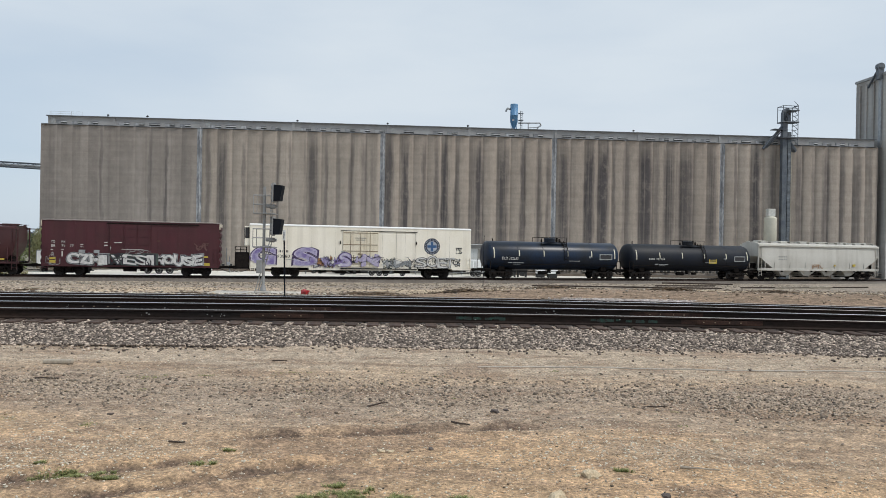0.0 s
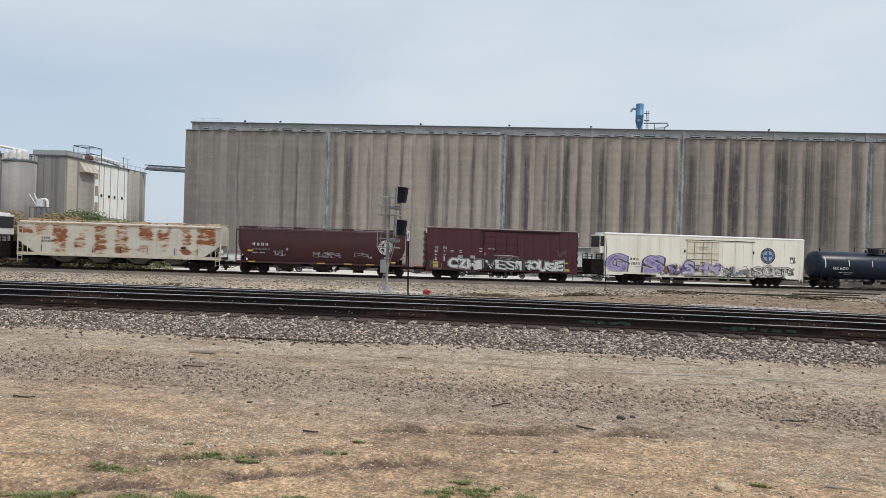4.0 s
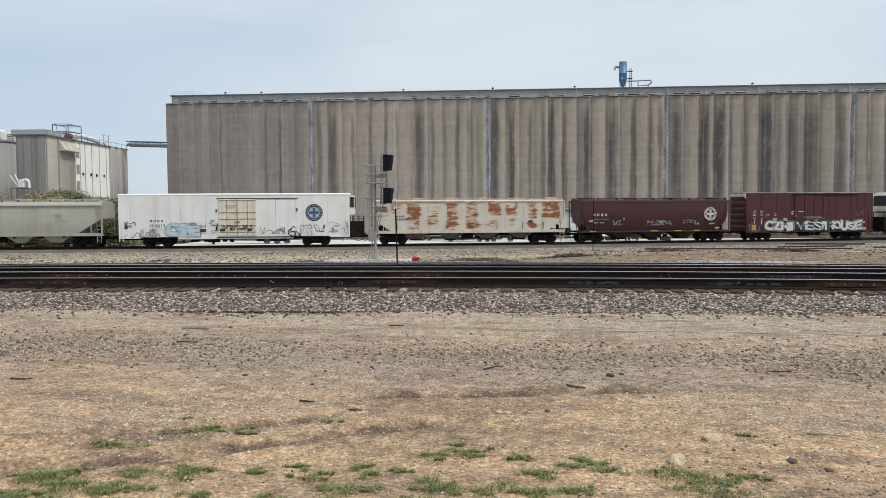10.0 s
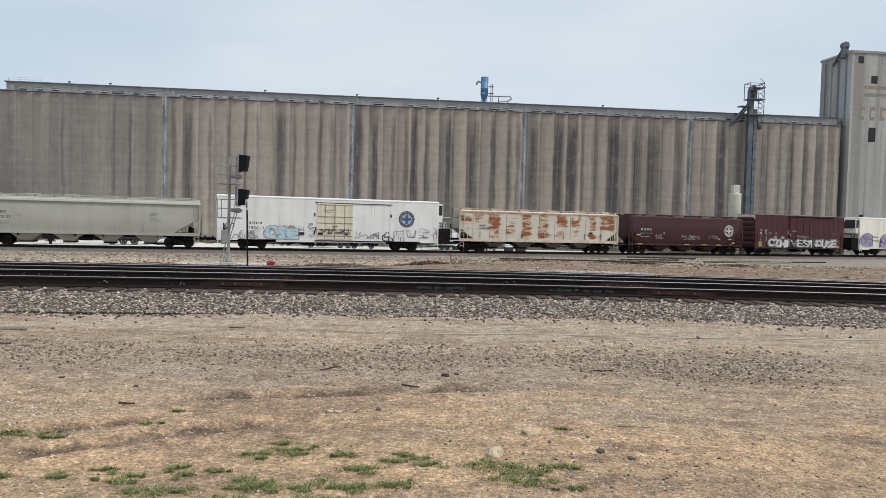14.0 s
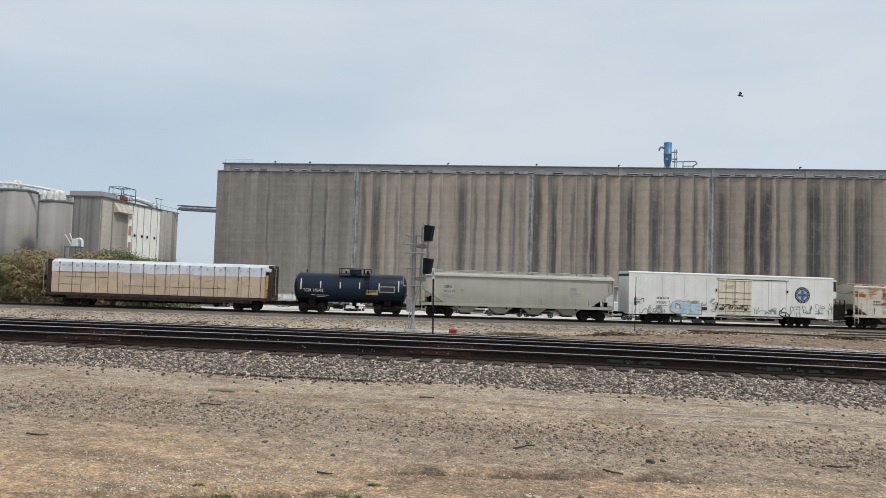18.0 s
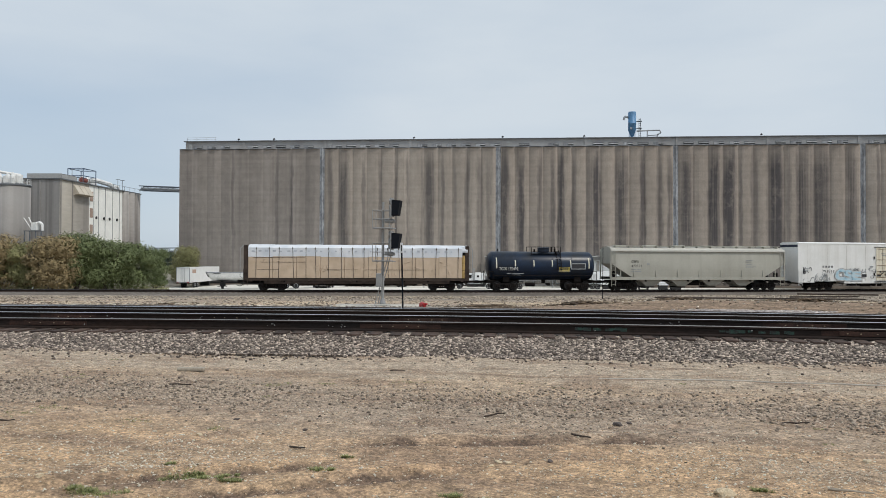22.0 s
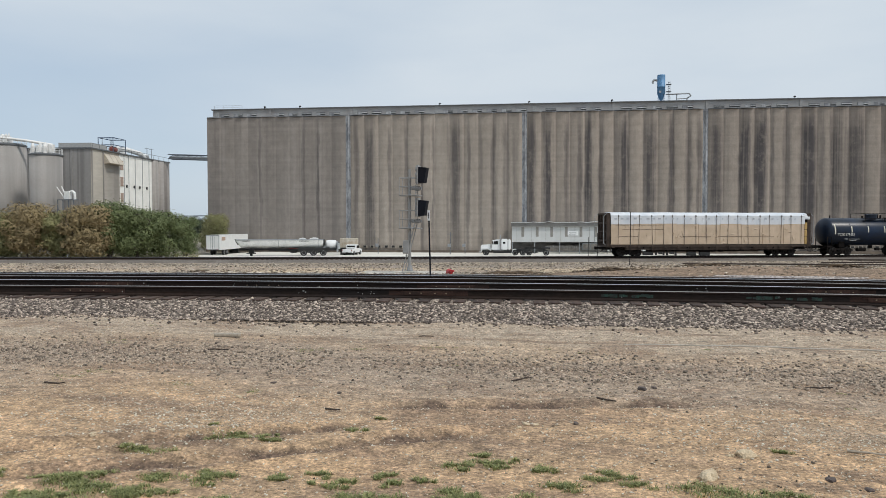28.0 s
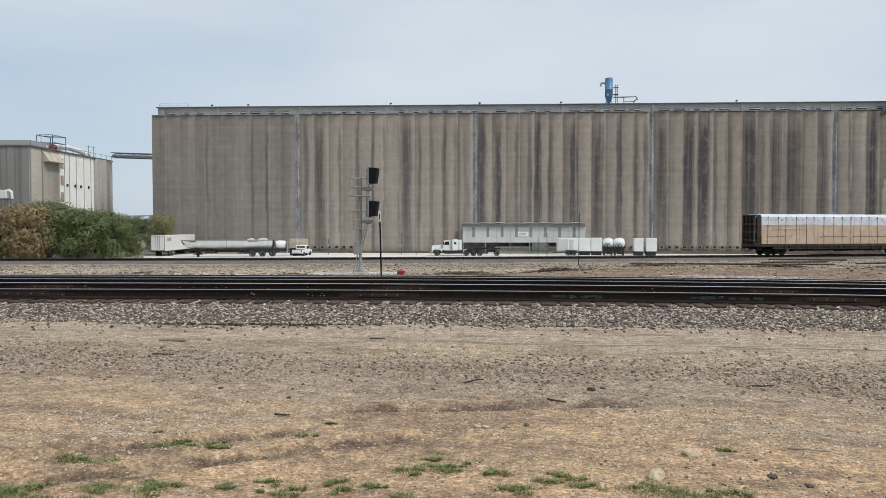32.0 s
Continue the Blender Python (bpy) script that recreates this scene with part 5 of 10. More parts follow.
lathe(bm, [(0.05, -0.5), (0.8, -0.5), (0.8, 0.5), (0.05, 0.5)], 14, "Y", Matrix.Translation((104.2, 1.0, 41.2)))
box(bm, 103.6, 104.8, 0.5, 1.5, 38.5, 41)
tube(bm, (103.8, 1.0, 40.6), (104.0, 4.5, 37.5), 0.25, 8)
box(bm, 104.8, 106.6, 0, 1.8, 39.9, 40.05)
part("leg_head", bm, LEG_STEEL, house)
for x, z, w, h in ((106.6, 37.2, 0.6, 1.4), (109.8, 33.0, 0.7, 1.6), (109.8, 20.6, 0.8, 3.0), (108.2, 3.4, 0.5, 1.6)):
    part("window", boxes((x - w, x + w, -1.26, -1.18, z, z + h)), DARK, house)
bm = bmesh.new()
for k in range(6):
    x = 107.4 + k * 2.4
    box(bm, x - 0.75, x - 0.35, -1.225, -1.19, 25.2, 28.0)
    box(bm, x - 0.35, x + 0.6, -1.225, -1.19, 27.3, 28.0)
    box(bm, x - 0.35, x + 0.4, -1.225, -1.19, 25.2, 25.9)
for k in range(2):
    box(bm, 107.6, 119.0, -1.225, -1.19, 30.2 + k * 1.6, 30.9 + k * 1.6)
part("faded_lettering", bm, mat("faded_paint", (0.34, 0.29, 0.22), 0.9, 0, 0.2, 1.5), house)

# ---- the mill and its silos ----
M_POSE = Matrix(((-0.994, -0.106, 0, -111.9), (-0.106, 0.994, 0, 153.5), (0, 0, 1, 0), (0, 0, 0, 1))) @ Matrix.Diagonal((-1, 1, 1, 1))
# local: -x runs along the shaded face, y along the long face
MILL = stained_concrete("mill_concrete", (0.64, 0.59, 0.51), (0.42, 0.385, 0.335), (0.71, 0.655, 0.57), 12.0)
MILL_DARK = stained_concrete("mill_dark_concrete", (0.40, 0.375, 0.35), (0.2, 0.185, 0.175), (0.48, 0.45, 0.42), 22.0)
# mill concrete again, darker grey: the front face's shade put into its colour
MILL_SHADED = stained_concrete("mill_shaded_concrete", (0.31, 0.30, 0.29), (0.2, 0.192, 0.187), (0.36, 0.345, 0.33), 32.0)
SILO = mat("pale_silo_concrete", (0.36, 0.345, 0.33), 0.95, 0, 0.05, 0.12, 3, tint=(0.325, 0.305, 0.285), stretch=(1, 1, 2), streak=((0.16, 0.155, 0.15), 0.5, 0.5))
PANEL = mat("white_cladding", (0.92, 0.91, 0.86), 0.7, 0, 0.06, 0.4, 4)
WHITE_DUCT = mat("white_duct", (0.80, 0.80, 0.78), 0.5, 0.0, 0.08, 1.0)
MB = -4.05
mill = thing("flour_mill", M_POSE, "concrete mill building with white cladding and rooftop ducts", "mill building")
part("front_block", boxes((-17, 0, 0, 12.6, MB, 19.0)), MILL, mill)
part("front_face", boxes((-17, 0.0, -0.08, 0.0, MB, 18.95)), MILL_SHADED, mill, "concrete front face, its shade put into a darker grey")
part("clad_block", boxes((-16.6, 0.02, 12.6, 29.4, MB, 18.9)), PANEL, mill, "white clad wall bays")
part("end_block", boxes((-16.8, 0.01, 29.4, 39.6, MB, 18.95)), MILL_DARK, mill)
for y in (14.8, 17.1, 20.4, 24.2, 27.8):
    part("wall_rib", boxes((0.0, 0.12, y - 0.07, y + 0.07, MB, 18.8)), LOUVRE, mill)
for y in (0.3, 5.1, 31.6, 33.5, 36.2, 39.3):
    part("pier", boxes((0.0, 0.2, y - 0.15, y + 0.15, MB, 18.8)), MILL_DARK, mill)
for x in (-4.6, -8.2, -12.5):
    part("pier", boxes((x - 0.2, x + 0.2, -0.22, -0.08, MB, 18.8)), MILL_SHADED, mill)
for y in (31.2, 34.6, 38.0):
    part("round_bin", lathe(bmesh.new(), [(1.65, MB), (1.65, 18.9)], 28, "Z", Matrix.Translation((-0.85, y, 0))), MILL_DARK, mill, "rounded grey bin front", True)
part("coping", boxes((-17.2, 0.35, -0.35, 12.7, 19.0, 19.3), (-17.0, 0.35, 12.7, 39.9, 18.9, 19.2)), ROOF_TRIM, mill)
for k in range(3):
    z = 7.1 + 4.0 * k
    part("window", boxes((0.0, 0.12, 13.0, 14.3, z, z + 2.3)), mat("rusty_shutter", (0.42, 0.31, 0.25), 0.8) if k == 0 else bpy.data.materials["rusty_shutter"], mill)
for y in (16.0, 19.8, 22.6, 26.5):
    part("louvre", lathe(bmesh.new(), [(0.05, 0.0), (0.36, 0.02), (0.36, 0.2), (0.05, 0.22)], 12, "X", Matrix.Translation((0.0, y, 11.2))), DARK, mill)
HOOD = mat("cream_hood", (0.58, 0.52, 0.43), 0.7, 0, 0.08, 0.8)
part("recess", boxes((0.0, 0.06, 5.4, 12.6, MB, 16.0)), stained_concrete("mill_recess", (0.47, 0.43, 0.38), (0.27, 0.25, 0.225), (0.52, 0.48, 0.43), 52.0), mill, "greyer streaked wall under the hoods")
for k in range(3):
    y0 = 5.6 + k * 2.3
    bm = bmesh.new()
    prism(bm, [(0.0, 16.0), (1.5, 16.2), (0.05, 18.4), (0.0, 18.4)], y0, y0 + 2.1)
    part("hood", bm, HOOD, mill)
part("penthouse", boxes((-9, -1, 2, 9, 19.0, 20.6)), mat("grey_penthouse", (0.42, 0.42, 0.41), 0.7), mill)
bm = bmesh.new()
for x in (-5, -1.2):
    for y in (12.0, 18.0):
        box(bm, x - 0.07, x + 0.07, y - 0.07, y + 0.07, 19.0, 23.0)
for z in (21.2, 22.95):
    for x in (-5, -1.2):
        box(bm, x - 0.06, x + 0.06, 12, 18, z - 0.07, z + 0.07)
    for y in (12.0, 15.0, 18.0):
        box(bm, -5, -1.2, y - 0.06, y + 0.06, z - 0.07, z + 0.07)
part("roof_frame", bm, mat("navy_steel", (0.05, 0.085, 0.16), 0.6), mill)
part("red_drum", lathe(bmesh.new(), [(0.1, -0.9), (0.7, -0.8), (0.7, 0.8), (0.1, 0.9)], 14, "Y", Matrix.Translation((-3, 15.5, 20.4))), mat("faded_red", (0.30, 0.09, 0.07), 0.7), mill)
bm = bmesh.new()
pipe_path(bm, [Vector((-3, 16, 20.5)), Vector((-3, 22, 21.0)), Vector((-2, 27, 20.4)), Vector((-2, 30, 19.2))], 0.6, 10)
for y in (20, 23, 26):
    lathe(bm, [(0.1, 19.0), (0.8, 19.2), (0.8, 21.2), (0.3, 22.0)], 12, "Z", Matrix.Translation((-6, y, 0)))
pipe_path(bm, [Vector((-4, 31, 19)), Vector((-4, 31, 20.6)), Vector((-4, 35, 20.6)), Vector((-4, 36, 19.4))], 0.4, 8)
part("duct", bm, WHITE_DUCT, mill)
bm = bmesh.new()
for y in (8.5, 31.0, 33.5):
    tube(bm, (-2, y, 19), (-2, y, 22.4), 0.07, 6)
    box(bm, -2.6, -1.4, y - 0.05, y + 0.05, 22.2, 22.3)
for i in range(14):
    tube(bm, (0.1, 0.5 + i * 3, 19.2), (0.1, 0.5 + i * 3, 20.3), 0.04, 6)
box(bm, 0.07, 0.13, 0.5, 39.5, 20.25, 20.32)
part("railing", bm, ROOF_TRIM, mill)

for az, D, r, top, label in ((43.48, 188.5, 3.75, 18.3, "tall pale concrete silo with a gabled vent"), (41.15, 188.5, 3.9, 19.1, "tall pale concrete silo with roof ducts"), (38.83, 178.0, 3.15, 16.5, "shorter pale concrete silo with roof machinery")):
    a = radians(az)
    s = thing("concrete_silo", pose(-D * math.sin(a), D * math.cos(a), MB), label, "silo", "mill silos")
    h = top - MB
    part("shell", lathe(bmesh.new(), [(r, 0), (r, h - 0.5)], 48), SILO, s, "", True)
    part("roof_slab", lathe(bmesh.new(), [(r + 0.15, h - 0.5), (r + 0.15, h - 0.25), (r - 0.4, h)], 48), ROOF_TRIM, s)
    bm = bmesh.new()
    for k in range(22):
        b = 2 * math.pi * k / 22
        tube(bm, (r * math.cos(b), r * math.sin(b), h - 0.3), (r * math.cos(b), r * math.sin(b), h + 0.9), 0.04, 5)
        b2 = b + 2 * math.pi / 22
        for z in (0.5, 0.9):
            tube(bm, (r * math.cos(b), r * math.sin(b), h + z), (r * math.cos(b2), r * math.sin(b2), h + z), 0.03, 5)
    part("railing", bm, WHITE_DUCT, s)
    if az > 43:
        bm = bmesh.new()
        lathe(bm, [(1.1, h - 0.3), (1.1, h + 0.9), (0.6, h + 1.7), (0.2, h + 1.75)], 8, "Z", Matrix.Translation((-1.2, -0.8, 0)))
        part("vent_cap", bm, LEG_STEEL, s)
    else:
        bm = bmesh.new()
        rs = random.Random(int(az))
        for k in range(15):
            x, y = rs.uniform(-r * 0.7, r * 0.7), rs.uniform(-r * 0.7, 0.5)
            w = rs.uniform(0.2, 0.6)
            if k % 2:
                lathe(bm, [(w, h - 0.2), (w, h + rs.uniform(0.8, 1.7)), (w * 0.4, h + 2.1)], 10, "Z", Matrix.Translation((x, y, 0)))
            else:
                box(bm, x - w, x + w, y - w, y + w, h - 0.2, h + rs.uniform(0.9, 1.8), 0.05)
        part("roof_machine", bm, WHITE_DUCT, s)
# ducts that cross from silo to silo
duct = thing("overhead_duct", pose(0, 0, 0), "white overhead duct across the silo tops", "duct")
bm = bmesh.new()
def on_az(az, D, z):
    return Vector((-D * math.sin(radians(az)), D * math.cos(radians(az)), z))
pipe_path(bm, [on_az(43.3, 187, 17.6), on_az(43.2, 187, 19.2), on_az(42.9, 187, 20.0), on_az(41.6, 186, 20.2), on_az(40.0, 184, 19.6), on_az(38.4, 184, 18.9)], 0.3, 8)
part("run", bm, WHITE_DUCT, duct)
bm = bmesh.new()
for az in (42.4, 41.3):
    tube(bm, on_az(az, 186.5, 18.2), on_az(az, 186.5, 20.0), 0.1, 6)
tube(bm, on_az(38.4, 184, 15.8), on_az(38.4, 184, 19.0), 0.35, 8)
part("duct_support", bm, WHITE_DUCT, duct)
# blower set at the foot of the shorter silo
blower = thing("blower_set", pose(*on_az(37.55, 172, 0).xy, MB + 3.6) @ Matrix.Diagonal((0.66, 0.66, 0.66, 1)), "white blower and chute on a steel platform", "blower")
part("housing", boxes((-0.9, 1.0, -0.7, 0.7, 11.0, 13.4, 0.1)), WHITE_DUCT, blower)
bm = bmesh.new()
pipe_path(bm, [Vector((0.5, 0, 13.2)), Vector((1.6, 0, 13.4)), Vector((2.4, 0, 12.8)), Vector((2.5, 0, 10.8))], 0.4, 10)
tube(bm, (-0.6, 0, 12.0), (-2.6, 0.5, 15.0), 0.16, 8)
tube(bm, (-1.0, 0, 11.0), (-4.0, 0.2, 14.8), 0.14, 8)
part("chute", bm, WHITE_DUCT, blower)
bm = boxes((-3, 3, -1.2, 1.2, 10.7, 10.9))
for x in (-2.8, -1, 1, 2.8):
    box(bm, x - 0.12, x + 0.12, -1.1, -0.9, -5.5, 10.7)
part("platform", bm, LEG_STEEL, blower)

# the conveyor bridge between mill and elevator
bridge = thing("conveyor_bridge", pose(0, 0, 0), "dark steel truss conveyor bridge high between mill and elevator", "bridge")
A, B = Vector((-114.5, 191, 19.9)), local(-62.0, 46.0, 18.4)
bm = bmesh.new()
side = (B - A).cross(Vector((0, 0, 1))).normalized()
for w in (-1, 1):
    for dz in (0, 1.2):
        tube(bm, A + side * w + Vector((0, 0, dz)), B + side * w + Vector((0, 0, dz)), 0.14, 6)
    for k in range(20):
        f = k / 20
        tube(bm, A.lerp(B, f) + side * w + Vector((0, 0, 1.2 * (k % 2))), A.lerp(B, f + 0.05) + side * w + Vector((0, 0, 1.2 * ((k + 1) % 2))), 0.08, 6)
part("truss", bm, LEG_STEEL, bridge)
bm = bmesh.new()
tube(bm, A + Vector((0, 0, 0.5)), B + Vector((0, 0, 0.5)), 0.4, 8)
part("belt_casing", bm, GREY_STEEL, bridge)

# low conveyor gallery behind the trees
low = thing("low_conveyor", pose(0, 0, 0), "low grey truss conveyor behind the trees", "conveyor")
A, B = on_az(33.5, 205, 2.6), on_az(27.2, 198, 2.9)
side = (B - A).cross(Vector((0, 0, 1))).normalized()
bm = bmesh.new()
for w in (-0.8, 0.8):
    for dz in (0, 1.0):
        tube(bm, A + side * w + Vector((0, 0, dz)), B + side * w + Vector((0, 0, dz)), 0.12, 6)
    for k in range(16):
        f = k / 16
        tube(bm, A.lerp(B, f) + side * w + Vector((0, 0, k % 2)), A.lerp(B, f + 0.0625) + side * w + Vector((0, 0, (k + 1) % 2)), 0.07, 6)
part("truss", bm, LEG_STEEL, low)
for f in (0.15, 0.5, 0.85):
    p = A.lerp(B, f)
    part("leg", boxes((p.x - 0.15, p.x + 0.15, p.y - 0.15, p.y + 0.15, MB, p.z)), LEG_STEEL, low)


# ---- the cars of the train ----
def box_car():
    c = car("box_car", 6, "maroon ribbed steel box car with white graffiti, on the far track")
    h, y, z0, z1 = 7.9, 1.5, 0.95, 5.12
    body = part("body", boxes((-h, h, -y, y, z0, z1)), MAROON, c)
    roof = bmesh.new()
    prism_x(roof, [(-y - 0.06, z1), (-y - 0.06, z1 + 0.06), (0, z1 + 0.14), (y + 0.06, z1 + 0.06), (y + 0.06, z1)], -h - 0.05, h + 0.05)
    for i in range(13):
        x = -h + 0.6 + i * 1.2
        prism_x(roof, [(-y, z1 + 0.06), (0, z1 + 0.17), (y, z1 + 0.06), (0, z1 + 0.1)], x - 0.05, x + 0.05)
    part("roof", roof, mat("dusty_maroon_roof", (0.17, 0.12, 0.115), 0.8, 0, 0.3, 1.0, tint=(0.34, 0.30, 0.28)), c, "dusty ridged roof")
    for i in range(18):
        x = -h + 0.08 + i * (2 * h - 0.16) / 17
        if -2.2 < x < 1.8:
            continue
        for s in (-1, 1):
            yy = s * (y + 0.022)
            part("side_post", boxes((x - 0.055, x + 0.055, min(s * y, yy), max(s * y, yy), z0 + 0.15, z1 - 0.08)), MAROON, c)
    part("side_sill", boxes((-h, h, -y - 0.05, -y, z0 - 0.12, z0 + 0.14), (-h, h, y, y + 0.05, z0 - 0.12, z0 + 0.14)), MAROON, c)
    d = part("door", boxes((-2.05, 1.65, -y - 0.07, -y, 1.2, 4.85, 0.01)), MAROON, c)
    bm = bmesh.new()
    for k in range(5):
        z = 1.5 + k * 0.75
        box(bm, -2.0, 1.6, -y - 0.11, -y - 0.07, z - 0.06, z + 0.06)
    for x in (-1.95, -0.75, 0.4, 1.55):
        box(bm, x - 0.03, x + 0.03, -y - 0.13, -y - 0.07, 1.25, 4.8)
    part("door_bar", bm, MAROON, d)
    part("door_track", boxes((-2.3, 6.0, -y - 0.12, -y, 1.02, 1.12), (-2.3, 6.0, -y - 0.1, -y, 4.9, 4.98)), IRON, c)
    for s in (-1, 1):
        bm = bmesh.new()
        for k in range(6):
            z = 1.35 + k * 0.66
            prism(bm, [(s * h, z - 0.3), (s * (h + 0.11), z - 0.15), (s * (h + 0.11), z + 0.12), (s * h, z + 0.28)], -y + 0.12, y - 0.12)
        part("end_corrugation", bm, MAROON, c)
        part("end_cap", boxes((min(s * h, s * (h + 0.1)), max(s * h, s * (h + 0.1)), -y + 0.02, y - 0.02, z1 - 0.55, z1 - 0.02)), OLD_CREAM, c, "pale top plate of the car end")
        ladder(c, s * (h - 0.3), -y - 0.02, 0.5, 2.7, 0.44, MAROON)
        bogie(c, s * 5.7)
    couplers(c, 6)
    underframe(c, h, z0)
    yy = -y - 0.048
    for word, a, b, sd in (("CZMI", -5.65, -2.25, 3), ("MOUSE", 2.0, 6.35, 5)):
        bubble(c, word, a, b, 1.02, 2.12, yy - 0.07, SPRAY_W, SPRAY_K, SPRAY_G, 0.05, sd, "fat white sprayed graffiti letters")
    bubble(c, "VESI", -1.8, 1.9, 1.0, 2.0, yy - 0.1, SPRAY_W, SPRAY_K, SPRAY_D, 0.015, 9, "narrower white sprayed graffiti letters")
    scrawl(c, -1.9, 2.0, 1.0, 2.1, yy - 0.14, SPRAY_K, 72, 9, 0.06)
    part("paint_patch", boxes((-4.7, -4.15, yy - 0.05, yy, 2.1, 2.4)), SPRAY_G, c, "pale grey painted-out patch")
    scrawl(c, -0.9, 1.6, 2.05, 2.45, yy - 0.07, SPRAY_G, 4, 5)
    scrawl(c, 5.6, 7.0, 2.5, 3.2, yy, mat("faded_red_spray", (0.16, 0.08, 0.075), 0.8), 9, 6, 0.06)
    scrawl(c, -7.5, -6.3, 1.0, 2.1, yy, SPRAY_G, 14, 7)
    scrawl(c, -4.6, 6.0, 1.0, 2.2, yy - 0.09, SPRAY_K, 15, 9, 0.03)
    for word, x, z, w in (("TO", -7.09, 3.0, 0.36), ("FX", -6.19, 3.0, 0.34), ("88", -7.09, 2.64, 0.36), ("71", -6.19, 2.64, 0.3), ("77", -5.48, 2.64, 0.34)):
        words("car_number", word, 0.24, x, yy - 0.01, z, LETTER_W, c, w)
    bars("stencil", [(-7.09, -6.85, 2.36, 2.42), (-6.19, -5.95, 2.36, 2.42), (-7.0, -6.9, 1.75, 2.2), (-6.15, -6.05, 1.75, 2.25), (-2.48, -2.18, 3.1, 3.16), (-2.48, -2.18, 2.8, 2.9), (-1.6, -0.9, 3.1, 3.16), (-0.95, 1.0, 2.48, 2.52), (-1.95, -1.85, 2.45, 2.75), (-4.56, -4.28, 2.66, 2.7), (-4.56, -4.28, 2.86, 2.9)], yy - 0.1, LETTER_W, c)
    bars("reflector", [(-7.2, -6.68, 1.15, 1.4), (-7.2, -6.68, 1.48, 1.68), (6.38, 7.05, 1.03, 1.3), (6.45, 6.9, 1.8, 1.95)], yy - 0.004, YELLOW, c)
    bars("plate", [(-3.4, -2.9, 2.1, 2.4)], yy - 0.004, SPRAY_G, c)


def reefer(i, off, flip, paint, label, seed, tags):
    c = car("refrigerator_car", i, label)
    h, y, z0, z1 = (BODIES[i][1] - BODIES[i][0]) / 2, 1.55, 0.95, 5.12
    part("body", boxes((-h, h, -y, y, z0, z1, 0.03)), paint, c)
    bm = bmesh.new()
    prism_x(bm, [(-y - 0.03, z1 - 0.05), (-y - 0.03, z1 + 0.03), (-y + 0.3, z1 + 0.14), (y - 0.3, z1 + 0.14), (y + 0.03, z1 + 0.03), (y + 0.03, z1 - 0.05)], -h - 0.02, h + 0.02)
    part("roof", bm, mat("roof_white", (0.8, 0.8, 0.78), 0.45, 0, 0.04), c)
    # sill between the bogies hangs lower
    part("side_sill", boxes((-5.6, 5.6, -y - 0.012, y + 0.012, z0 - 0.22, z0 + 0.05), (-h, -9.3, -y - 0.012, y + 0.012, z0 - 0.12, z0 + 0.05), (9.3, h, -y - 0.012, y + 0.012, z0 - 0.12, z0 + 0.05)), paint, c)
    d0, d1 = off - 1.8, off + 1.85
    d = part("door", boxes((d0, d1, -y - 0.07, -y, 1.05, 4.7, 0.01)), CREAM, c, "cream plug door with lock bars")
    bm = bmesh.new()
    for z in (1.4, 2.05, 2.7, 3.35, 4.55):
        box(bm, d0 + 0.05, d1 - 0.05, -y - 0.1, -y - 0.07, z - 0.03, z + 0.03)
    for x in (off - 1.0, off, off + 1.0):
        tube(bm, (x, -y - 0.11, 1.1), (x, -y - 0.11, 4.6), 0.02, 6)
    for x, z in ((-1.4, 1.75), (-0.5, 1.75), (0.5, 1.75), (1.3, 1.75), (0, 2.4)):
        box(bm, off + x - 0.25, off + x + 0.25, -y - 0.13, -y - 0.07, z - 0.06, z + 0.06)
    part("lock_bar", bm, mat("rusty_lock_bar", (0.30, 0.23, 0.15), 0.7, 0, 0.3, 6), d)
    part("door_track", boxes((d0 - 0.2, d1 + 4.1, -y - 0.07, -y, 4.72, 4.78), (d0 - 0.2, d1 + 4.1, -y - 0.12, -y, 0.86, 0.95)), IRON, c)
    shade = mat("seam_shade", (0.36, 0.34, 0.3), 0.7)
    for x in (d1 + 1.9, d1 + 3.9):
        part("seam", boxes((x - 0.012, x + 0.012, -y - 0.012, -y, 1.0, 4.7)), shade, c)
    for k in range(9):
        x = -h + 1.2 + k * 2.4
        part("seam", boxes((x - 0.006, x + 0.006, -y - 0.006, -y, 1.0, 4.9)), shade, c)
    if not flip:
        part("end_stripe", boxes((-h - 0.012, -h, -y + 0.05, y - 0.05, 4.72, 4.98)), NAVY, c, "navy stripe across the end")
    for b in ((d1 + 3.95, d1 + 4.07, -y - 0.08, -y, 3.45, 3.75), (d0 - 0.3, d0 - 0.2, -y - 0.08, -y, 3.4, 3.7), (d0 - 0.3, d0 - 0.2, -y - 0.08, -y, 1.6, 1.9)):
        part("door_stop", boxes(b), IRON, c)
    # the cooling unit, on its end platform
    s = -1 if flip else 1
    e = s * h
    m = pose(e, 0, 0, 0, 0, 180 if flip else 0)
    unit = bmesh.new()
    box(unit, 0, 0.5, -1.35, 1.35, 3.05, 5.0, 0.05, m)
    u = part("cooling_unit", unit, paint, c, "white cooling unit on the car end")
    bm = bmesh.new()
    box(bm, 0.05, 0.45, -1.37, 1.37, 3.8, 4.86, 0, m)
    for k in range(6):
        box(bm, 0.07, 0.43, -1.39, 1.39, 3.86 + k * 0.165, 3.93 + k * 0.165, 0, m)
    box(bm, 0.5, 0.53, -1.2, 1.2, 3.7, 4.86, 0, m)
    part("grille", bm, LETTER_K, u)
    part("fuel_tank", box(bmesh.new(), 0.05, 1.35, -1.42, 1.42, 0.85, 2.4, 0.06, m), IRON, c, "dark fuel tank box")
    bm = bmesh.new()
    box(bm, 0, 1.45, -1.45, 1.45, 0.78, 0.86, 0, m)
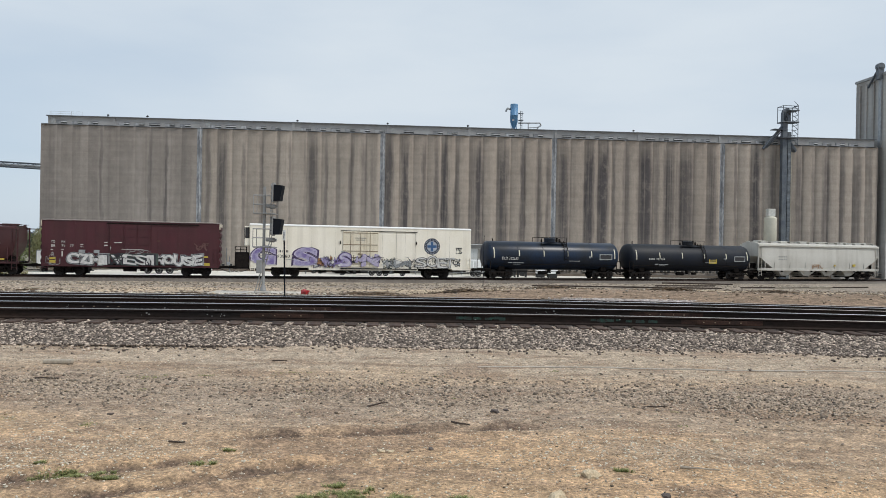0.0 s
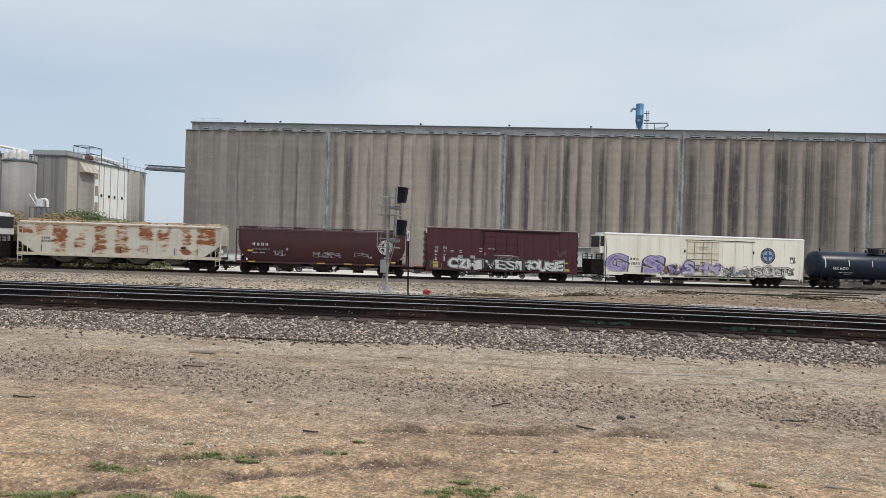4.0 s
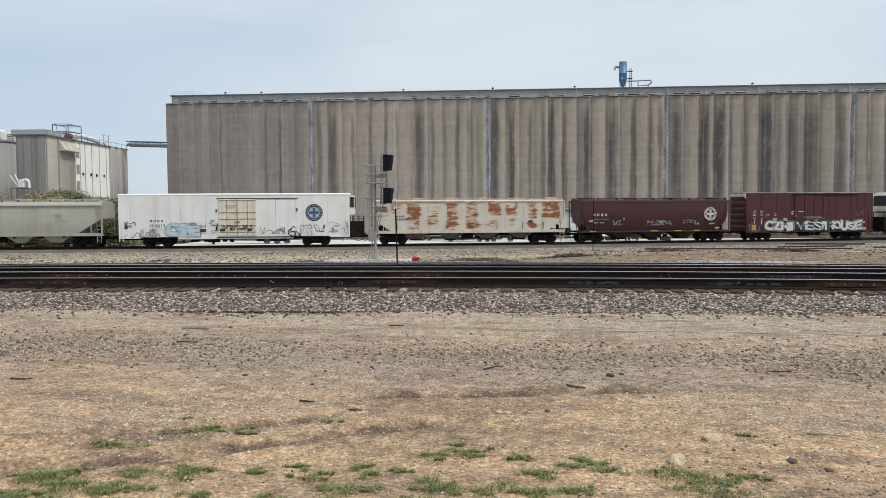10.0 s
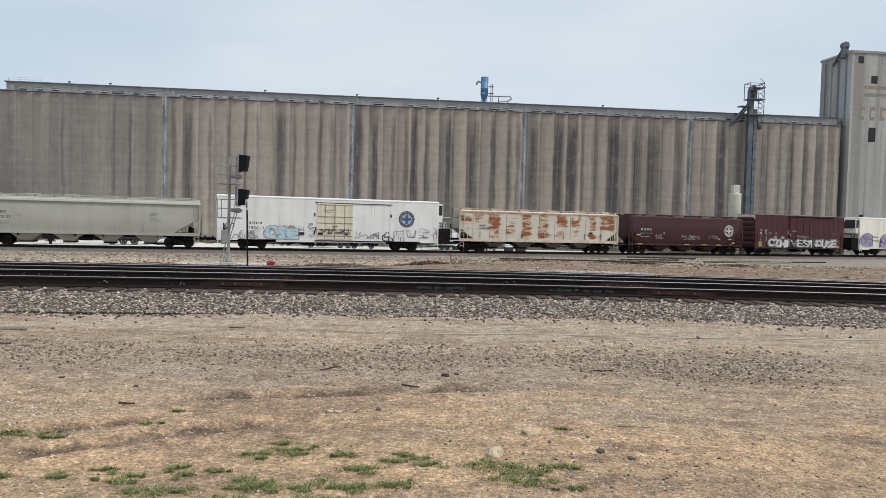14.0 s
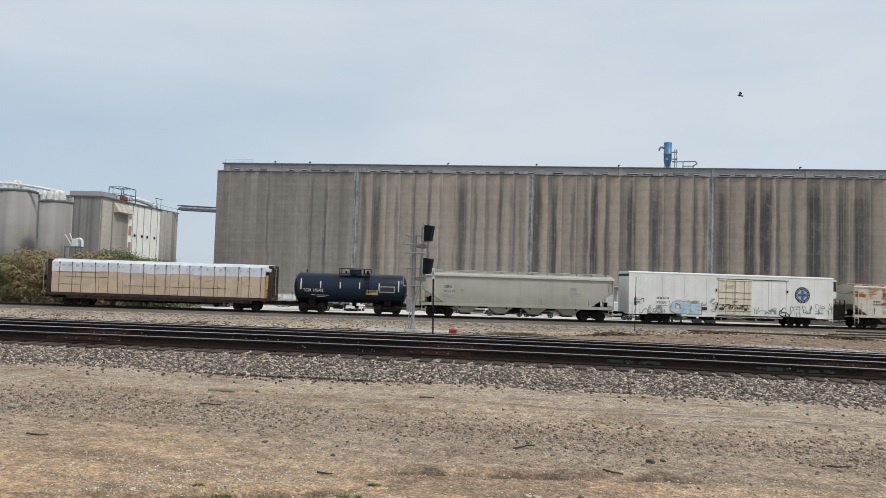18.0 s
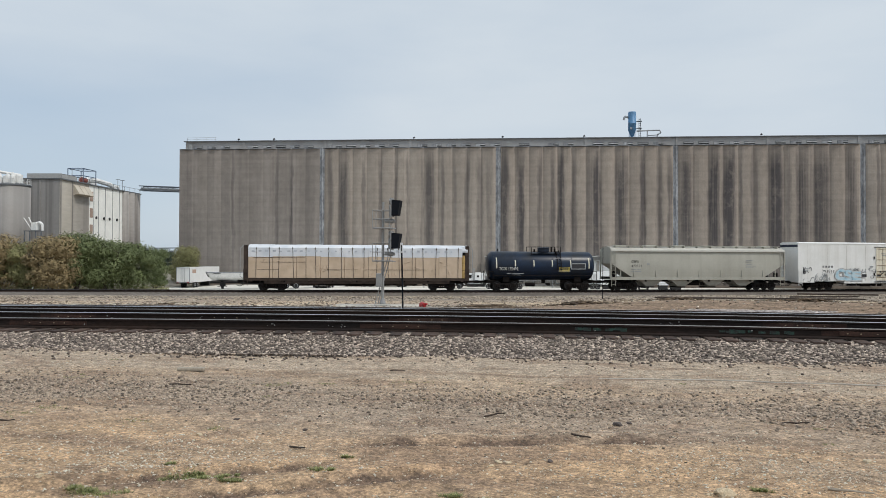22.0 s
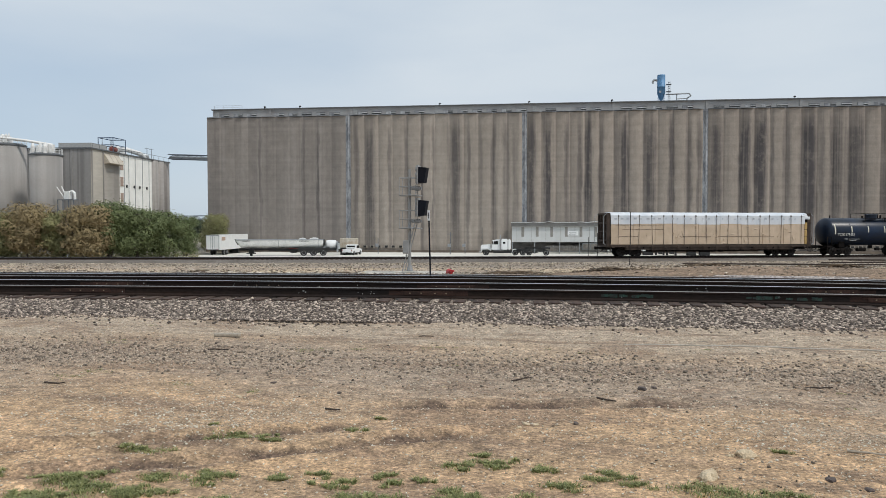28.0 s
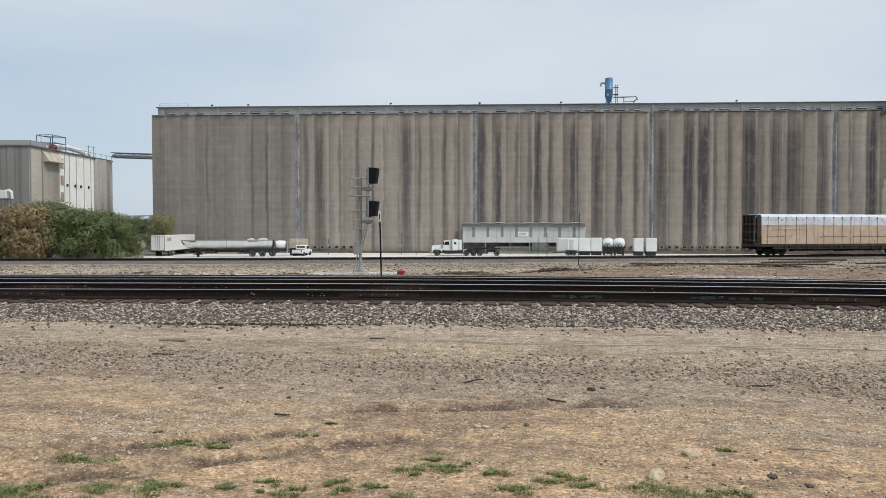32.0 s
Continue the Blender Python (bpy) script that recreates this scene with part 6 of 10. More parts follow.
    for yy in (-1.4, 1.4):
        for x in (0.3, 0.85, 1.38):
            box(bm, x - 0.03, x + 0.03, yy - 0.03, yy + 0.03, 0.85, 2.95, 0, m)
        for z in (2.3, 2.62, 2.92):
            box(bm, 0.3, 1.4, yy - 0.025, yy + 0.025, z - 0.025, z + 0.025, 0, m)
    for z in (2.4, 2.92):
        box(bm, 1.36, 1.41, -1.4, 1.4, z - 0.025, z + 0.025, 0, m)
    part("platform", bm, IRON, c)
    for sx in (-1, 1):
        bogie(c, sx * 7.85)
        ladder(c, sx * (h - 0.28), -y - 0.01, 0.5, 2.2, 0.4, paint)
    couplers(c, i)
    underframe(c, h, z0, 0.3, -2.0)
    for x in (-4.5, -3.2, 2.0, 3.3, 4.2):
        part("equipment_box", boxes((x, x + 0.7, -1.2, -0.5, 0.45, 0.75, 0.04)), IRON, c)
    emblem(c, off + 7.55, -y - 0.005, 3.3, 0.86, NAVY, mat("emblem_pale", (0.42, 0.46, 0.52), 0.6), BLUE)
    bars("stencil_block", [(off - 8.5 + 0.36 * k, off - 8.5 + 0.36 * k + 0.27, 2.42, 2.7) for k in range(4)], -y - 0.006, LETTER_K, c)
    words("car_number", tags["number"], 0.32, off - 8.55, -y - 0.006, 1.92, LETTER_K, c, 1.5)
    bars("stencil", [(-8.1, -7.1, 1.75, 1.8), (-6.9, -6.6, 1.75, 1.8), (-10.6, -9.9, 2.3, 2.37), (-10.6, -10.1, 2.1, 2.17), (-2.4, -2.0, 2.5, 2.66), (9.8, 10.3, 1.9, 1.98), (9.6, 10.2, 1.45, 1.52), (-1.0, 0.1, 4.0, 4.06), (-0.9, 0.0, 3.8, 3.86)], -y - 0.09, SPRAY_G, c)
    bars("plate", [(-3.4, -2.85, 1.45, 1.75), (-1.5, -1.0, 1.5, 1.7), (1.2, 1.6, 1.5, 1.7)], -y - 0.09, LETTER_K, c)
    for i, (text, a, b, zlo, zhi, fill, edge, halo, fat) in enumerate(tags["letters"]):
        bubble(c, text, a, b, zlo, zhi, -y - (0.15 if b > d0 and a < d1 else 0.05), fill, edge, halo, fat, seed + i, "fat sprayed graffiti letters")
    for i, (a, b, zlo, zhi, fill, edge, n, w) in enumerate(tags["spray"]):
        a, b = a + off, b + off
        yy = -y - 0.02 - (0.11 if b > d0 - 0.1 and a < d1 else 0.0)
        top = zlo + (zhi - zlo) * 0.85
        if edge is not None:
            piece(c, a, b, zlo, top, yy, (fill, fill, SPRAY_W), edge, seed + i, int((b - a) * 4) + 4)
            scrawl(c, a - 0.1, b + 0.1, zlo, top, yy - 0.05, SPRAY_K, seed * 3 + i, int((b - a) * 1.6) + 2, 0.03)
        else:
            scrawl(c, a, b, zlo, top, yy, fill, seed * 3 + i, int((b - a) * 3.2) + 2, 0.025 + w * 0.25)


def loft(bm, levels):
    """A body of rectangular slices: (z, x0, x1, half width), bottom first."""
    rings = [[bm.verts.new(c) for c in ((x0, -w, z), (x1, -w, z), (x1, w, z), (x0, w, z))] for z, x0, x1, w in levels]
    for a, b in zip(rings, rings[1:]):
        for i in range(4):
            j = (i + 1) % 4
            bm.faces.new((a[i], a[j], b[j], b[i]))
    bm.faces.new(rings[0][::-1])
    bm.faces.new(rings[-1])
    return bm


def bays(c, xs, half, top, low, material):
    for x in xs:
        bm = loft(bmesh.new(), [(low, x - 0.45, x + 0.45, 0.8), (low + 0.1, x - 0.5, x + 0.5, 1.0), (top, x - half, x + half, 1.3)])
        g = part("hopper_bay", bm, material, c)
        part("outlet_gate", boxes((x - 0.55, x + 0.55, -0.75, 0.75, low - 0.12, low, 0.02)), IRON, g)


def roof_walk(c, h, z, material, n, hatch=True):
    """Running boards, hatches and the rail that holds them."""
    bm = bmesh.new()
    for s in (-1, 1):
        box(bm, -h, h, s * 1.0 - 0.2, s * 1.0 + 0.2, z + 0.2, z + 0.24)
        for i in range(n):
            x = -h + 0.3 + i * (2 * h - 0.6) / (n - 1)
            box(bm, x - 0.05, x + 0.05, s * 1.0 - 0.25, s * 1.0 + 0.25, z - 0.02, z + 0.2)
    part("running_board", bm, material, c)
    if hatch:
        for i in range(n // 2):
            x = -h + 1.2 + i * (2 * h - 2.4) / max(1, n // 2 - 1)
            part("hatch", boxes((x - 0.6, x + 0.6, -0.45, 0.45, z + 0.02, z + 0.3, 0.04)), material, c)


def end_frame(c, h, y, zs, ztop, cut, material):
    """Corner posts, slope-sheet struts and ladders at the open ends of a hopper."""
    for s in (-1, 1):
        for yy in (-y + 0.05, y - 0.05):
            part("corner_post", boxes((min(s * h, s * (h - 0.1)), max(s * h, s * (h - 0.1)), yy - 0.05, yy + 0.05, zs, ztop)), material, c)
            part("slope_strut", boxes((min(s * (h - cut * 0.55), s * (h - cut * 0.55 - 0.07)), max(s * (h - cut * 0.55), s * (h - cut * 0.55 - 0.07)), yy - 0.04, yy + 0.04, zs, zs + (ztop - zs) * 0.45)), material, c)
        ladder(c, s * (h - 0.32), -y, 0.45, ztop - 0.15, 0.42, material)
        bm = boxes((min(s * (h - 1.6), s * h), max(s * (h - 1.6), s * h), -1.3, 1.3, zs - 0.08, zs - 0.02))
        part("end_platform", bm, IRON, c)
        part("brake_cylinder", tube(bmesh.new(), (s * (h - 0.7), -0.9, zs), (s * (h - 0.7), -0.9, zs + 0.5), 0.22, 10), IRON, c)
        part("brake_valve", boxes((min(s * (h - 1.3), s * (h - 0.9)), max(s * (h - 1.3), s * (h - 0.9)), 0.2, 0.8, zs, zs + 0.6, 0.04)), IRON, c)


def rusty_hopper():
    c = car("covered_hopper", 4, "rust-patched off-white covered hopper car with side posts")
    h, y = 9.97, 1.5
    cut = 1.75
    body = loft(bmesh.new(), [(1.35, -h + cut, h - cut, y - 0.05), (2.55, -h + 0.1, h - 0.1, y - 0.05), (4.38, -h + 0.1, h - 0.1, y - 0.05), (4.5, -h + 0.1, h - 0.1, y - 0.25), (4.56, -h + 0.1, h - 0.1, 0.3)])
    part("body", body, RUSTY, c)
    part("side_sill", boxes((-h, h, -y - 0.02, -y + 0.2, 1.12, 1.42, 0.0), (-h, h, y - 0.2, y + 0.02, 1.12, 1.42, 0.0)), OLD_CREAM, c)
    part("top_chord", boxes((-h, h, -y - 0.02, -y + 0.12, 4.28, 4.4), (-h, h, y - 0.12, y + 0.02, 4.28, 4.4)), RUSTY_CHORD, c)
    for i in range(9):
        x = -8.3 + i * 2.0
        lo = 1.42 if abs(x) < h - cut else 1.42 + 1.2 * (abs(x) - (h - cut)) / (cut - 0.1)
        for s in (-1, 1):
            bm = boxes((x - 0.07, x + 0.07, min(s * (y - 0.05), s * y), max(s * (y - 0.05), s * y), lo, 4.3))
            part("side_post", bm, RUSTY, c)
    roof_walk(c, h, 4.45, RUSTY_CHORD, 12)
    end_frame(c, h, y, 1.4, 4.4, cut, OLD_CREAM)
    bays(c, (-5.6, -1.95, 1.7, 5.35), 1.75, 1.3, 0.5, mat("hopper_underside", (0.14, 0.125, 0.11), 0.8, 0, 0.2, 2))
    for s in (-1, 1):
        bogie(c, s * 7.9)
    couplers(c, 4)
    underframe(c, h, 1.1, 0.25)
    bars("stencil", [(-7.6 + 0.22 * k, -7.44 + 0.22 * k, 2.75, 2.98) for k in range(4)] + [(-7.6 + 0.22 * k, -7.44 + 0.22 * k, 2.44, 2.67) for k in range(5)], -y - 0.0, LETTER_K, c)
    bars("reflector", [(x, x + 0.06, 1.5, 2.2) for x in (-7.6, -2.6, 0.1, 2.7, 5.4, 7.6)], -y - 0.06, LETTER_K, c)
    bars("plate", [(6.0, 6.5, 2.15, 2.35)], -y - 0.05, LETTER_K, c)


def brown_hopper():
    c = car("covered_hopper", 5, "dark brown curved-side covered hopper car with a round white emblem")
    h, y = 8.57, 1.55
    lv = []
    for k in range(13):
        f = k / 12
        z = 1.15 + f * 3.2
        bulge = y * (0.70 + 0.30 * math.sin(math.pi / 2 * min(1, f * 1.25 + 0.1)) ** 1.0)
        arc = 1 - math.sqrt(max(0, 1 - max(0, 1 - f / 0.62) ** 2))
        cut = 1.75 * arc + 0.25
        lv.append((z, -h + cut, h - cut, bulge))
    lv += [(4.46, -h + 0.2, h - 0.2, y * 0.84), (4.55, -h + 0.2, h - 0.2, 0.3)]
    part("body", loft(bmesh.new(), lv), BROWN, c)
    part("side_sill", boxes((-h, h, -y + 0.1, -y + 0.35, 1.02, 1.2), (-h, h, y - 0.35, y - 0.1, 1.02, 1.2)), BROWN, c)
    part("top_chord", boxes((-h, h, -y - 0.03, -y + 0.12, 4.18, 4.36), (-h, h, y - 0.12, y + 0.03, 4.18, 4.36)), BROWN, c)
    roof_walk(c, h, 4.42, BROWN, 9)
    end_frame(c, h, y, 1.2, 4.25, 1.6, BROWN)
    bays(c, (-3.6, 0.0, 3.6), 1.7, 1.15, 0.38, mat("bay_brown", (0.04, 0.022, 0.02), 0.8, 0, 0.2, 2))
    for s in (-1, 1):
        bogie(c, s * 6.9)
    couplers(c, 5)
    underframe(c, h, 1.0, 0.2)
    yy = -y - 0.01
    emblem(c, 6.32, yy, 2.92, 0.72, LETTER_W, BROWN, LETTER_W)
    bars("stencil_block", [(-6.9 + 0.42 * k, -6.6 + 0.42 * k, 2.72, 3.05) for k in range(4)], yy, LETTER_W, c)
    bars("stencil", [(-6.9 + 0.3 * k, -6.7 + 0.3 * k, 2.3, 2.5) for k in range(6)] + [(-6.9, -6.4, 2.0, 2.1), (-6.2, -5.7, 2.0, 2.1), (4.6, 5.1, 1.75, 2.0), (6.2, 6.8, 1.8, 1.95), (-3.6, -3.35, 2.3, 2.6)], yy + 0.02, SPRAY_G, c)
    scrawl(c, -0.9, 2.0, 1.75, 2.25, yy, SPRAY_G, 31, 12, 0.035)
    scrawl(c, 3.2, 4.6, 1.9, 2.3, yy, SPRAY_G, 33, 5)
    scrawl(c, -5.2, -3.6, 1.8, 2.3, yy, SPRAY_G, 35, 5)
    bars("reflector", [(-7.4, -6.9, 2.15, 2.32), (6.9, 7.4, 1.35, 1.5), (-7.3, -6.6, 1.1, 1.2), (-0.5, 0.3, 1.1, 1.2), (2.2, 3.0, 1.1, 1.2), (4.4, 5.2, 1.1, 1.2)], -y + 0.02, YELLOW, c)


def smooth_hopper(i, paint, label, marks, seed):
    """A long welded hopper with curved sides and an upper flange painted bright for its highlight."""
    c = car("covered_hopper", i, label)
    h, y = (BODIES[i][1] - BODIES[i][0]) / 2, 1.55
    lv = []
    for k in range(11):
        f = k / 10
        z = 1.35 + f * 2.95
        cut = 0.08 + 2.4 * max(0, 1 - f / 0.5)
        lv.append((z, -h + cut, h - cut, y * (0.9 + 0.1 * math.sin(math.pi * min(1, f * 0.8 + 0.2)))))
    lv += [(4.5, -h + 0.08, h - 0.08, y * 0.82), (4.62, -h + 0.08, h - 0.08, 0.3)]
    part("body", loft(bmesh.new(), lv), paint, c)
    part("side_sill", boxes((-h, h, -y - 0.02, -y + 0.16, 1.12, 1.42, 0.0), (-h, h, y - 0.16, y + 0.02, 1.12, 1.42, 0.0)), paint, c)
    # the highlight along the flange is put into its paler colour
    part("top_flange", boxes((-h, h, -y - 0.06, -y + 0.1, 4.1, 4.36, 0.04), (-h, h, y - 0.1, y + 0.06, 4.1, 4.36, 0.04)), mat("flange_highlight", (0.6, 0.59, 0.54), 0.5, 0, 0.06), c, "upper flange, its highlight put into a paler colour")
    roof_walk(c, h - 0.4, 4.5, paint, 13)
    end_frame(c, h, y, 1.4, 4.35, 2.0, paint)
    bays(c, (-5.3, -1.75, 1.75, 5.3), 1.7, 1.4, 0.4, paint)
    for k in range(7):
        x = -h + 2.6 + k * (2 * h - 5.2) / 6
        part("gusset", boxes((x - 0.04, x + 0.04, -y - 0.03, -y + 0.1, 1.42, 2.15)), paint, c)
    for s in (-1, 1):
        bogie(c, s * (h - 2.0))
    couplers(c, i)
    underframe(c, h, 1.1, 0.2)
    yy = -y - 0.005
    if marks:
        words("reporting_mark", marks[0], 0.27, -h + 2.3, yy, 2.92, LETTER_K, c, 0.85)
        words("car_number", marks[1], 0.27, -h + 2.3, yy, 2.46, LETTER_K, c, 1.13)
        bars("stencil", [(-h + 2.3, -h + 2.8, 2.16, 2.24), (-h + 2.95, -h + 3.4, 2.16, 2.24), (-h + 2.3, -h + 3.4, 1.97, 2.03), (-h + 4.05, -h + 4.4, 2.65, 2.9), (h - 4.6, h - 3.8, 3.2, 3.25), (h - 4.6, h - 4.0, 3.02, 3.07), (h - 4.6, h - 3.9, 2.75, 2.8), (h - 4.6, h - 3.4, 2.58, 2.63), (h - 4.6, h - 3.7, 2.42, 2.46)], yy, SPRAY_G, c)
    else:
        bars("stencil", [(-h + 3.2 + 0.28 * k, -h + 3.4 + 0.28 * k, 2.75, 2.95) for k in range(5)] + [(-h + 3.2 + 0.28 * k, -h + 3.4 + 0.28 * k, 2.4, 2.6) for k in range(5)], yy, SPRAY_G, c)
        scrawl(c, -h + 8.6, -h + 10.6, 1.4, 1.9, yy - 0.02, SPRAY_O, seed, 7, 0.04)
        bars("plate", [(2.2, 2.5, 1.7, 1.9), (5.4, 5.9, 1.7, 2.0)], -y - 0.03, YELLOW, c)


def tank_car(i, label, radius, marks, dome_at, shallow, seed):
    paint = TANK_MATTE if seed == 3 else TANK_BLACK
    c = car("tank_car", i, label)
    h = (BODIES[i][1] - BODIES[i][0]) / 2 - 0.07
    zc = 4.05 - radius
    bm = bmesh.new()
    he = h - 0.55
    prof = [(0.05, -he - 0.62)]
    for k in range(1, 8):
        a = k / 7 * math.pi / 2
        prof.append((radius * math.sin(a), -he - 0.62 * math.cos(a)))
    prof += [(r, -x) for r, x in prof[::-1]]
    lathe(bm, prof, 40, "X", Matrix.Translation((0, 0, zc)))
    tank = part("tank", bm, paint, c, "matte black tank" if seed == 3 else "glossy blue-black tank", True)
    for k in range(6):
        x = -he + k * 2 * he / 5
        part("weld_seam", lathe(bmesh.new(), [(radius + 0.006, x - 0.02), (radius + 0.012, x), (radius + 0.006, x + 0.02)], 40, "X", Matrix.Translation((0, 0, zc))), paint, tank)
    bm = bmesh.new()
    lathe(bm, [(0.62, 3.95), (0.62, 4.38), (0.66, 4.4), (0.66, 4.46), (0.55, 4.5), (0.1, 4.53)], 20, "Z", Matrix.Translation((dome_at, 0, 0)))
    part("dome", bm, paint, c)
    bm = bmesh.new()
    w = 1.55
    box(bm, dome_at - w, dome_at + w, -1.2, -0.7, 4.0, 4.04)
    box(bm, dome_at - w, dome_at + w, 0.7, 1.2, 4.0, 4.04)
    for x in (dome_at - w, dome_at + w):
        for yy in (-1.15, 1.15):
            box(bm, x - 0.025, x + 0.025, yy - 0.025, yy + 0.025, 3.7, 4.55)
    for yy in (-1.15, 1.15):
        box(bm, dome_at - w, dome_at + w, yy - 0.02, yy + 0.02, 4.52, 4.56)
    for x in (dome_at - w, dome_at + w):
        box(bm, x - 0.02, x + 0.02, -1.15, 1.15, 4.52, 4.56)
    part("platform", bm, IRON, c)
    bm = bmesh.new()
    for k, x in enumerate((dome_at + 0.9, dome_at + 1.25, dome_at - 0.95)):
        tube(bm, (x, 0.1, 4.0), (x, 0.1, 4.5 - 0.1 * k), 0.1, 10)
    tube(bm, (-he + 0.6, 0, 4.0), (-he + 0.6, 0, 4.35), 0.06, 8)
    part("valve", bm, IRON, c)
    bm = bmesh.new()
    for k in range(9):
        a = k / 8 * 1.45
        z = zc + (radius + 0.12) * math.sin(a - 0.2)
        yy = -(radius + 0.12) * math.cos(a - 0.2)
        for dx in (-0.2, 0.2):
            box(bm, dome_at + 1.3 + dx - 0.02, dome_at + 1.3 + dx + 0.02, yy - 0.03, yy + 0.03, z - 0.15, z + 0.15)
        box(bm, dome_at + 1.1, dome_at + 1.5, yy - 0.02, yy + 0.02, z - 0.02, z + 0.02)
    part("ladder", bm, IRON, c)
    for s in (-1, 1):
        bm = bmesh.new()
        x = s * (h - 1.9)
        box(bm, x - 0.35, x + 0.35, -1.0, 1.0, 0.85, zc - radius * 0.7, 0.03)
        box(bm, min(s * (h - 3.4), s * (h + 0.1)), max(s * (h - 3.4), s * (h + 0.1)), -0.35, 0.35, 0.75, 1.05)
        box(bm, min(s * (h - 0.5), s * (h + 0.1)), max(s * (h - 0.5), s * (h + 0.1)), -1.4, 1.4, 0.95, 1.05)
        part("saddle", bm, IRON, c)
        for yy in (-1.38, 1.38):
            bm = bmesh.new()
            for x in (s * (h - 0.45), s * (h + 0.06)):
                box(bm, x - 0.025, x + 0.025, yy - 0.025, yy + 0.025, 0.55, 2.0)
            box(bm, min(s * (h - 0.45), s * (h + 0.06)), max(s * (h - 0.45), s * (h + 0.06)), yy - 0.02, yy + 0.02, 1.96, 2.0)
            for z in (0.6, 0.85):
                box(bm, min(s * (h - 0.45), s * (h + 0.06)), max(s * (h - 0.45), s * (h + 0.06)), yy - 0.03, yy + 0.03, z - 0.02, z + 0.02)
            part("handrail", bm, IRON, c)
        bogie(c, s * (h - 1.9))
    couplers(c, i)
    bm = bmesh.new()
    for yy in (-1.3, 1.3):
        tube(bm, (-h + 0.4, yy, 1.55), (h - 0.4, yy, 1.55), 0.025, 6)
    tube(bm, (-h + 2.5, -0.7, 0.75), (h - 2.5, -0.7, 0.75), 0.03, 6)
    tube(bm, (-1.7, -0.6, 0.62), (-0.7, -0.6, 0.62), 0.2, 12)
    box(bm, 0.5, 0.9, -0.85, -0.5, 0.5, 0.8)
    tube(bm, (dome_at, 0, zc - radius - 0.35), (dome_at, 0, zc - radius + 0.1), 0.22, 12)
    part("brake_gear", bm, IRON, c)
    # reflective bars and stencils follow the curve at mid height
    def on(z):
        d = z - zc
        return -math.sqrt(max(0.01, radius * radius - d * d)) - 0.008
    for j in range(6):
        x = -he + 0.25 + j * (2 * he - 0.5) / 5
        z0, z1 = (zc - 0.25, zc + 0.85) if j in (0, 5) else (zc - 0.05, zc + 0.6)
        bm = bmesh.new()
        cols = [[bm.verts.new((x + dx, on(z0 + (z1 - z0) * k / 4), z0 + (z1 - z0) * k / 4)) for k in range(5)] for dx in (-0.06, 0.06)]
        for k in range(4):
            bm.faces.new((cols[0][k], cols[1][k], cols[1][k + 1], cols[0][k + 1]))
        part("reflector", bm, STRIPE, c)
    if marks["text"]:
        words("reporting_mark", marks["text"], 0.32, -he + marks["at"], on(zc) - 0.03, zc - 0.45, LETTER_W, c, marks["wide"])
    else:
        bars("stencil_block", [(-he + marks["at"] + 0.2 * k, -he + marks["at"] + 0.15 + 0.2 * k, zc - 0.28, zc - 0.02) for k in range(11) if k != 4], on(zc) - 0.01, LETTER_W, c)
    bars("stencil", [(-he + marks["at"] + 0.8, -he + marks["at"] + 1.2, zc - 0.8, zc - 0.72), (-he + marks["at"] + 1.3, -he + marks["at"] + 2.6, zc - 0.8, zc - 0.74), (-he + marks["at"] + 1.4, -he + marks["at"] + 2.2, zc - 0.95, zc - 0.9), (1.6, 2.9, zc - 0.55, zc - 0.48), (4.0 * h / 8, 4.3 * h / 8, zc - 0.2, zc + 0.1)], on(zc) - 0.02, SPRAY_G, c)
    px = he - 2.2
    bars("placard", [(px, px + 1.6, zc - 0.35, zc + 0.3)], on(zc) - 0.015, SPRAY_G, c)
    bars("plate", [(px + 0.1, px + 1.5, zc - 0.25, zc + 0.2)], on(zc) - 0.02, LETTER_K, c)
    if marks["yellow"] is not None:
        x = marks["yellow"]
        bars("notice", [(x, x + 1.1, zc - 0.62, zc - 0.1)], on(zc - 0.3) - 0.02, YELLOW, c, "yellow notice")
        bars("notice_lettering", [(x + 0.1, x + 1.0, zc - 0.4 + 0.12 * k, zc - 0.34 + 0.12 * k) for k in range(3)], on(zc - 0.3) - 0.028, LETTER_K, c)


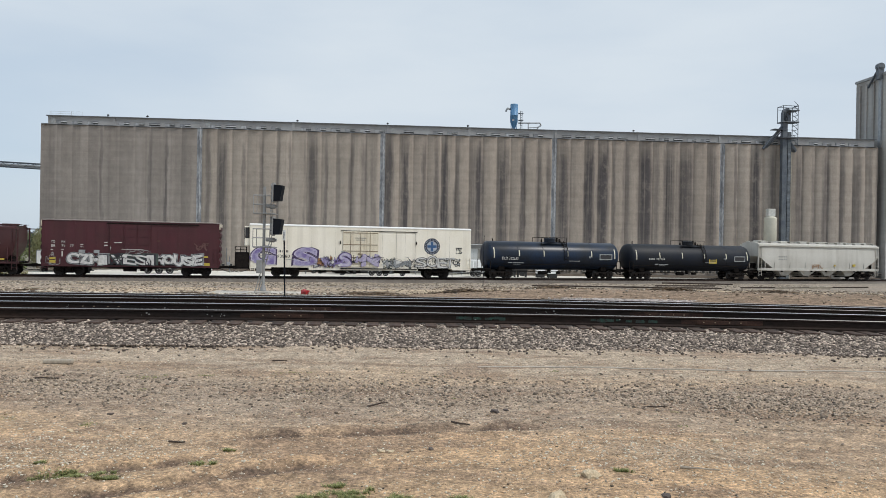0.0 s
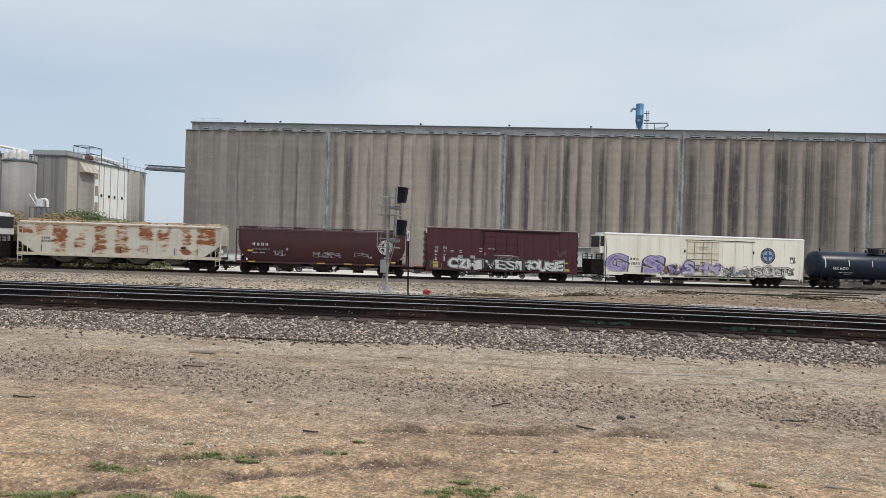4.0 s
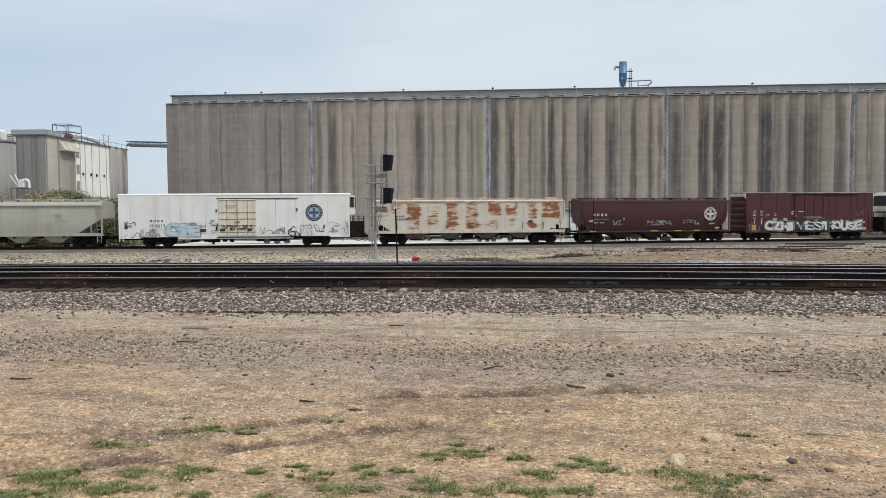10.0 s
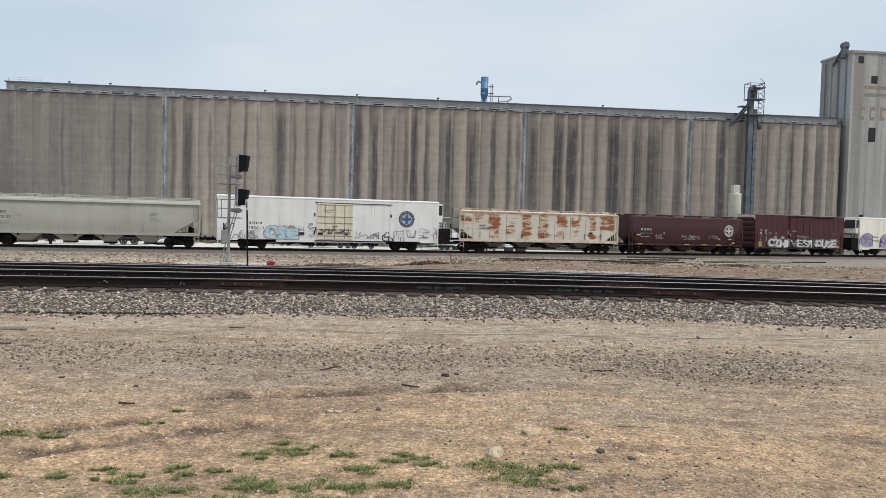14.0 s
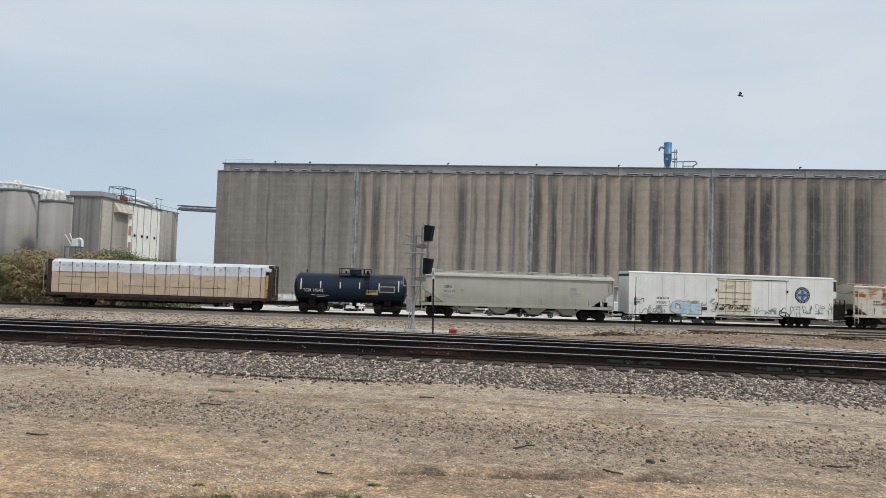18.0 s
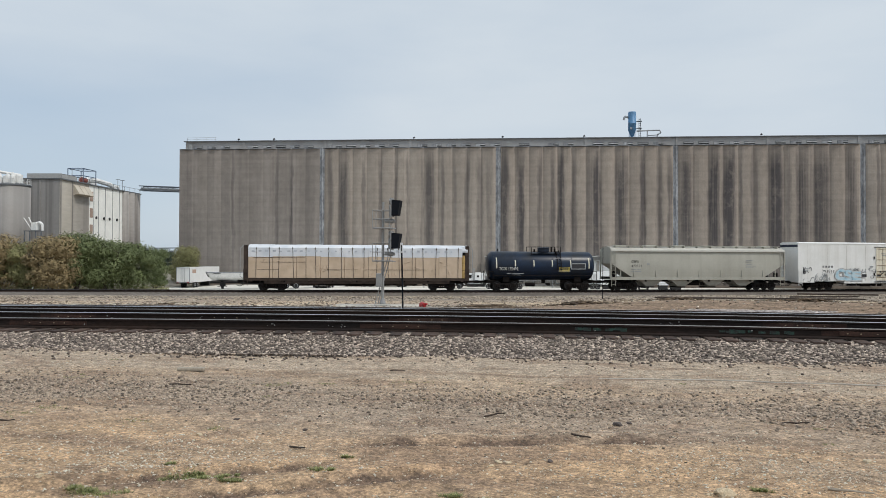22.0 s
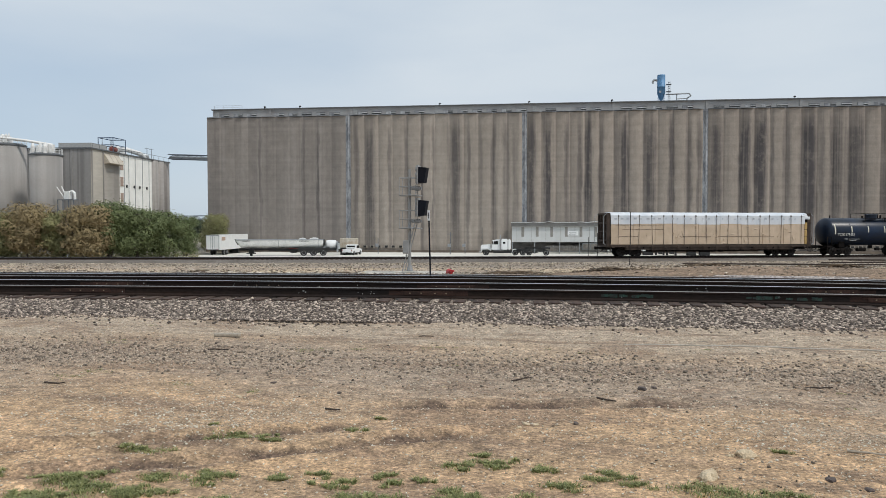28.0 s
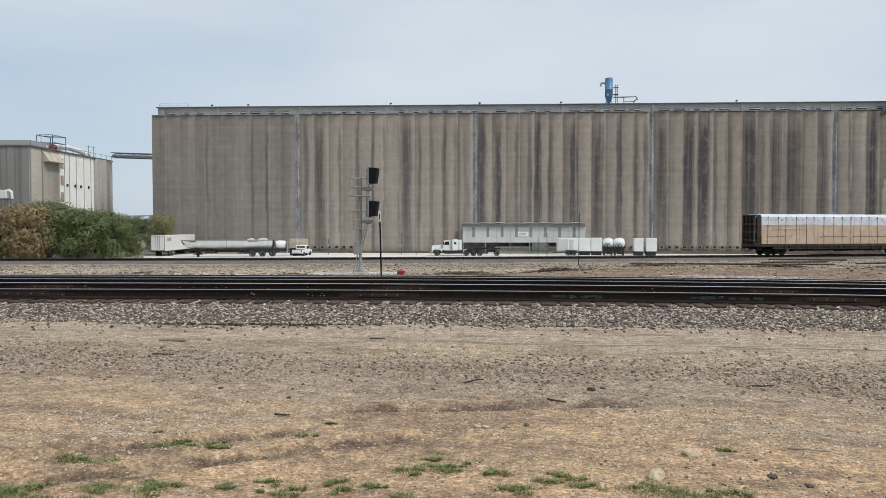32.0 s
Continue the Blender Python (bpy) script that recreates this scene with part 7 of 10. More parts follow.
def lumber_car():
    c = car("centre_beam_flat_car", 0, "centre-beam flat car loaded with lumber wrapped in tan and white")
    h, y = 11.3, 1.45
    deck = mat("flat_car_brown", (0.06, 0.04, 0.03), 0.8, 0, 0.25, 1.5)
    part("deck", boxes((-h, h, -y, y, 1.0, 1.22)), deck, c)
    bm = bmesh.new()
    for i in range(16):
        x = -h + 0.7 + i * (2 * h - 1.4) / 15
        box(bm, x - 0.12, x + 0.12, -y - 0.1, y + 0.1, 0.92, 1.06)
    part("stake_pocket", bm, deck, c)
    part("side_sill", boxes((-h + 2, h - 2, -y + 0.1, -y + 0.3, 0.7, 1.0), (-h + 2, h - 2, y - 0.3, y - 0.1, 0.7, 1.0), (-6, 6, -0.3, 0.3, 0.45, 1.0)), deck, c)
    for s in (-1, 1):
        bulkhead = part("bulkhead", boxes((min(s * (h - 0.32), s * (h - 0.38)), max(s * (h - 0.32), s * (h - 0.38)), -1.4, 1.4, 1.2, 4.55)), deck, c, "dark rusty end bulkhead")
        for yy in (-1.35, -0.7, 0, 0.7, 1.35):
            part("upright", boxes((min(s * h, s * (h - 0.32)), max(s * h, s * (h - 0.32)), yy - 0.07, yy + 0.07, 1.2, 4.55)), deck, bulkhead)
        for z in (1.7, 2.6, 3.5, 4.45):
            part("crossbar", boxes((min(s * (h + 0.02), s * (h - 0.28)), max(s * (h + 0.02), s * (h - 0.28)), -1.42, 1.42, z - 0.07, z + 0.07)), deck, bulkhead)
        for yy in (-1.42, 1.42):
            bm = bmesh.new()
            pipe_path(bm, [Vector((s * (h + 0.05), yy, 1.2)), Vector((s * (h + 0.35), yy, 1.4)), Vector((s * (h + 0.35), yy, 4.2)), Vector((s * h, yy, 4.5))], 0.03, 6)
            part("end_rail", bm, SPRAY_G, c)
        bogie(c, s * 8.6)
        ladder(c, s * (h - 0.2), -y - 0.05, 0.5, 2.2, 0.4, deck)
    part("centre_beam", boxes((-h + 0.3, h - 0.3, -0.1, 0.1, 1.22, 4.5)), deck, c)
    tan = mat("tan_wrap", (0.58, 0.455, 0.335), 0.5, 0, 0.05, 0.8, 1.8, 1.0, tint=(0.50, 0.385, 0.275))
    white = mat("white_wrap", (0.72, 0.74, 0.77), 0.5, 0, 0.06, 1.1, 2.2, 1.2, tint=(0.57, 0.61, 0.66))
    r = random.Random(5)
    n = 9
    a0, a1 = -h + 0.45, h - 0.7
    for side in (-1, 1):
        for i in range(n):
            xa, xb = a0 + (a1 - a0) * i / n, a0 + (a1 - a0) * (i + 1) / n - 0.02
            yo = y + r.uniform(-0.02, 0.03)
            lo = 3.5 + r.uniform(-0.02, 0.02)
            ya, yb = sorted((side * 0.12, side * yo))
            bm = box(bmesh.new(), xa, xb, ya, yb, 1.26, lo, 0.03)
            part("wrapped_lumber", bm, tan, c, "lumber stack in tan wrapping")
            bm = bmesh.new()
            top = 4.57 + r.uniform(-0.012, 0.012)
            prism_x(bm, [(side * 0.1, lo - 0.05), (side * (yo + 0.015), lo - 0.05 - r.uniform(0, 0.1)), (side * (yo + 0.015), top - 0.28), (side * (yo - 0.45), top), (side * 0.1, top + 0.06)], xa - 0.01, xb + 0.03)
            part("top_wrap", bm, white, c, "white plastic over the upper lumber")
    drape = bmesh.new()
    prism_x(drape, [(-1.42, 3.9), (-1.46, 4.1), (-1.3, 4.5), (0, 4.62), (1.3, 4.5), (1.46, 4.1), (1.42, 3.7), (1.2, 4.3), (0, 4.5), (-1.2, 4.3)], h - 0.72, h - 0.12)
    part("loose_wrap", drape, white, c, "loose white plastic hanging over the end")
    part("bare_lumber", boxes((h - 0.68, h - 0.4, -y + 0.02, y - 0.02, 1.26, 3.6, 0.02)), mat("raw_lumber", (0.50, 0.33, 0.12), 0.7, 0, 0.15, 2, 20), c, "bare yellow lumber ends")
    bm = bmesh.new()
    for k in range(3):
        z = 1.3 + 0.78 * k
        box(bm, h - 0.69, h - 0.38, -y + 0.01, y - 0.01, z + 0.72, z + 0.76)
    part("sticker", bm, deck, c)
    STRAP = mat("dark_strap", (0.07, 0.055, 0.045), 0.7)
    # soft folds in the wrapping, and a faint row of print above them
    for i in range(26):
        x, z, L, a = r.uniform(a0 + 0.4, a1 - 1.0), r.uniform(1.45, 3.1), r.uniform(0.3, 1.0), r.choice((0.25, 0.5, -0.4, 1.3, 1.1, -1.2))
        fold = bmesh.new()
        tip, tail = (x + L * math.cos(a), min(3.4, max(1.35, z + L * math.sin(a)))), (x, z)
        nx, nz = -math.sin(a) * 0.05, math.cos(a) * 0.05
        q = [fold.verts.new(p) for p in ((tail[0], -y - 0.03, tail[1]), ((x + tip[0]) / 2 + nx, -y - 0.03, (z + tip[1]) / 2 + nz), (tip[0], -y - 0.03, tip[1]), ((x + tip[0]) / 2 - nx, -y - 0.03, (z + tip[1]) / 2 - nz), ((x + tip[0]) / 2, -y - 0.075, (z + tip[1]) / 2))]
        for k in range(4):
            fold.faces.new((q[k], q[(k + 1) % 4], q[4]))
        fold.faces.new(q[3::-1])
        bmesh.ops.recalc_face_normals(fold, faces=fold.faces[:])
        part("fold", fold, tan, c)
    faint = mat("faint_print", (0.50, 0.54, 0.60), 0.5)
    for i in range(30):
        x = a0 + 0.3 + i * (a1 - a0 - 0.8) / 30 + r.uniform(-0.1, 0.1)
        part("print_mark", boxes((x, x + r.uniform(0.12, 0.34), -y - 0.055, -y - 0.049, 3.88, 3.88 + r.uniform(0.08, 0.2))), faint, c)
    for i in range(14):
        x = -7.0 + i * 1.05 + r.uniform(-0.2, 0.2)
        part("hanger", boxes((x, x + r.uniform(0.15, 0.6), -1.2, -0.7, 0.98 - r.uniform(0.25, 0.55), 0.98)), IRON, c)
    for i in range(18):
        x = a0 + 0.8 + i * (a1 - a0 - 1.2) / 17 + r.uniform(-0.15, 0.15)
        lean = r.uniform(-0.14, 0.14)
        bm = bmesh.new()
        yy = -y - 0.05
        vs = [bm.verts.new(p) for p in ((x + lean - 0.02, yy, 1.1), (x + lean + 0.025, yy, 1.1), (x + 0.025, yy, 4.25), (x - 0.02, yy, 4.25))]
        bm.faces.new(vs)
        box(bm, x - 0.05, x + 0.05, yy - 0.03, yy + 0.04, 4.15, 4.3)
        box(bm, x - 0.02, x + 0.02, yy, -0.9, 4.3, 4.33)
        part("strap", bm, STRAP, c)
    for i in range(11):
        xa = a0 + r.uniform(0, 18)
        z = r.choice((2.1, 2.85, 3.3))
        part("batten", box(bmesh.new(), xa, min(a1, xa + r.uniform(1.5, 4.0)), -y - 0.045, -y - 0.035, z - 0.014, z + 0.014), deck, c)
    couplers(c, 0)
    underframe(c, h, 1.0, 0.3)


smooth_hopper(10, PALE_GREY, "pale grey covered hopper car with dirt streaks", None, 50)
tank_car(9, "black tank car with a railed top platform", 1.56, {"text": None, "at": 1.9, "wide": 2.2, "yellow": 2.2}, 0.2, False, 3)
tank_car(8, "blue-black tank car with white stencilled marks", 1.56, {"text": "TILX 362232", "at": 1.08, "wide": 1.97, "yellow": None}, -0.1, False, 4)
reefer(7, -0.45, True, WHITE, "white refrigerator car with purple graffiti and a cooling unit", 100, {"number": "793860", "letters": [
    ("G", -11.1, -9.1, 1.15, 2.95, SPRAY_P, LILAC, SPRAY_V, 0.025), ("S", -6.9, -5.0, 1.05, 2.85, SPRAY_P, LILAC, SPRAY_V, 0.025), ("S", -2.5, -1.5, 1.05, 2.5, LILAC, SPRAY_P, SPRAY_V, 0.02), ("N", -0.2, 1.3, 1.1, 2.4, LILAC, SPRAY_P, None, 0.02),
    ("S", 5.4, 6.5, 1.0, 2.2, SPRAY_W, SPRAY_K, None, 0.0), ("O", 6.6, 7.7, 1.0, 2.3, SPRAY_W, SPRAY_K, None, 0.0), ("E", 7.7, 8.7, 1.0, 2.25, SPRAY_W, SPRAY_K, None, 0.0), ("T", 8.7, 9.5, 1.0, 2.2, SPRAY_W, SPRAY_K, None, 0.0)], "spray": [
    (-5.0, -2.6, 1.0, 2.35, SPRAY_O, SPRAY_V, 3, 0.2), (-3.9, -1.4, 1.0, 2.3, SPRAY_P, SPRAY_V, 5, 0.22), (-0.6, 2.2, 1.5, 2.4, LILAC, SPRAY_P, 5, 0.2),
    (2.2, 5.6, 0.95, 2.3, SPRAY_G, SPRAY_K, 7, 0.1), (2.4, 5.4, 0.95, 2.2, SPRAY_D, None, 8, 0.09), (5.4, 9.6, 0.95, 2.3, SPRAY_K, None, 8, 0.06), (9.2, 10.6, 1.1, 2.2, SPRAY_K, None, 6, 0.12), (10.2, 11.2, 2.6, 3.3, SPRAY_K, None, 1, 0.05)]})
box_car()
brown_hopper()
rusty_hopper()
reefer(3, 0.22, False, WHITER, "cool white refrigerator car with pale blue graffiti and a cooling unit", 200, {"number": "793813", "letters": [
    ("C", -6.7, -5.5, 1.0, 2.25, SPRAY_T, SPRAY_W, SPRAY_G, 0.05), ("S", -5.6, -4.6, 0.95, 2.2, SPRAY_T, SPRAY_W, SPRAY_G, 0.05), ("E", -4.7, -3.6, 1.0, 2.15, SPRAY_T, SPRAY_W, SPRAY_G, 0.05)], "spray": [
    (-10.9, -7.6, 0.95, 1.95, SPRAY_G, None, 6, 0.14), (-10.9, -9.9, 1.8, 2.6, SPRAY_K, None, 1, 0.1), (-6.0, -2.6, 1.9, 2.45, SPRAY_G, None, 6, 0.07), (-1.4, 1.4, 1.6, 2.2, SPRAY_K, None, 6, 0.05), (-2.6, -1.9, 1.3, 2.4, SPRAY_K, None, 2, 0.07), (2.2, 4.6, 1.2, 2.0, SPRAY_G, None, 5, 0.1),
    (5.0, 6.4, 0.95, 2.1, SPRAY_K, None, 3, 0.2), (6.2, 7.3, 0.95, 2.3, SPRAY_G, None, 3, 0.13), (7.4, 8.6, 1.4, 2.3, SPRAY_K, None, 5, 0.06), (9.0, 10.9, 1.3, 2.7, SPRAY_K, None, 7, 0.06)]})
smooth_hopper(2, HOPPER_GREY, "grey covered hopper car with black stencilled marks", ("CBFX", "472171"), 60)
tank_car(1, "short blue-black tank car with a railed top platform", 1.5, {"text": "TCIX 175492", "at": 0.5, "wide": 2.0, "yellow": 1.7}, 0.4, True, 5)
lumber_car()

# ---- the yard between track and elevator ----
YARD_Z = -4.05
SLAB = mat("pale_concrete_slab", (0.76, 0.74, 0.68), 0.9, 0, 0.08, 0.15, 3, tint=(0.68, 0.66, 0.60))
bm = bmesh.new()
top = [bm.verts.new((x, y, YARD_Z + 0.03)) for x, y in ((-72, 118), (110, 138), (112, 158.5), (-66, 144.6))]
bot = [bm.verts.new((v.co.x, v.co.y, YARD_Z - 0.3)) for v in top]
bm.faces.new(top)
for i in range(4):
    j = (i + 1) % 4
    bm.faces.new((bot[i], bot[j], top[j], top[i]))
tagged(part("yard_pavement", bm, SLAB), "bright worn concrete yard beside the elevator", "pavement", kind="structure")

TYRE = mat("tyre_rubber", (0.02, 0.02, 0.02), 0.85, 0, 0.2, 8)
TRUCK_WHITE = mat("truck_white", (0.82, 0.83, 0.83), 0.35, 0, 0.04, 1.0)
CHROME = mat("polished_aluminium", (0.46, 0.46, 0.46), 0.4, 0.6, 0.12, 1.0, 6, 0.05, tint=(0.34, 0.34, 0.34))
GLASS = mat("dark_glass", (0.01, 0.012, 0.014), 0.1, 0, 0.05)
CHASSIS = mat("chassis_black", (0.02, 0.02, 0.02), 0.7, 0, 0.2, 3)
RIM = mat("bright_rim", (0.62, 0.62, 0.62), 0.4, 0.3, 0.1)
TAIL_RED = mat("tail_lamp_red", (0.25, 0.01, 0.01), 0.4)


def wheels(parent, xs, y0, y1, r=0.52):
    """Road wheels with pale rims, on both sides."""
    for x in xs:
        for y, s in ((y0, -1), (y1, 1)):
            w = part("wheel", lathe(bmesh.new(), [(r * 0.55, y - 0.15), (r * 0.93, y - 0.16), (r, y - 0.1), (r, y + 0.1), (r * 0.93, y + 0.16), (r * 0.55, y + 0.15)], 18, "Y", Matrix.Translation((x, 0, r))), TYRE, parent)
            part("rim", lathe(bmesh.new(), [(0.08, y + s * 0.13), (r * 0.5, y + s * 0.13), (r * 0.58, y + s * 0.172), (r * 0.62, y + s * 0.1)], 18, "Y", Matrix.Translation((x, 0, r))), RIM, w)


def box_trailer(m, length, label):
    t = thing("box_trailer", m, label, "trailer", "parked vehicles")
    part("van_body", boxes((0, length, -1.28, 1.28, 1.0, 3.75, 0.04)), TRUCK_WHITE, t)
    part("rear_frame", boxes((-0.04, 0.0, -1.25, -1.15, 1.0, 3.72), (-0.04, 0.0, 1.15, 1.25, 1.0, 3.72), (-0.04, 0, -0.03, 0.03, 1.1, 3.6), (-0.04, 0, -1.2, 1.2, 3.6, 3.72), (-0.06, 0, -1.2, 1.2, 1.0, 1.15)), GREY_STEEL, t)
    part("door_bar", boxes((-0.07, -0.04, -0.35, -0.3, 1.1, 3.6), (-0.07, -0.04, 0.3, 0.35, 1.1, 3.6)), GREY_STEEL, t)
    part("side_sign", boxes((length * 0.07, length * 0.19, -1.29, -1.28, 2.7, 3.35)), mat("faded_sign", (0.5, 0.36, 0.28), 0.7), t)
    part("chassis", boxes((0.2, length - 0.2, -0.5, 0.5, 0.9, 1.15), (length * 0.7, length * 0.74, -0.9, 0.9, 0.1, 1.0)), CHASSIS, t)
    for b in ((-0.08, -0.05, -1.1, -0.8, 1.0, 1.1), (-0.08, -0.05, 0.8, 1.1, 1.0, 1.1)):
        part("tail_lamp", boxes(b), TAIL_RED, t)
    wheels(t, (2.6, 3.9), -1.1, 1.1)
    return t


box_trailer(pose(-67.0, 125.6, YARD_Z, 0, 0, 97), 15.8, "white box trailer parked on the yard")


def tanker(m):
    t = thing("tank_trailer", m, "polished long half-round trailer with three rear axles", "trailer", "parked vehicles")
    # a half-round trough, open above, a little deeper towards its wheels
    bm = bmesh.new()
    rings = []
    for x, top, deep, half in ((-0.35, 2.92, 0.25, 0.95), (0.1, 2.86, 0.75, 0.98), (0.6, 2.86, 1.32, 1.0), (14.6, 2.9, 1.58, 1.02), (15.1, 2.92, 1.5, 1.02)):
        ring = []
        for k in range(15):
            a = math.pi * k / 14
            ring.append(bm.verts.new((x, -half * math.cos(a), top - deep * math.sin(a) ** 0.75)))
        rings.append(ring)
    for p, q in zip(rings, rings[1:]):
        for k in range(14):
            bm.faces.new((p[k], p[k + 1], q[k + 1], q[k]))
    bm.faces.new(rings[0])
    bm.faces.new(rings[-1][::-1])
    bmesh.ops.recalc_face_normals(bm, faces=bm.faces[:])
    part("trough", bm, mat("bright_trough", (0.82, 0.82, 0.80), 0.3, 0.15, 0.1, 1.0, 6, 0.05, tint=(0.70, 0.70, 0.69)), t, "polished half-round metal trough", True)
    for y in (-1.02, 1.02):
        part("top_rail", boxes((-0.3, 15.15, y - 0.06, y + 0.06, 2.84, 2.98, 0.02)), GREY_STEEL, t)
        part("lower_rail", boxes((0.5, 14.8, y * 0.72 - 0.05, y * 0.72 + 0.05, 1.36, 1.48, 0.02)), CHASSIS, t)
        part("maker_bar", boxes((0.9, 2.1, y * 1.0 - 0.03, y * 1.0 + 0.03, 2.66, 2.76), (10.8, 12.6, y * 1.0 - 0.03, y * 1.0 + 0.03, 2.62, 2.7)), CHASSIS, t)
    part("tarp", boxes((0.4, 14.8, -0.9, 0.9, 2.9, 2.96)), GREY_STEEL, t, "grey tarpaulin drawn over the trough")
    part("end_plate", prism(bmesh.new(), [(15.1, 1.6), (15.1, 3.0), (15.35, 3.0), (15.5, 2.3), (15.3, 1.6)], -0.95, 0.95), CHASSIS, t)
    part("front_mouth", prism(bmesh.new(), [(-0.42, 3.0), (-0.36, 3.0), (-0.1, 2.55), (0.15, 2.1), (0.05, 2.1), (-0.2, 2.5)], -0.95, 0.95), CHASSIS, t, "dark folded end of the trough")
    for x0, x1, h in ((10.6, 12.2, 0.28), (12.5, 14.4, 0.34)):
        bm = bmesh.new()
        prism(bm, [(x0, 2.94), (x0 + 0.3, 3.0 + h * 0.5), ((x0 + x1) / 2, 3.0 + h), (x1 - 0.25, 3.0 + h * 0.7), (x1, 2.94)], -0.45, 0.45)
        bmesh.ops.bevel(bm, geom=bm.edges[:], offset=0.05, segments=2, affect="EDGES")
        part("cover", bm, TRUCK_WHITE, t, "white wrapped cover bundle")
    for x in (7.2, 14.3):
        bm = bmesh.new()
        for k in range(14):
            a, e = math.pi * k / 14, math.pi * (k + 1) / 14
            tube(bm, (x, -1.02 * math.cos(a), 2.87 - 1.5 * math.sin(a) ** 0.75), (x, -1.02 * math.cos(e), 2.87 - 1.5 * math.sin(e) ** 0.75), 0.035, 6)
        part("ring", bm, GREY_STEEL, t)
        part("chassis", boxes((10.6, 15.6, -0.6, 0.6, 0.85, 1.25), (2.2, 2.6, -0.7, 0.7, 0.0, 1.4), (1.6, 3.2, -0.9, 0.9, 0.45, 0.55), (0.3, 11, -0.35, 0.35, 1.0, 1.3), (5.5, 10.8, -0.95, -0.6, 0.85, 1.3), (2.0, 2.9, -0.95, 0.95, 0.55, 1.2), (11.4, 15.8, -1.2, -0.7, 1.05, 1.15)), CHASSIS, t)
    part("fender", boxes((10.9, 15.4, -1.22, -0.8, 1.1, 1.16)), CHASSIS, t)
    part("axle_frame", boxes((10.6, 16.2, -1.2, -0.55, 0.75, 1.5), (16.2, 17.5, -0.6, 0.6, 0.9, 1.3)), CHASSIS, t)
    wheels(t, (11.6, 13.35, 15.1), -1.25, 1.25, 0.6)
    part("rear_cap", lathe(bmesh.new(), [(0.2, 15.5), (0.75, 15.7), (0.85, 16.3), (0.8, 17.4), (0.3, 17.8)], 20, "X", Matrix.Translation((0, 0.3, 2.0))), TRUCK_WHITE, t, "white rounded end tank")
    part("bumper", boxes((17.6, 17.8, -1.2, 1.2, 0.6, 2.6)), GREY_STEEL, t)
    return t


tanker(pose(-61.3, 123.9, YARD_Z, 0, 0, 22.5))


def container(m, L, w, z0, z1, label, paint=None):
    t = thing("equipment_box", m, label, "equipment box", "parked vehicles")
    part("shell", boxes((0, L, 0, w, z0, z1, 0.06)), paint or TRUCK_WHITE, t)
    bm = bmesh.new()
    for i in range(int(L / 0.55)):
        box(bm, 0.25 + i * 0.55, 0.3 + i * 0.55, -0.03, 0.0, z0 + 0.1, z1 - 0.15)
    part("rib", bm, paint or TRUCK_WHITE, t)
    for y in (0.1, w - 0.4):
        part("skid", boxes((0.1, L - 0.1, y, y + 0.3, 0, z0)), CHASSIS, t)
    return t


container(pose(-45.3, 133.0, YARD_Z, 0, 0, 17), 3.4, 2.3, 1.35, 3.08, "pale rust-stained louvred equipment box on skids", mat("rust_stained_cream", (0.56, 0.53, 0.46), 0.7, 0, 0.15, 1.2, 8, 0.1, tint=(0.40, 0.33, 0.25)))


def pickup(m):
    t = thing("pickup_truck", m, "white pickup truck parked in the yard", "pickup truck", "parked vehicles")
    bm = bmesh.new()
    prism(bm, [(0, 0.55), (0, 1.15), (2.2, 1.18), (2.35, 1.85), (2.6, 1.95), (3.7, 1.92), (4.3, 1.22), (5.5, 1.1), (5.75, 0.85), (5.75, 0.5), (0.1, 0.45)], -0.98, 0.98)
    bmesh.ops.bevel(bm, geom=bm.edges[:], offset=0.05, segments=2, affect="EDGES")
    part("body", bm, TRUCK_WHITE, t)
    part("bed_opening", boxes((0.15, 2.15, -0.8, 0.8, 1.16, 1.2)), CHASSIS, t)
    for b in ((2.55, 3.85, -1.0, -0.97, 1.28, 1.78), (2.55, 3.85, 0.97, 1.0, 1.28, 1.78)):
        part("side_window", boxes(b), GLASS, t)
    part("rear_window", boxes((2.26, 2.3, -0.75, 0.75, 1.3, 1.75)), GLASS, t)
    for b in ((-0.04, 0, -0.98, -0.85, 0.75, 1.1), (-0.04, 0, 0.85, 0.98, 0.75, 1.1)):
        part("tail_lamp", boxes(b), TAIL_RED, t)
    part("bumper", boxes((-0.15, 0.02, -0.95, 0.95, 0.45, 0.62, 0.03)), CHROME, t)
    part("licence_plate", boxes((-0.17, -0.15, -0.18, 0.18, 0.5, 0.62)), CHASSIS, t)
    wheels(t, (1.1, 4.75), -0.88, 0.88, 0.4)
    return t


pickup(pose(-43.1, 130.6, YARD_Z, 0, 0, 89))


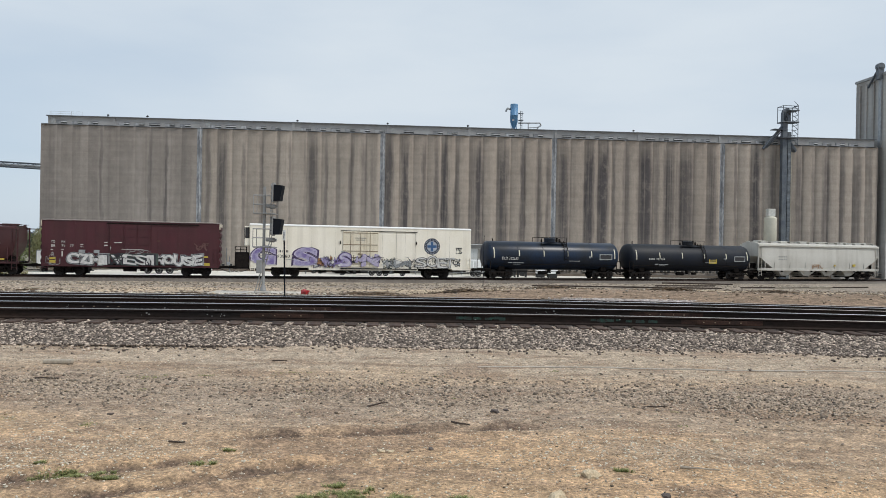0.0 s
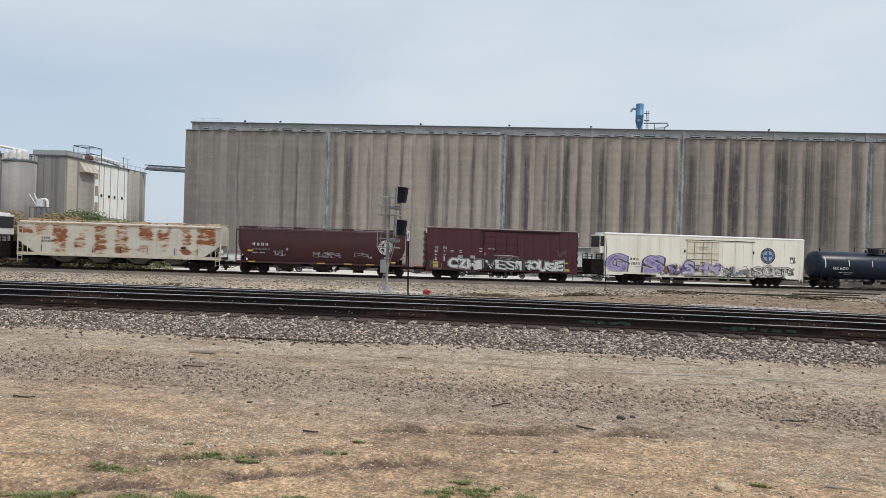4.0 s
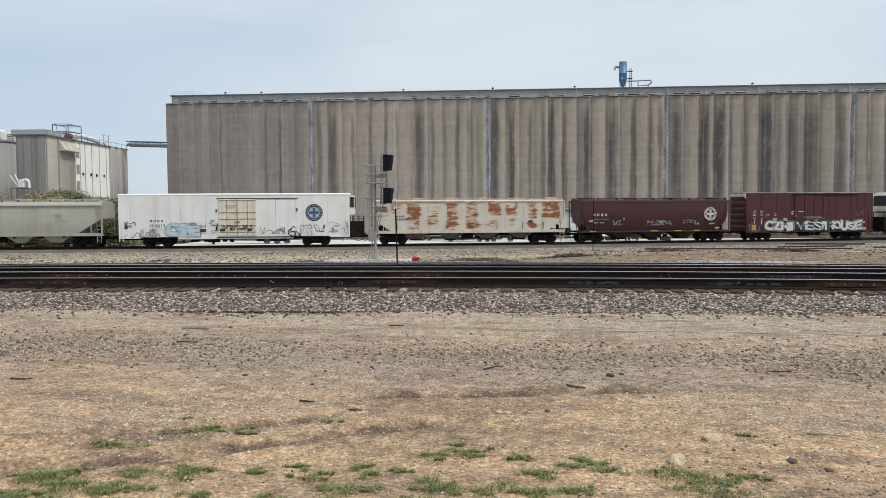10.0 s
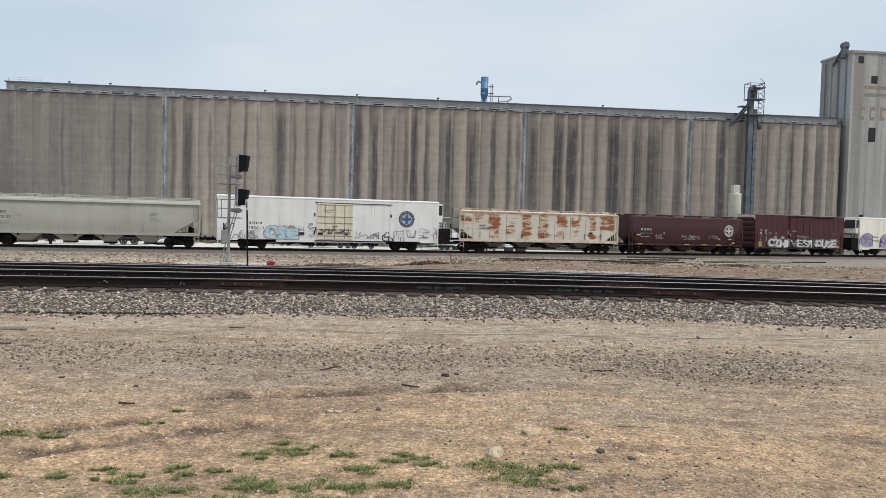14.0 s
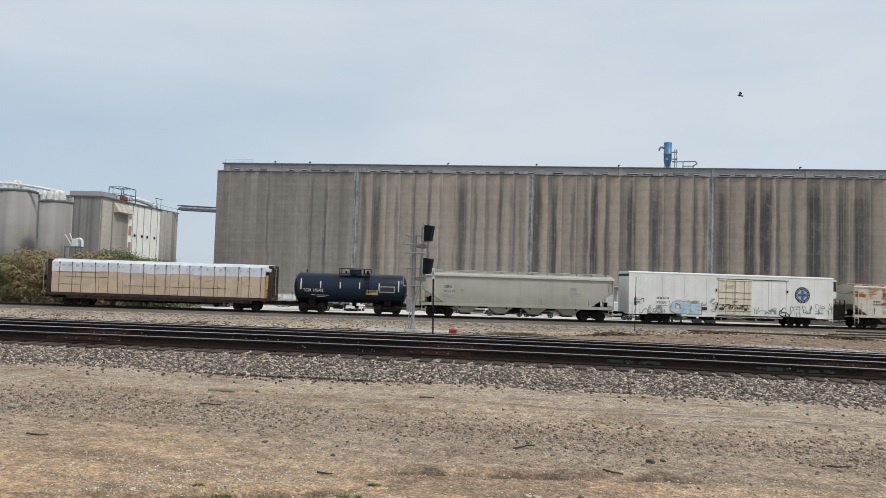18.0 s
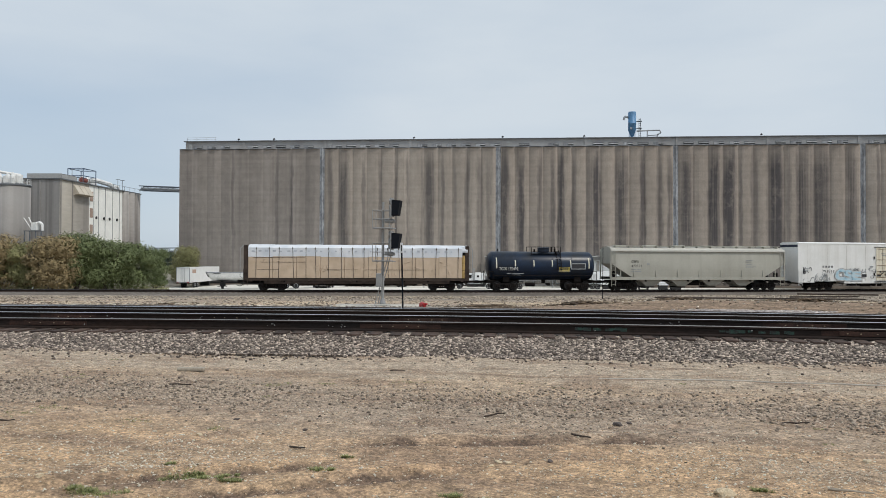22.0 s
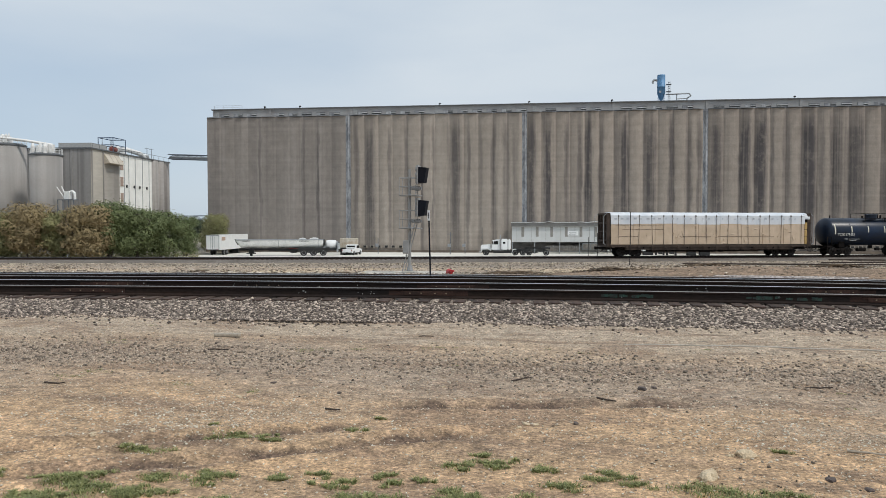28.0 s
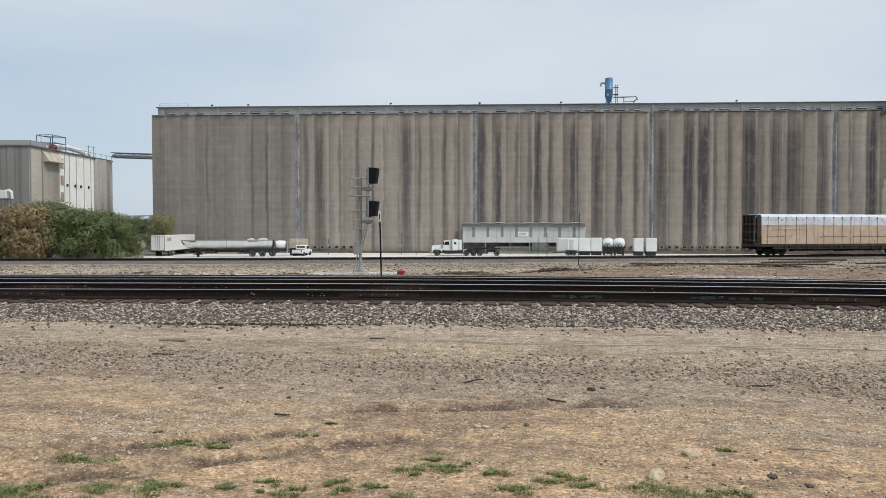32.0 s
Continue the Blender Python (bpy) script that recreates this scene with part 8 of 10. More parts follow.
def tractor(m):
    t = thing("truck_tractor", m, "white long-nosed truck tractor with a sleeper cab", "truck", "parked vehicles")
    hood = bmesh.new()
    prism(hood, [(0, 1.0), (0, 1.72), (0.18, 1.9), (2.1, 2.04), (2.1, 1.0)], -0.72, 0.72)
    bmesh.ops.bevel(hood, geom=hood.edges[:], offset=0.06, segments=2, affect="EDGES")
    part("hood", hood, TRUCK_WHITE, t)
    for y in (-1.18, 0.72):
        part("fender", prism(bmesh.new(), [(0.05, 0.75), (0.1, 1.15), (0.5, 1.38), (1.2, 1.4), (1.75, 1.15), (2.0, 0.8), (1.85, 0.78), (1.6, 1.05), (1.15, 1.22), (0.55, 1.2), (0.25, 1.0), (0.2, 0.72)], y, y + 0.46), TRUCK_WHITE, t)
    part("engine_side", boxes((0.3, 2.1, -0.6, 0.6, 0.6, 1.05)), CHASSIS, t, "black engine bay below the hood")
    cab = bmesh.new()
    prism(cab, [(2.12, 1.05), (2.12, 2.04), (2.32, 2.68), (2.55, 2.86), (3.5, 2.92), (3.5, 1.05)], -1.05, 1.05)
    part("cab", cab, TRUCK_WHITE, t)
    for x0, x1, z1 in ((3.72, 4.95, 3.02), (5.0, 5.5, 2.95)):
        bm = boxes((x0, x1, -1.2, 1.2, 1.0, z1))
        bmesh.ops.bevel(bm, geom=bm.edges[:], offset=0.14, segments=3, affect="EDGES")
        part("sleeper", bm, TRUCK_WHITE, t)
    part("cab_gap", boxes((3.5, 3.74, -0.95, 0.95, 1.0, 2.75)), CHASSIS, t)
    for y in (-1.1, 1.05):
        part("side_window", prism(bmesh.new(), [(2.35, 2.05), (2.5, 2.6), (3.2, 2.64), (3.2, 2.05)], y, y + 0.05), GLASS, t)
    part("bunk_window", boxes((4.15, 4.55, -1.22, -1.2, 2.15, 2.5)), GLASS, t)
    part("windscreen", prism(bmesh.new(), [(2.1, 2.1), (2.28, 2.66), (2.32, 2.66), (2.15, 2.1)], -0.95, 0.95), GLASS, t)
    part("sun_visor", boxes((2.1, 2.4, -1.0, 1.0, 2.68, 2.76)), TRUCK_WHITE, t)
    for y in (-1.22, 1.22):
        part("exhaust_stack", tube(bmesh.new(), (3.6, y, 0.9), (3.6, y, 3.75), 0.09, 10), CHROME, t)
        part("air_cleaner", tube(bmesh.new(), (1.98, y * 0.82, 1.45), (1.98, y * 0.82, 2.1), 0.17, 12), CHROME, t)
        part("mirror", boxes((2.15, 2.3, y - 0.1, y + 0.1, 2.05, 2.55)), CHASSIS, t)
        part("fuel_tank", tube(bmesh.new(), (2.35, y * 0.8, 0.7), (4.3, y * 0.8, 0.7), 0.3, 14), CHASSIS, t, "dark round fuel tank below the cab")
        part("step", boxes((2.4, 4.2, y - 0.06, y + 0.06, 0.95, 1.02)), CHROME, t)
        part("quarter_fender", prism(bmesh.new(), [(5.75, 0.75), (5.85, 1.05), (6.2, 1.18), (6.55, 1.18), (6.55, 1.12), (6.2, 1.1), (5.93, 1.0), (5.85, 0.75)], y - 0.3, y + 0.1), TRUCK_WHITE, t)
    part("skirt", boxes((4.3, 5.6, -1.1, 1.1, 0.45, 1.0)), CHASSIS, t)
    part("bumper", boxes((-0.2, 0.05, -1.2, 1.2, 0.4, 0.8, 0.04)), CHROME, t)
    part("grille", boxes((-0.03, 0.0, -0.5, 0.5, 0.9, 1.6)), CHASSIS, t)
    part("headlight", boxes((-0.08, 0.1, -1.0, -0.75, 1.0, 1.2, 0.03)), CHROME, t)
    part("chassis", boxes((0.3, 8.6, -0.45, 0.45, 0.72, 1.0), (6.4, 7.6, -0.5, 0.5, 1.0, 1.22), (8.3, 8.6, -1.15, 1.15, 0.5, 1.0)), CHASSIS, t)
    wheels(t, (1.0,), -1.0, 1.0)
    wheels(t, (6.35, 7.7), -0.95, 0.95)
    return t


for az, D, turn in ((44.6, 116, 140), (43.6, 118, 135), (42.3, 117, 150), (39.6, 119, 20)):
    pickup(pose(-D * math.sin(radians(az)), D * math.cos(radians(az)), YARD_Z, 0, 0, turn))
tractor(pose(-19.3, 136.6, YARD_Z, 0, 0, 4.5))
dolly = thing("trailer_chassis", pose(-11.3, 137.4, YARD_Z, 0, 0, 4.5), "black skeletal trailer chassis", "trailer", "parked vehicles")
bm = boxes((0, 4.6, -0.5, -0.35, 1.25, 1.5), (0, 4.6, 0.35, 0.5, 1.25, 1.5))
for x in (0.3, 1.6, 3.0, 4.4):
    box(bm, x - 0.06, x + 0.06, -1.1, 1.1, 1.2, 1.45)
tube(bm, (0.2, -0.8, 0.5), (1.2, -0.8, 1.4), 0.08, 6)
tube(bm, (4.4, -0.8, 0.5), (3.6, -0.8, 1.4), 0.08, 6)
part("frame", bm, CHASSIS, dolly)
wheels(dolly, (0.8, 3.9), -1.0, 1.0)

# the receiving shed on the elevator's face
shed = thing("receiving_shed", E_POSE @ pose(-3.0, -4.2, YARD_Z), "pale metal receiving shed with dark open lower storey", "shed")
S0, S1 = 0.0, 23.75
SHED = mat("pale_sheet_metal", (0.60, 0.615, 0.61), 0.6, 0.0, 0.05, 0.5, tint=(0.55, 0.56, 0.55), streak=((0.42, 0.42, 0.40), 1.0, 0.3))
STRIP = mat("grey_strip", (0.29, 0.275, 0.25), 0.7)
FENCE = mat("weathered_fence", (0.20, 0.185, 0.165), 0.8, 0, 0.25, 2.0)
part("upper_wall", boxes((S0, S1, 0, 3.6, 2.26, 5.28)), SHED, shed)
for i in range(8):
    x = S0 + 1.85 + i * 2.78
    part("wall_panel_strip", boxes((x, x + 0.52, -0.06, 0.0, 3.3, 5.2)), STRIP, shed)
    part("panel_seam", boxes((x - 0.9, x - 0.86, -0.03, 0.0, 2.3, 5.25)), STRIP, shed)
part("fascia", boxes((S0 - 0.1, S1 - 0.15, -0.35, 3.6, 5.28, 5.95)), mat("grey_roof_sheet", (0.22, 0.215, 0.205), 0.8, 0.0, 0.15, 0.8), shed)
for i in range(8):
    # buckled sheets of the roof edge
    x, w = S0 - 0.2 + i * 2.95, 2.93
    part("roof_sheet", prism(bmesh.new(), [(x, 5.97), (x + w * 0.5, 6.02 + 0.06 * (i % 3)), (x + w, 5.97), (x + w, 6.08), (x + w * 0.5, 6.14 + 0.06 * (i % 3)), (x, 6.08)], -0.55, 3.6), SHED, shed)
part("sign", boxes((10.7, 12.7, -0.09, -0.06, 3.55, 4.35)), TRUCK_WHITE, shed, "white sign board")
part("sign_lettering", boxes((10.95, 12.4, -0.1, -0.09, 4.0, 4.1), (10.95, 12.2, -0.1, -0.09, 3.75, 3.83)), SPRAY_G, shed)
part("back_wall", boxes((S0, S1, 3.2, 3.6, 0, 2.26)), mat("shed_shadow_wall", (0.15, 0.145, 0.14), 0.9, 0, 0.2, 1.0), shed)
for x in (0.1, 4.4, 9.2, 13.0, 18.2, 23.6):
    part("post", boxes((x - 0.07, x + 0.07, 0.0, 0.14, 0.0, 2.26)), GREY_STEEL, shed)
for i in range(26):
    x = 6.4 + i * 0.45
    part("fence_board", boxes((x, x + 0.4, 0.3, 0.34, 0.35, 1.5 + 0.05 * (i % 4))), FENCE, shed)
for z in (0.5, 1.3):
    part("fence_rail", boxes((6.2, 18.2, 0.24, 0.3, z - 0.04, z + 0.04)), GREY_STEEL, shed)
part("dock", boxes((S0 + 5, S1, 0.5, 3.1, 0.0, 0.3)), SLAB, shed, "pale concrete loading dock")
part("cabinet", boxes((13.5, 16.6, -0.2, 0.2, 0.7, 2.1, 0.04)), mat("grey_cabinet", (0.17, 0.185, 0.19), 0.6), shed, "grey electrical cabinet")
for x in (13.65, 15.2):
    part("cabinet_door", boxes((x, x + 1.3, -0.24, -0.2, 0.85, 1.95)), FENCE, shed)


def van_trailer(m, L, z1, label):
    t = thing("utility_trailer", m, label, "trailer", "parked vehicles")
    part("body", boxes((0, L, -1.1, 1.1, 0.75, z1, 0.12)), TRUCK_WHITE, t)
    part("chassis", boxes((-1.0, L, -0.15, 0.15, 0.5, 0.7), (0, L, -1.0, 1.0, 0.6, 0.75)), CHASSIS, t)
    part("side_door", boxes((L * 0.55, L * 0.75, -1.13, -1.1, 0.9, z1 - 0.3)), mat("off_white_door", (0.62, 0.63, 0.63), 0.5), t)
    part("side_stripe", boxes((0.1, L - 0.1, -1.12, -1.1, 0.8, 0.92)), CHASSIS, t)
    part("front_panel", boxes((0.05, L * 0.5, -1.125, -1.1, 0.95, z1 - 0.15)), SHED, t, "pale grey ribbed front half")
    wheels(t, (L * 0.52, L * 0.52 + 0.98), -1.12, 1.12, 0.47)
    part("fender", boxes((L * 0.52 - 0.6, L * 0.52 + 1.6, -1.3, -1.1, 0.98, 1.05)), CHASSIS, t)
    return t


def round_tank(m, L, r, label):
    """A squat round vessel on a skid, a black hose looped over its end."""
    t = thing("round_tank", m, label, "tank", "parked vehicles")
    part("vessel", lathe(bmesh.new(), [(0.3, 0), (r * 0.62, 0.08), (r * 0.9, 0.42), (r, 0.75), (r, L - 0.5), (r * 0.8, L - 0.12), (0.3, L)], 24, "X", Matrix.Translation((0, 0, r + 1.5))), TRUCK_WHITE, t, "", True)
    part("hatch", lathe(bmesh.new(), [(0.3, r * 2 + 1.42), (0.3, r * 2 + 1.55), (0.05, r * 2 + 1.58)], 14, "Z", Matrix.Translation((L * 0.6, 0, 0))), TRUCK_WHITE, t)
    for k0 in (0.3, 0.55):
        bm = bmesh.new()
        for k in range(14):
            a = math.pi * (0.02 + 0.96 * k / 13)
            e = a + math.pi * 0.96 / 13
            tube(bm, (L * k0 + 0.32 * math.cos(a), -r - 0.05, 1.1 + 1.15 * math.sin(a)), (L * k0 + 0.32 * math.cos(e), -r - 0.05, 1.1 + 1.15 * math.sin(e)), 0.055, 6)
        part("hose", bm, CHASSIS, t)
    part("skid", boxes((0.1, L - 0.1, -r * 0.85, r * 0.85, 0.75, 1.6), (0.2, 0.4, -r, r, 0, 0.8), (L - 0.4, L - 0.2, -r, r, 0, 0.8)), CHASSIS, t)
    part("pump", boxes((L * 0.3, L * 0.7, -r - 0.15, -r + 0.2, 0.3, 0.95, 0.05)), CHASSIS, t)
    return t


van_trailer(pose(3.7, 141.2, YARD_Z, 0, 0, 1), 3.9, 3.2, "white enclosed utility trailer with dark tandem wheels")
container(pose(7.7, 141.4, YARD_Z, 0, 0, 0), 2.15, 2.2, 0.8, 3.25, "white plant box beside the tanks")
container(pose(9.95, 141.4, YARD_Z, 0, 0, 0), 2.0, 2.2, 0.8, 3.3, "white plant box with rounded edges beside the tanks")
round_tank(pose(12.05, 142.0, YARD_Z, 0, 0, 0), 1.95, 0.88, "white round tank with looped black hoses")
round_tank(pose(14.0, 142.0, YARD_Z, 0, 0, 0), 2.1, 0.88, "white round tank with looped black hoses")
container(pose(17.8, 141.8, YARD_Z, 0, 0, 0), 1.7, 2.2, 0.8, 3.25, "white plant box standing apart at the end of the row")
container(pose(20.0, 141.9, YARD_Z, 0, 0, 0), 1.9, 2.2, 0.8, 3.25, "white plant box at the very end of the row")

# a red truck that draws a low pale trailer along the elevator
ROLLING = []


def rolling_truck():
    t = thing("red_truck", pose(-16, 143.6, YARD_Z, 0, 0, 4.5), "red truck drawing a low pale grain trailer through the yard", "truck", "parked vehicles")
    red_paint = mat("red_truck_paint", (0.36, 0.05, 0.045), 0.4, 0, 0.12, 1.0)
    pale = mat("pale_trailer_paint", (0.60, 0.64, 0.64), 0.5, 0, 0.08, 0.7, tint=(0.52, 0.55, 0.55))
    bm = boxes((-7.4, -0.1, -1.2, 1.2, 0.85, 2.12))
    bmesh.ops.bevel(bm, geom=bm.edges[:], offset=0.08, segments=2, affect="EDGES")
    part("trailer_box", bm, pale, t, "low pale grey trailer box")
    part("top_rail", boxes((-7.45, -0.05, -1.26, -1.18, 2.04, 2.16), (-7.45, -0.05, 1.18, 1.26, 2.04, 2.16)), CHASSIS, t)
    part("sill", boxes((-7.4, -0.1, -1.24, 1.24, 0.66, 0.85)), CHASSIS, t)
    for i in range(9):
        x = -7.0 + i * 0.82
        part("rib", boxes((x, x + 0.06, -1.235, -1.2, 0.9, 2.04)), pale, t)
    part("frame", boxes((-12.6, -0.2, -0.4, 0.4, 0.55, 0.7)), CHASSIS, t)
    cab = bmesh.new()
    prism(cab, [(-10.9, 0.7), (-10.9, 1.55), (-10.55, 2.3), (-9.2, 2.36), (-9.2, 0.7)], -1.1, 1.1)
    part("cab", cab, red_paint, t)
    part("sleeper", boxes((-9.15, -8.25, -1.15, 1.15, 0.75, 2.3, 0.06)), red_paint, t)
    part("hood", prism(bmesh.new(), [(-12.7, 0.7), (-12.7, 1.35), (-12.5, 1.5), (-10.9, 1.58), (-10.9, 0.7)], -0.8, 0.8), red_paint, t)
    for y in (-1.13, 1.1):
        part("side_window", boxes((-10.4, -9.5, y, y + 0.03, 1.55, 2.15)), GLASS, t)
    part("bumper", boxes((-12.85, -12.7, -1.1, 1.1, 0.4, 0.7, 0.03)), CHROME, t)
    tyre = lathe(bmesh.new(), [(0.2, -0.14), (0.42, -0.15), (0.46, -0.08), (0.46, 0.08), (0.42, 0.15), (0.2, 0.14)], 18, "Y")
    tyre_mesh = bpy.data.meshes.new("wheel")
    tyre.to_mesh(tyre_mesh)
    rim = lathe(bmesh.new(), [(0.03, -0.12), (0.2, -0.12), (0.25, -0.158), (0.27, -0.1), (0.25, 0.158), (0.2, 0.12), (0.03, 0.12)], 14, "Y")
    rim_mesh = bpy.data.meshes.new("rim")
    rim.to_mesh(rim_mesh)
    for x in (-12.0, -8.6, -7.4, -1.9, -0.85):
        for y in (-1.08, 1.08):
            w = mesh_part("wheel", tyre_mesh, TYRE, t)
            mesh_part("rim", rim_mesh, RIM, w)
            ROLLING.append((w, x, y))
    return t


red_truck = rolling_truck()
# far small shed roof behind the first cars, and yard poles
blue_shed = thing("blue_roof_shed", E_POSE @ pose(90.5, -8, YARD_Z), "small shed with a blue sheet roof", "shed")
part("wall", boxes((0, 3.4, 0, 3, 0, 7.0)), MILL_DARK, blue_shed)
part("roof", prism(bmesh.new(), [(-0.2, 7.0), (0.8, 7.7), (3.6, 7.3), (3.6, 7.0)], -0.2, 3.2), mat("blue_sheet_roof", (0.03, 0.08, 0.16), 0.5), blue_shed)
for x, y, h in ((0.15, 137.0, 3.3), (1.75, 137.0, 4.1)):
    p = thing("yard_post", pose(x, y, YARD_Z), "thin dark steel post in the yard", "post")
    part("shaft", tube(bmesh.new(), (0, 0, 0), (0, 0, h), 0.06, 8), CHASSIS, p)
    part("cap", tube(bmesh.new(), (0, 0, h), (0, 0, h + 0.06), 0.08, 8), CHASSIS, p)
for x, y, h, arm in ((-25.6, 139.7, 4.2, True), (-22.9, 140.6, 2.4, False), (-39.6, 139.0, 3.0, False)):
    p = thing("yard_pole", pose(x, y, YARD_Z), "thin grey pole with a small box in the yard", "pole")
    part("post", tube(bmesh.new(), (0, 0, 0), (0, 0, h), 0.07, 8), LEG_STEEL, p)
    part("junction_box", boxes((-0.5, 0.1, -0.15, -0.05, 1.4, 2.0, 0.02)), GREY_STEEL, p)
    if arm:
        part("cross_arm", boxes((-0.6, 0.6, -0.05, 0.05, h - 0.4, h - 0.3)), LEG_STEEL, p)

# ---- the track signal and the things beside the tracks ----
SIG_GREY = mat("signal_galvanised", (0.30, 0.305, 0.305), 0.6, 0.2, 0.1, 2)
SIG_BLACK = mat("signal_black", (0.008, 0.010, 0.015), 0.8, 0, 0.1, 2)
SIG_BLACK.node_tree.nodes["Principled BSDF"].inputs["Specular IOR Level"].default_value = 0.15
SX, SY = -9.3, 38.85
SZ = -1.04
signal = thing("track_signal", pose(SX, SY, SZ), "galvanised track signal mast with two black signal heads", "railway signal")
MH = 4.5 - SZ
part("mast", tube(bmesh.new(), (0, 0, 0), (0, 0, MH), 0.082, 14, 0.07), SIG_GREY, signal)
part("base", boxes((-0.35, 0.35, -0.35, 0.35, -0.3, 0.12, 0.03)), mat("signal_footing", (0.45, 0.43, 0.39), 0.9), signal)
part("base_casting", lathe(bmesh.new(), [(0.17, 0.12), (0.17, 0.18), (0.1, 0.4), (0.09, 0.45)], 14), SIG_GREY, signal)
bm = bmesh.new()
for w in (0.0, 0.36):
    tube(bm, (-0.42 + w * 0.2, -0.1 + w, 0.0), (0.3 + 0.1 * w, -0.1 + w, 2.6), 0.025, 6)
    tube(bm, (0.3 + 0.1 * w, -0.1 + w, 2.6), (0.4, -0.1 + w, MH - 0.2), 0.02, 6)
for k in range(14):
    f = (k + 0.5) / 14
    x, z = (-0.42 + 0.74 * min(1, f * 1.7), f * (MH - 0.3))
    tube(bm, (x, -0.1, z), (x, 0.26, z), 0.02, 5)
part("ladder", bm, SIG_GREY, signal)
part("control_box", boxes((-0.32, -0.02, -0.26, 0.05, 1.05, 1.75, 0.03)), SIG_GREY, signal)
for zc, lo, hi in ((4.2 - SZ, -1.45, -0.25), (2.46 - SZ, -1.45, -0.25)):
    # hoop cage beside the mast
    za, zb = zc - 1.08, zc - 0.15
    deck = part("work_platform", boxes((-0.5, 0.6, -0.3, 0.4, za - 0.05, za)), SIG_GREY, signal)
    for z in (za, zb, (za + zb) / 2):
        bm = bmesh.new()
        pts = [Vector((-0.5, -0.3, z)), Vector((-0.5, 0.45, z)), Vector((0.45, 0.45, z)), Vector((0.45, -0.3, z)), Vector((-0.5, -0.3, z))]
        pipe_path(bm, pts, 0.022, 5)
        part("guard_rail", bm, SIG_GREY, deck)
    for x, y in ((-0.5, -0.3), (-0.5, 0.45)):
        part("guard_post", tube(bmesh.new(), (x, y, za), (x, y, zb), 0.02, 5), SIG_GREY, deck)
    bm = bmesh.new()
    tube(bm, (0.1, 0, zc - 0.72), (0.65, 0, zc - 0.72), 0.08, 8)
    lathe(bm, [(0.06, -0.05), (0.12, 0.0), (0.12, 0.25), (0.06, 0.3)], 12, "X", Matrix.Translation((0.3, 0, zc - 0.72)))
    part("bracket", bm, SIG_GREY, signal)
    head = part("signal_head", prism(bmesh.new(), [(0.52, -0.44 + zc), (0.86, -0.42 + zc), (0.98, 0.36 + zc), (0.54, 0.4 + zc)], -0.32, 0.32), SIG_BLACK, signal, "black hooded signal head")
    bm = bmesh.new()
    for k in range(3):
        lathe(bm, [(0.14, -0.16), (0.17, 0.0), (0.14, 0.04)], 12, "X", Matrix.Translation((0.5, 0, zc - 0.32 + k * 0.32)))
    box(bm, 0.46, 0.52, -0.32, 0.32, zc - 0.5, zc + 0.5)
    part("lamp_housing", bm, SIG_GREY, head)
    bm = bmesh.new()
    for k in range(4):
        box(bm, 0.36, 0.47, -0.05, 0.05, zc - 0.45 + k * 0.28, zc - 0.33 + k * 0.28)
    part("cable_box", bm, SIG_GREY, head)
pad = part("concrete_pad", boxes((-2.6, 2.4, -1.4, 1.4, -0.35, 0.02, 0.02)), mat("pad_concrete", (0.62, 0.59, 0.54), 0.95, 0, 0.3, 2.0, 30, 0.6, tint=(0.40, 0.36, 0.31)), None)
pad.matrix_world = pose(SX - 0.2, SY + 0.2, SZ, 0, 0, 3)
tagged(pad, "pale concrete pad under the signal mast", "pad", kind="structure")

marker = thing("track_marker", pose(-4.2, 20.05, -0.16), "thin black post with a narrow white marker plate", "marker post")
part("post", tube(bmesh.new(), (0, 0, 0), (-0.05, 0, 2.0), 0.022, 8), SIG_BLACK, marker)
part("plate", boxes((-0.085, -0.012, -0.03, -0.012, 1.82, 2.1, 0.005)), mat("marker_white", (0.7, 0.7, 0.7), 0.5), marker)
part("figure", boxes((-0.06, -0.038, -0.034, -0.03, 1.88, 2.04)), SIG_BLACK, marker)

red = thing("red_bucket", pose(-6.85, 37.4, ground_z(-6.85, 37.4) - 0.02) @ Matrix.Diagonal((0.62, 0.62, 0.62, 1)), "dented red plastic bucket lying on the ground", "bucket")
RED = mat("red_plastic", (0.42, 0.015, 0.02), 0.45, 0, 0.15, 6)
part("shell", lathe(bmesh.new(), [(0.17, -0.24), (0.2, -0.2), (0.25, 0.22), (0.27, 0.24), (0.22, 0.24)], 16, "Y", Matrix.Translation((0, 0, 0.22)) @ Matrix.Rotation(0.5, 4, "Z")), RED, red)
part("rim", boxes((0.18, 0.36, -0.2, 0.1, 0.22, 0.4, 0.04)), RED, red)
part("wheel", lathe(bmesh.new(), [(0.03, -0.32), (0.11, -0.31), (0.11, -0.27), (0.03, -0.26)], 12, "Y", Matrix.Translation((0.02, 0, 0.2))), mat("dull_red", (0.22, 0.02, 0.02), 0.7), red)
for x, y, h in ((3.43, 63.0, 4.3),):
    s = thing("thin_stake", pose(x, y, ground_z(x, y)), "thin dark steel stake in the bank", "stake")
    part("shaft", tube(bmesh.new(), (0, 0, -0.2), (0.03, 0, h), 0.03, 6), SIG_BLACK, s)
    part("foot", tube(bmesh.new(), (0, 0, -0.2), (0, 0, 0.12), 0.045, 6), SIG_BLACK, s)

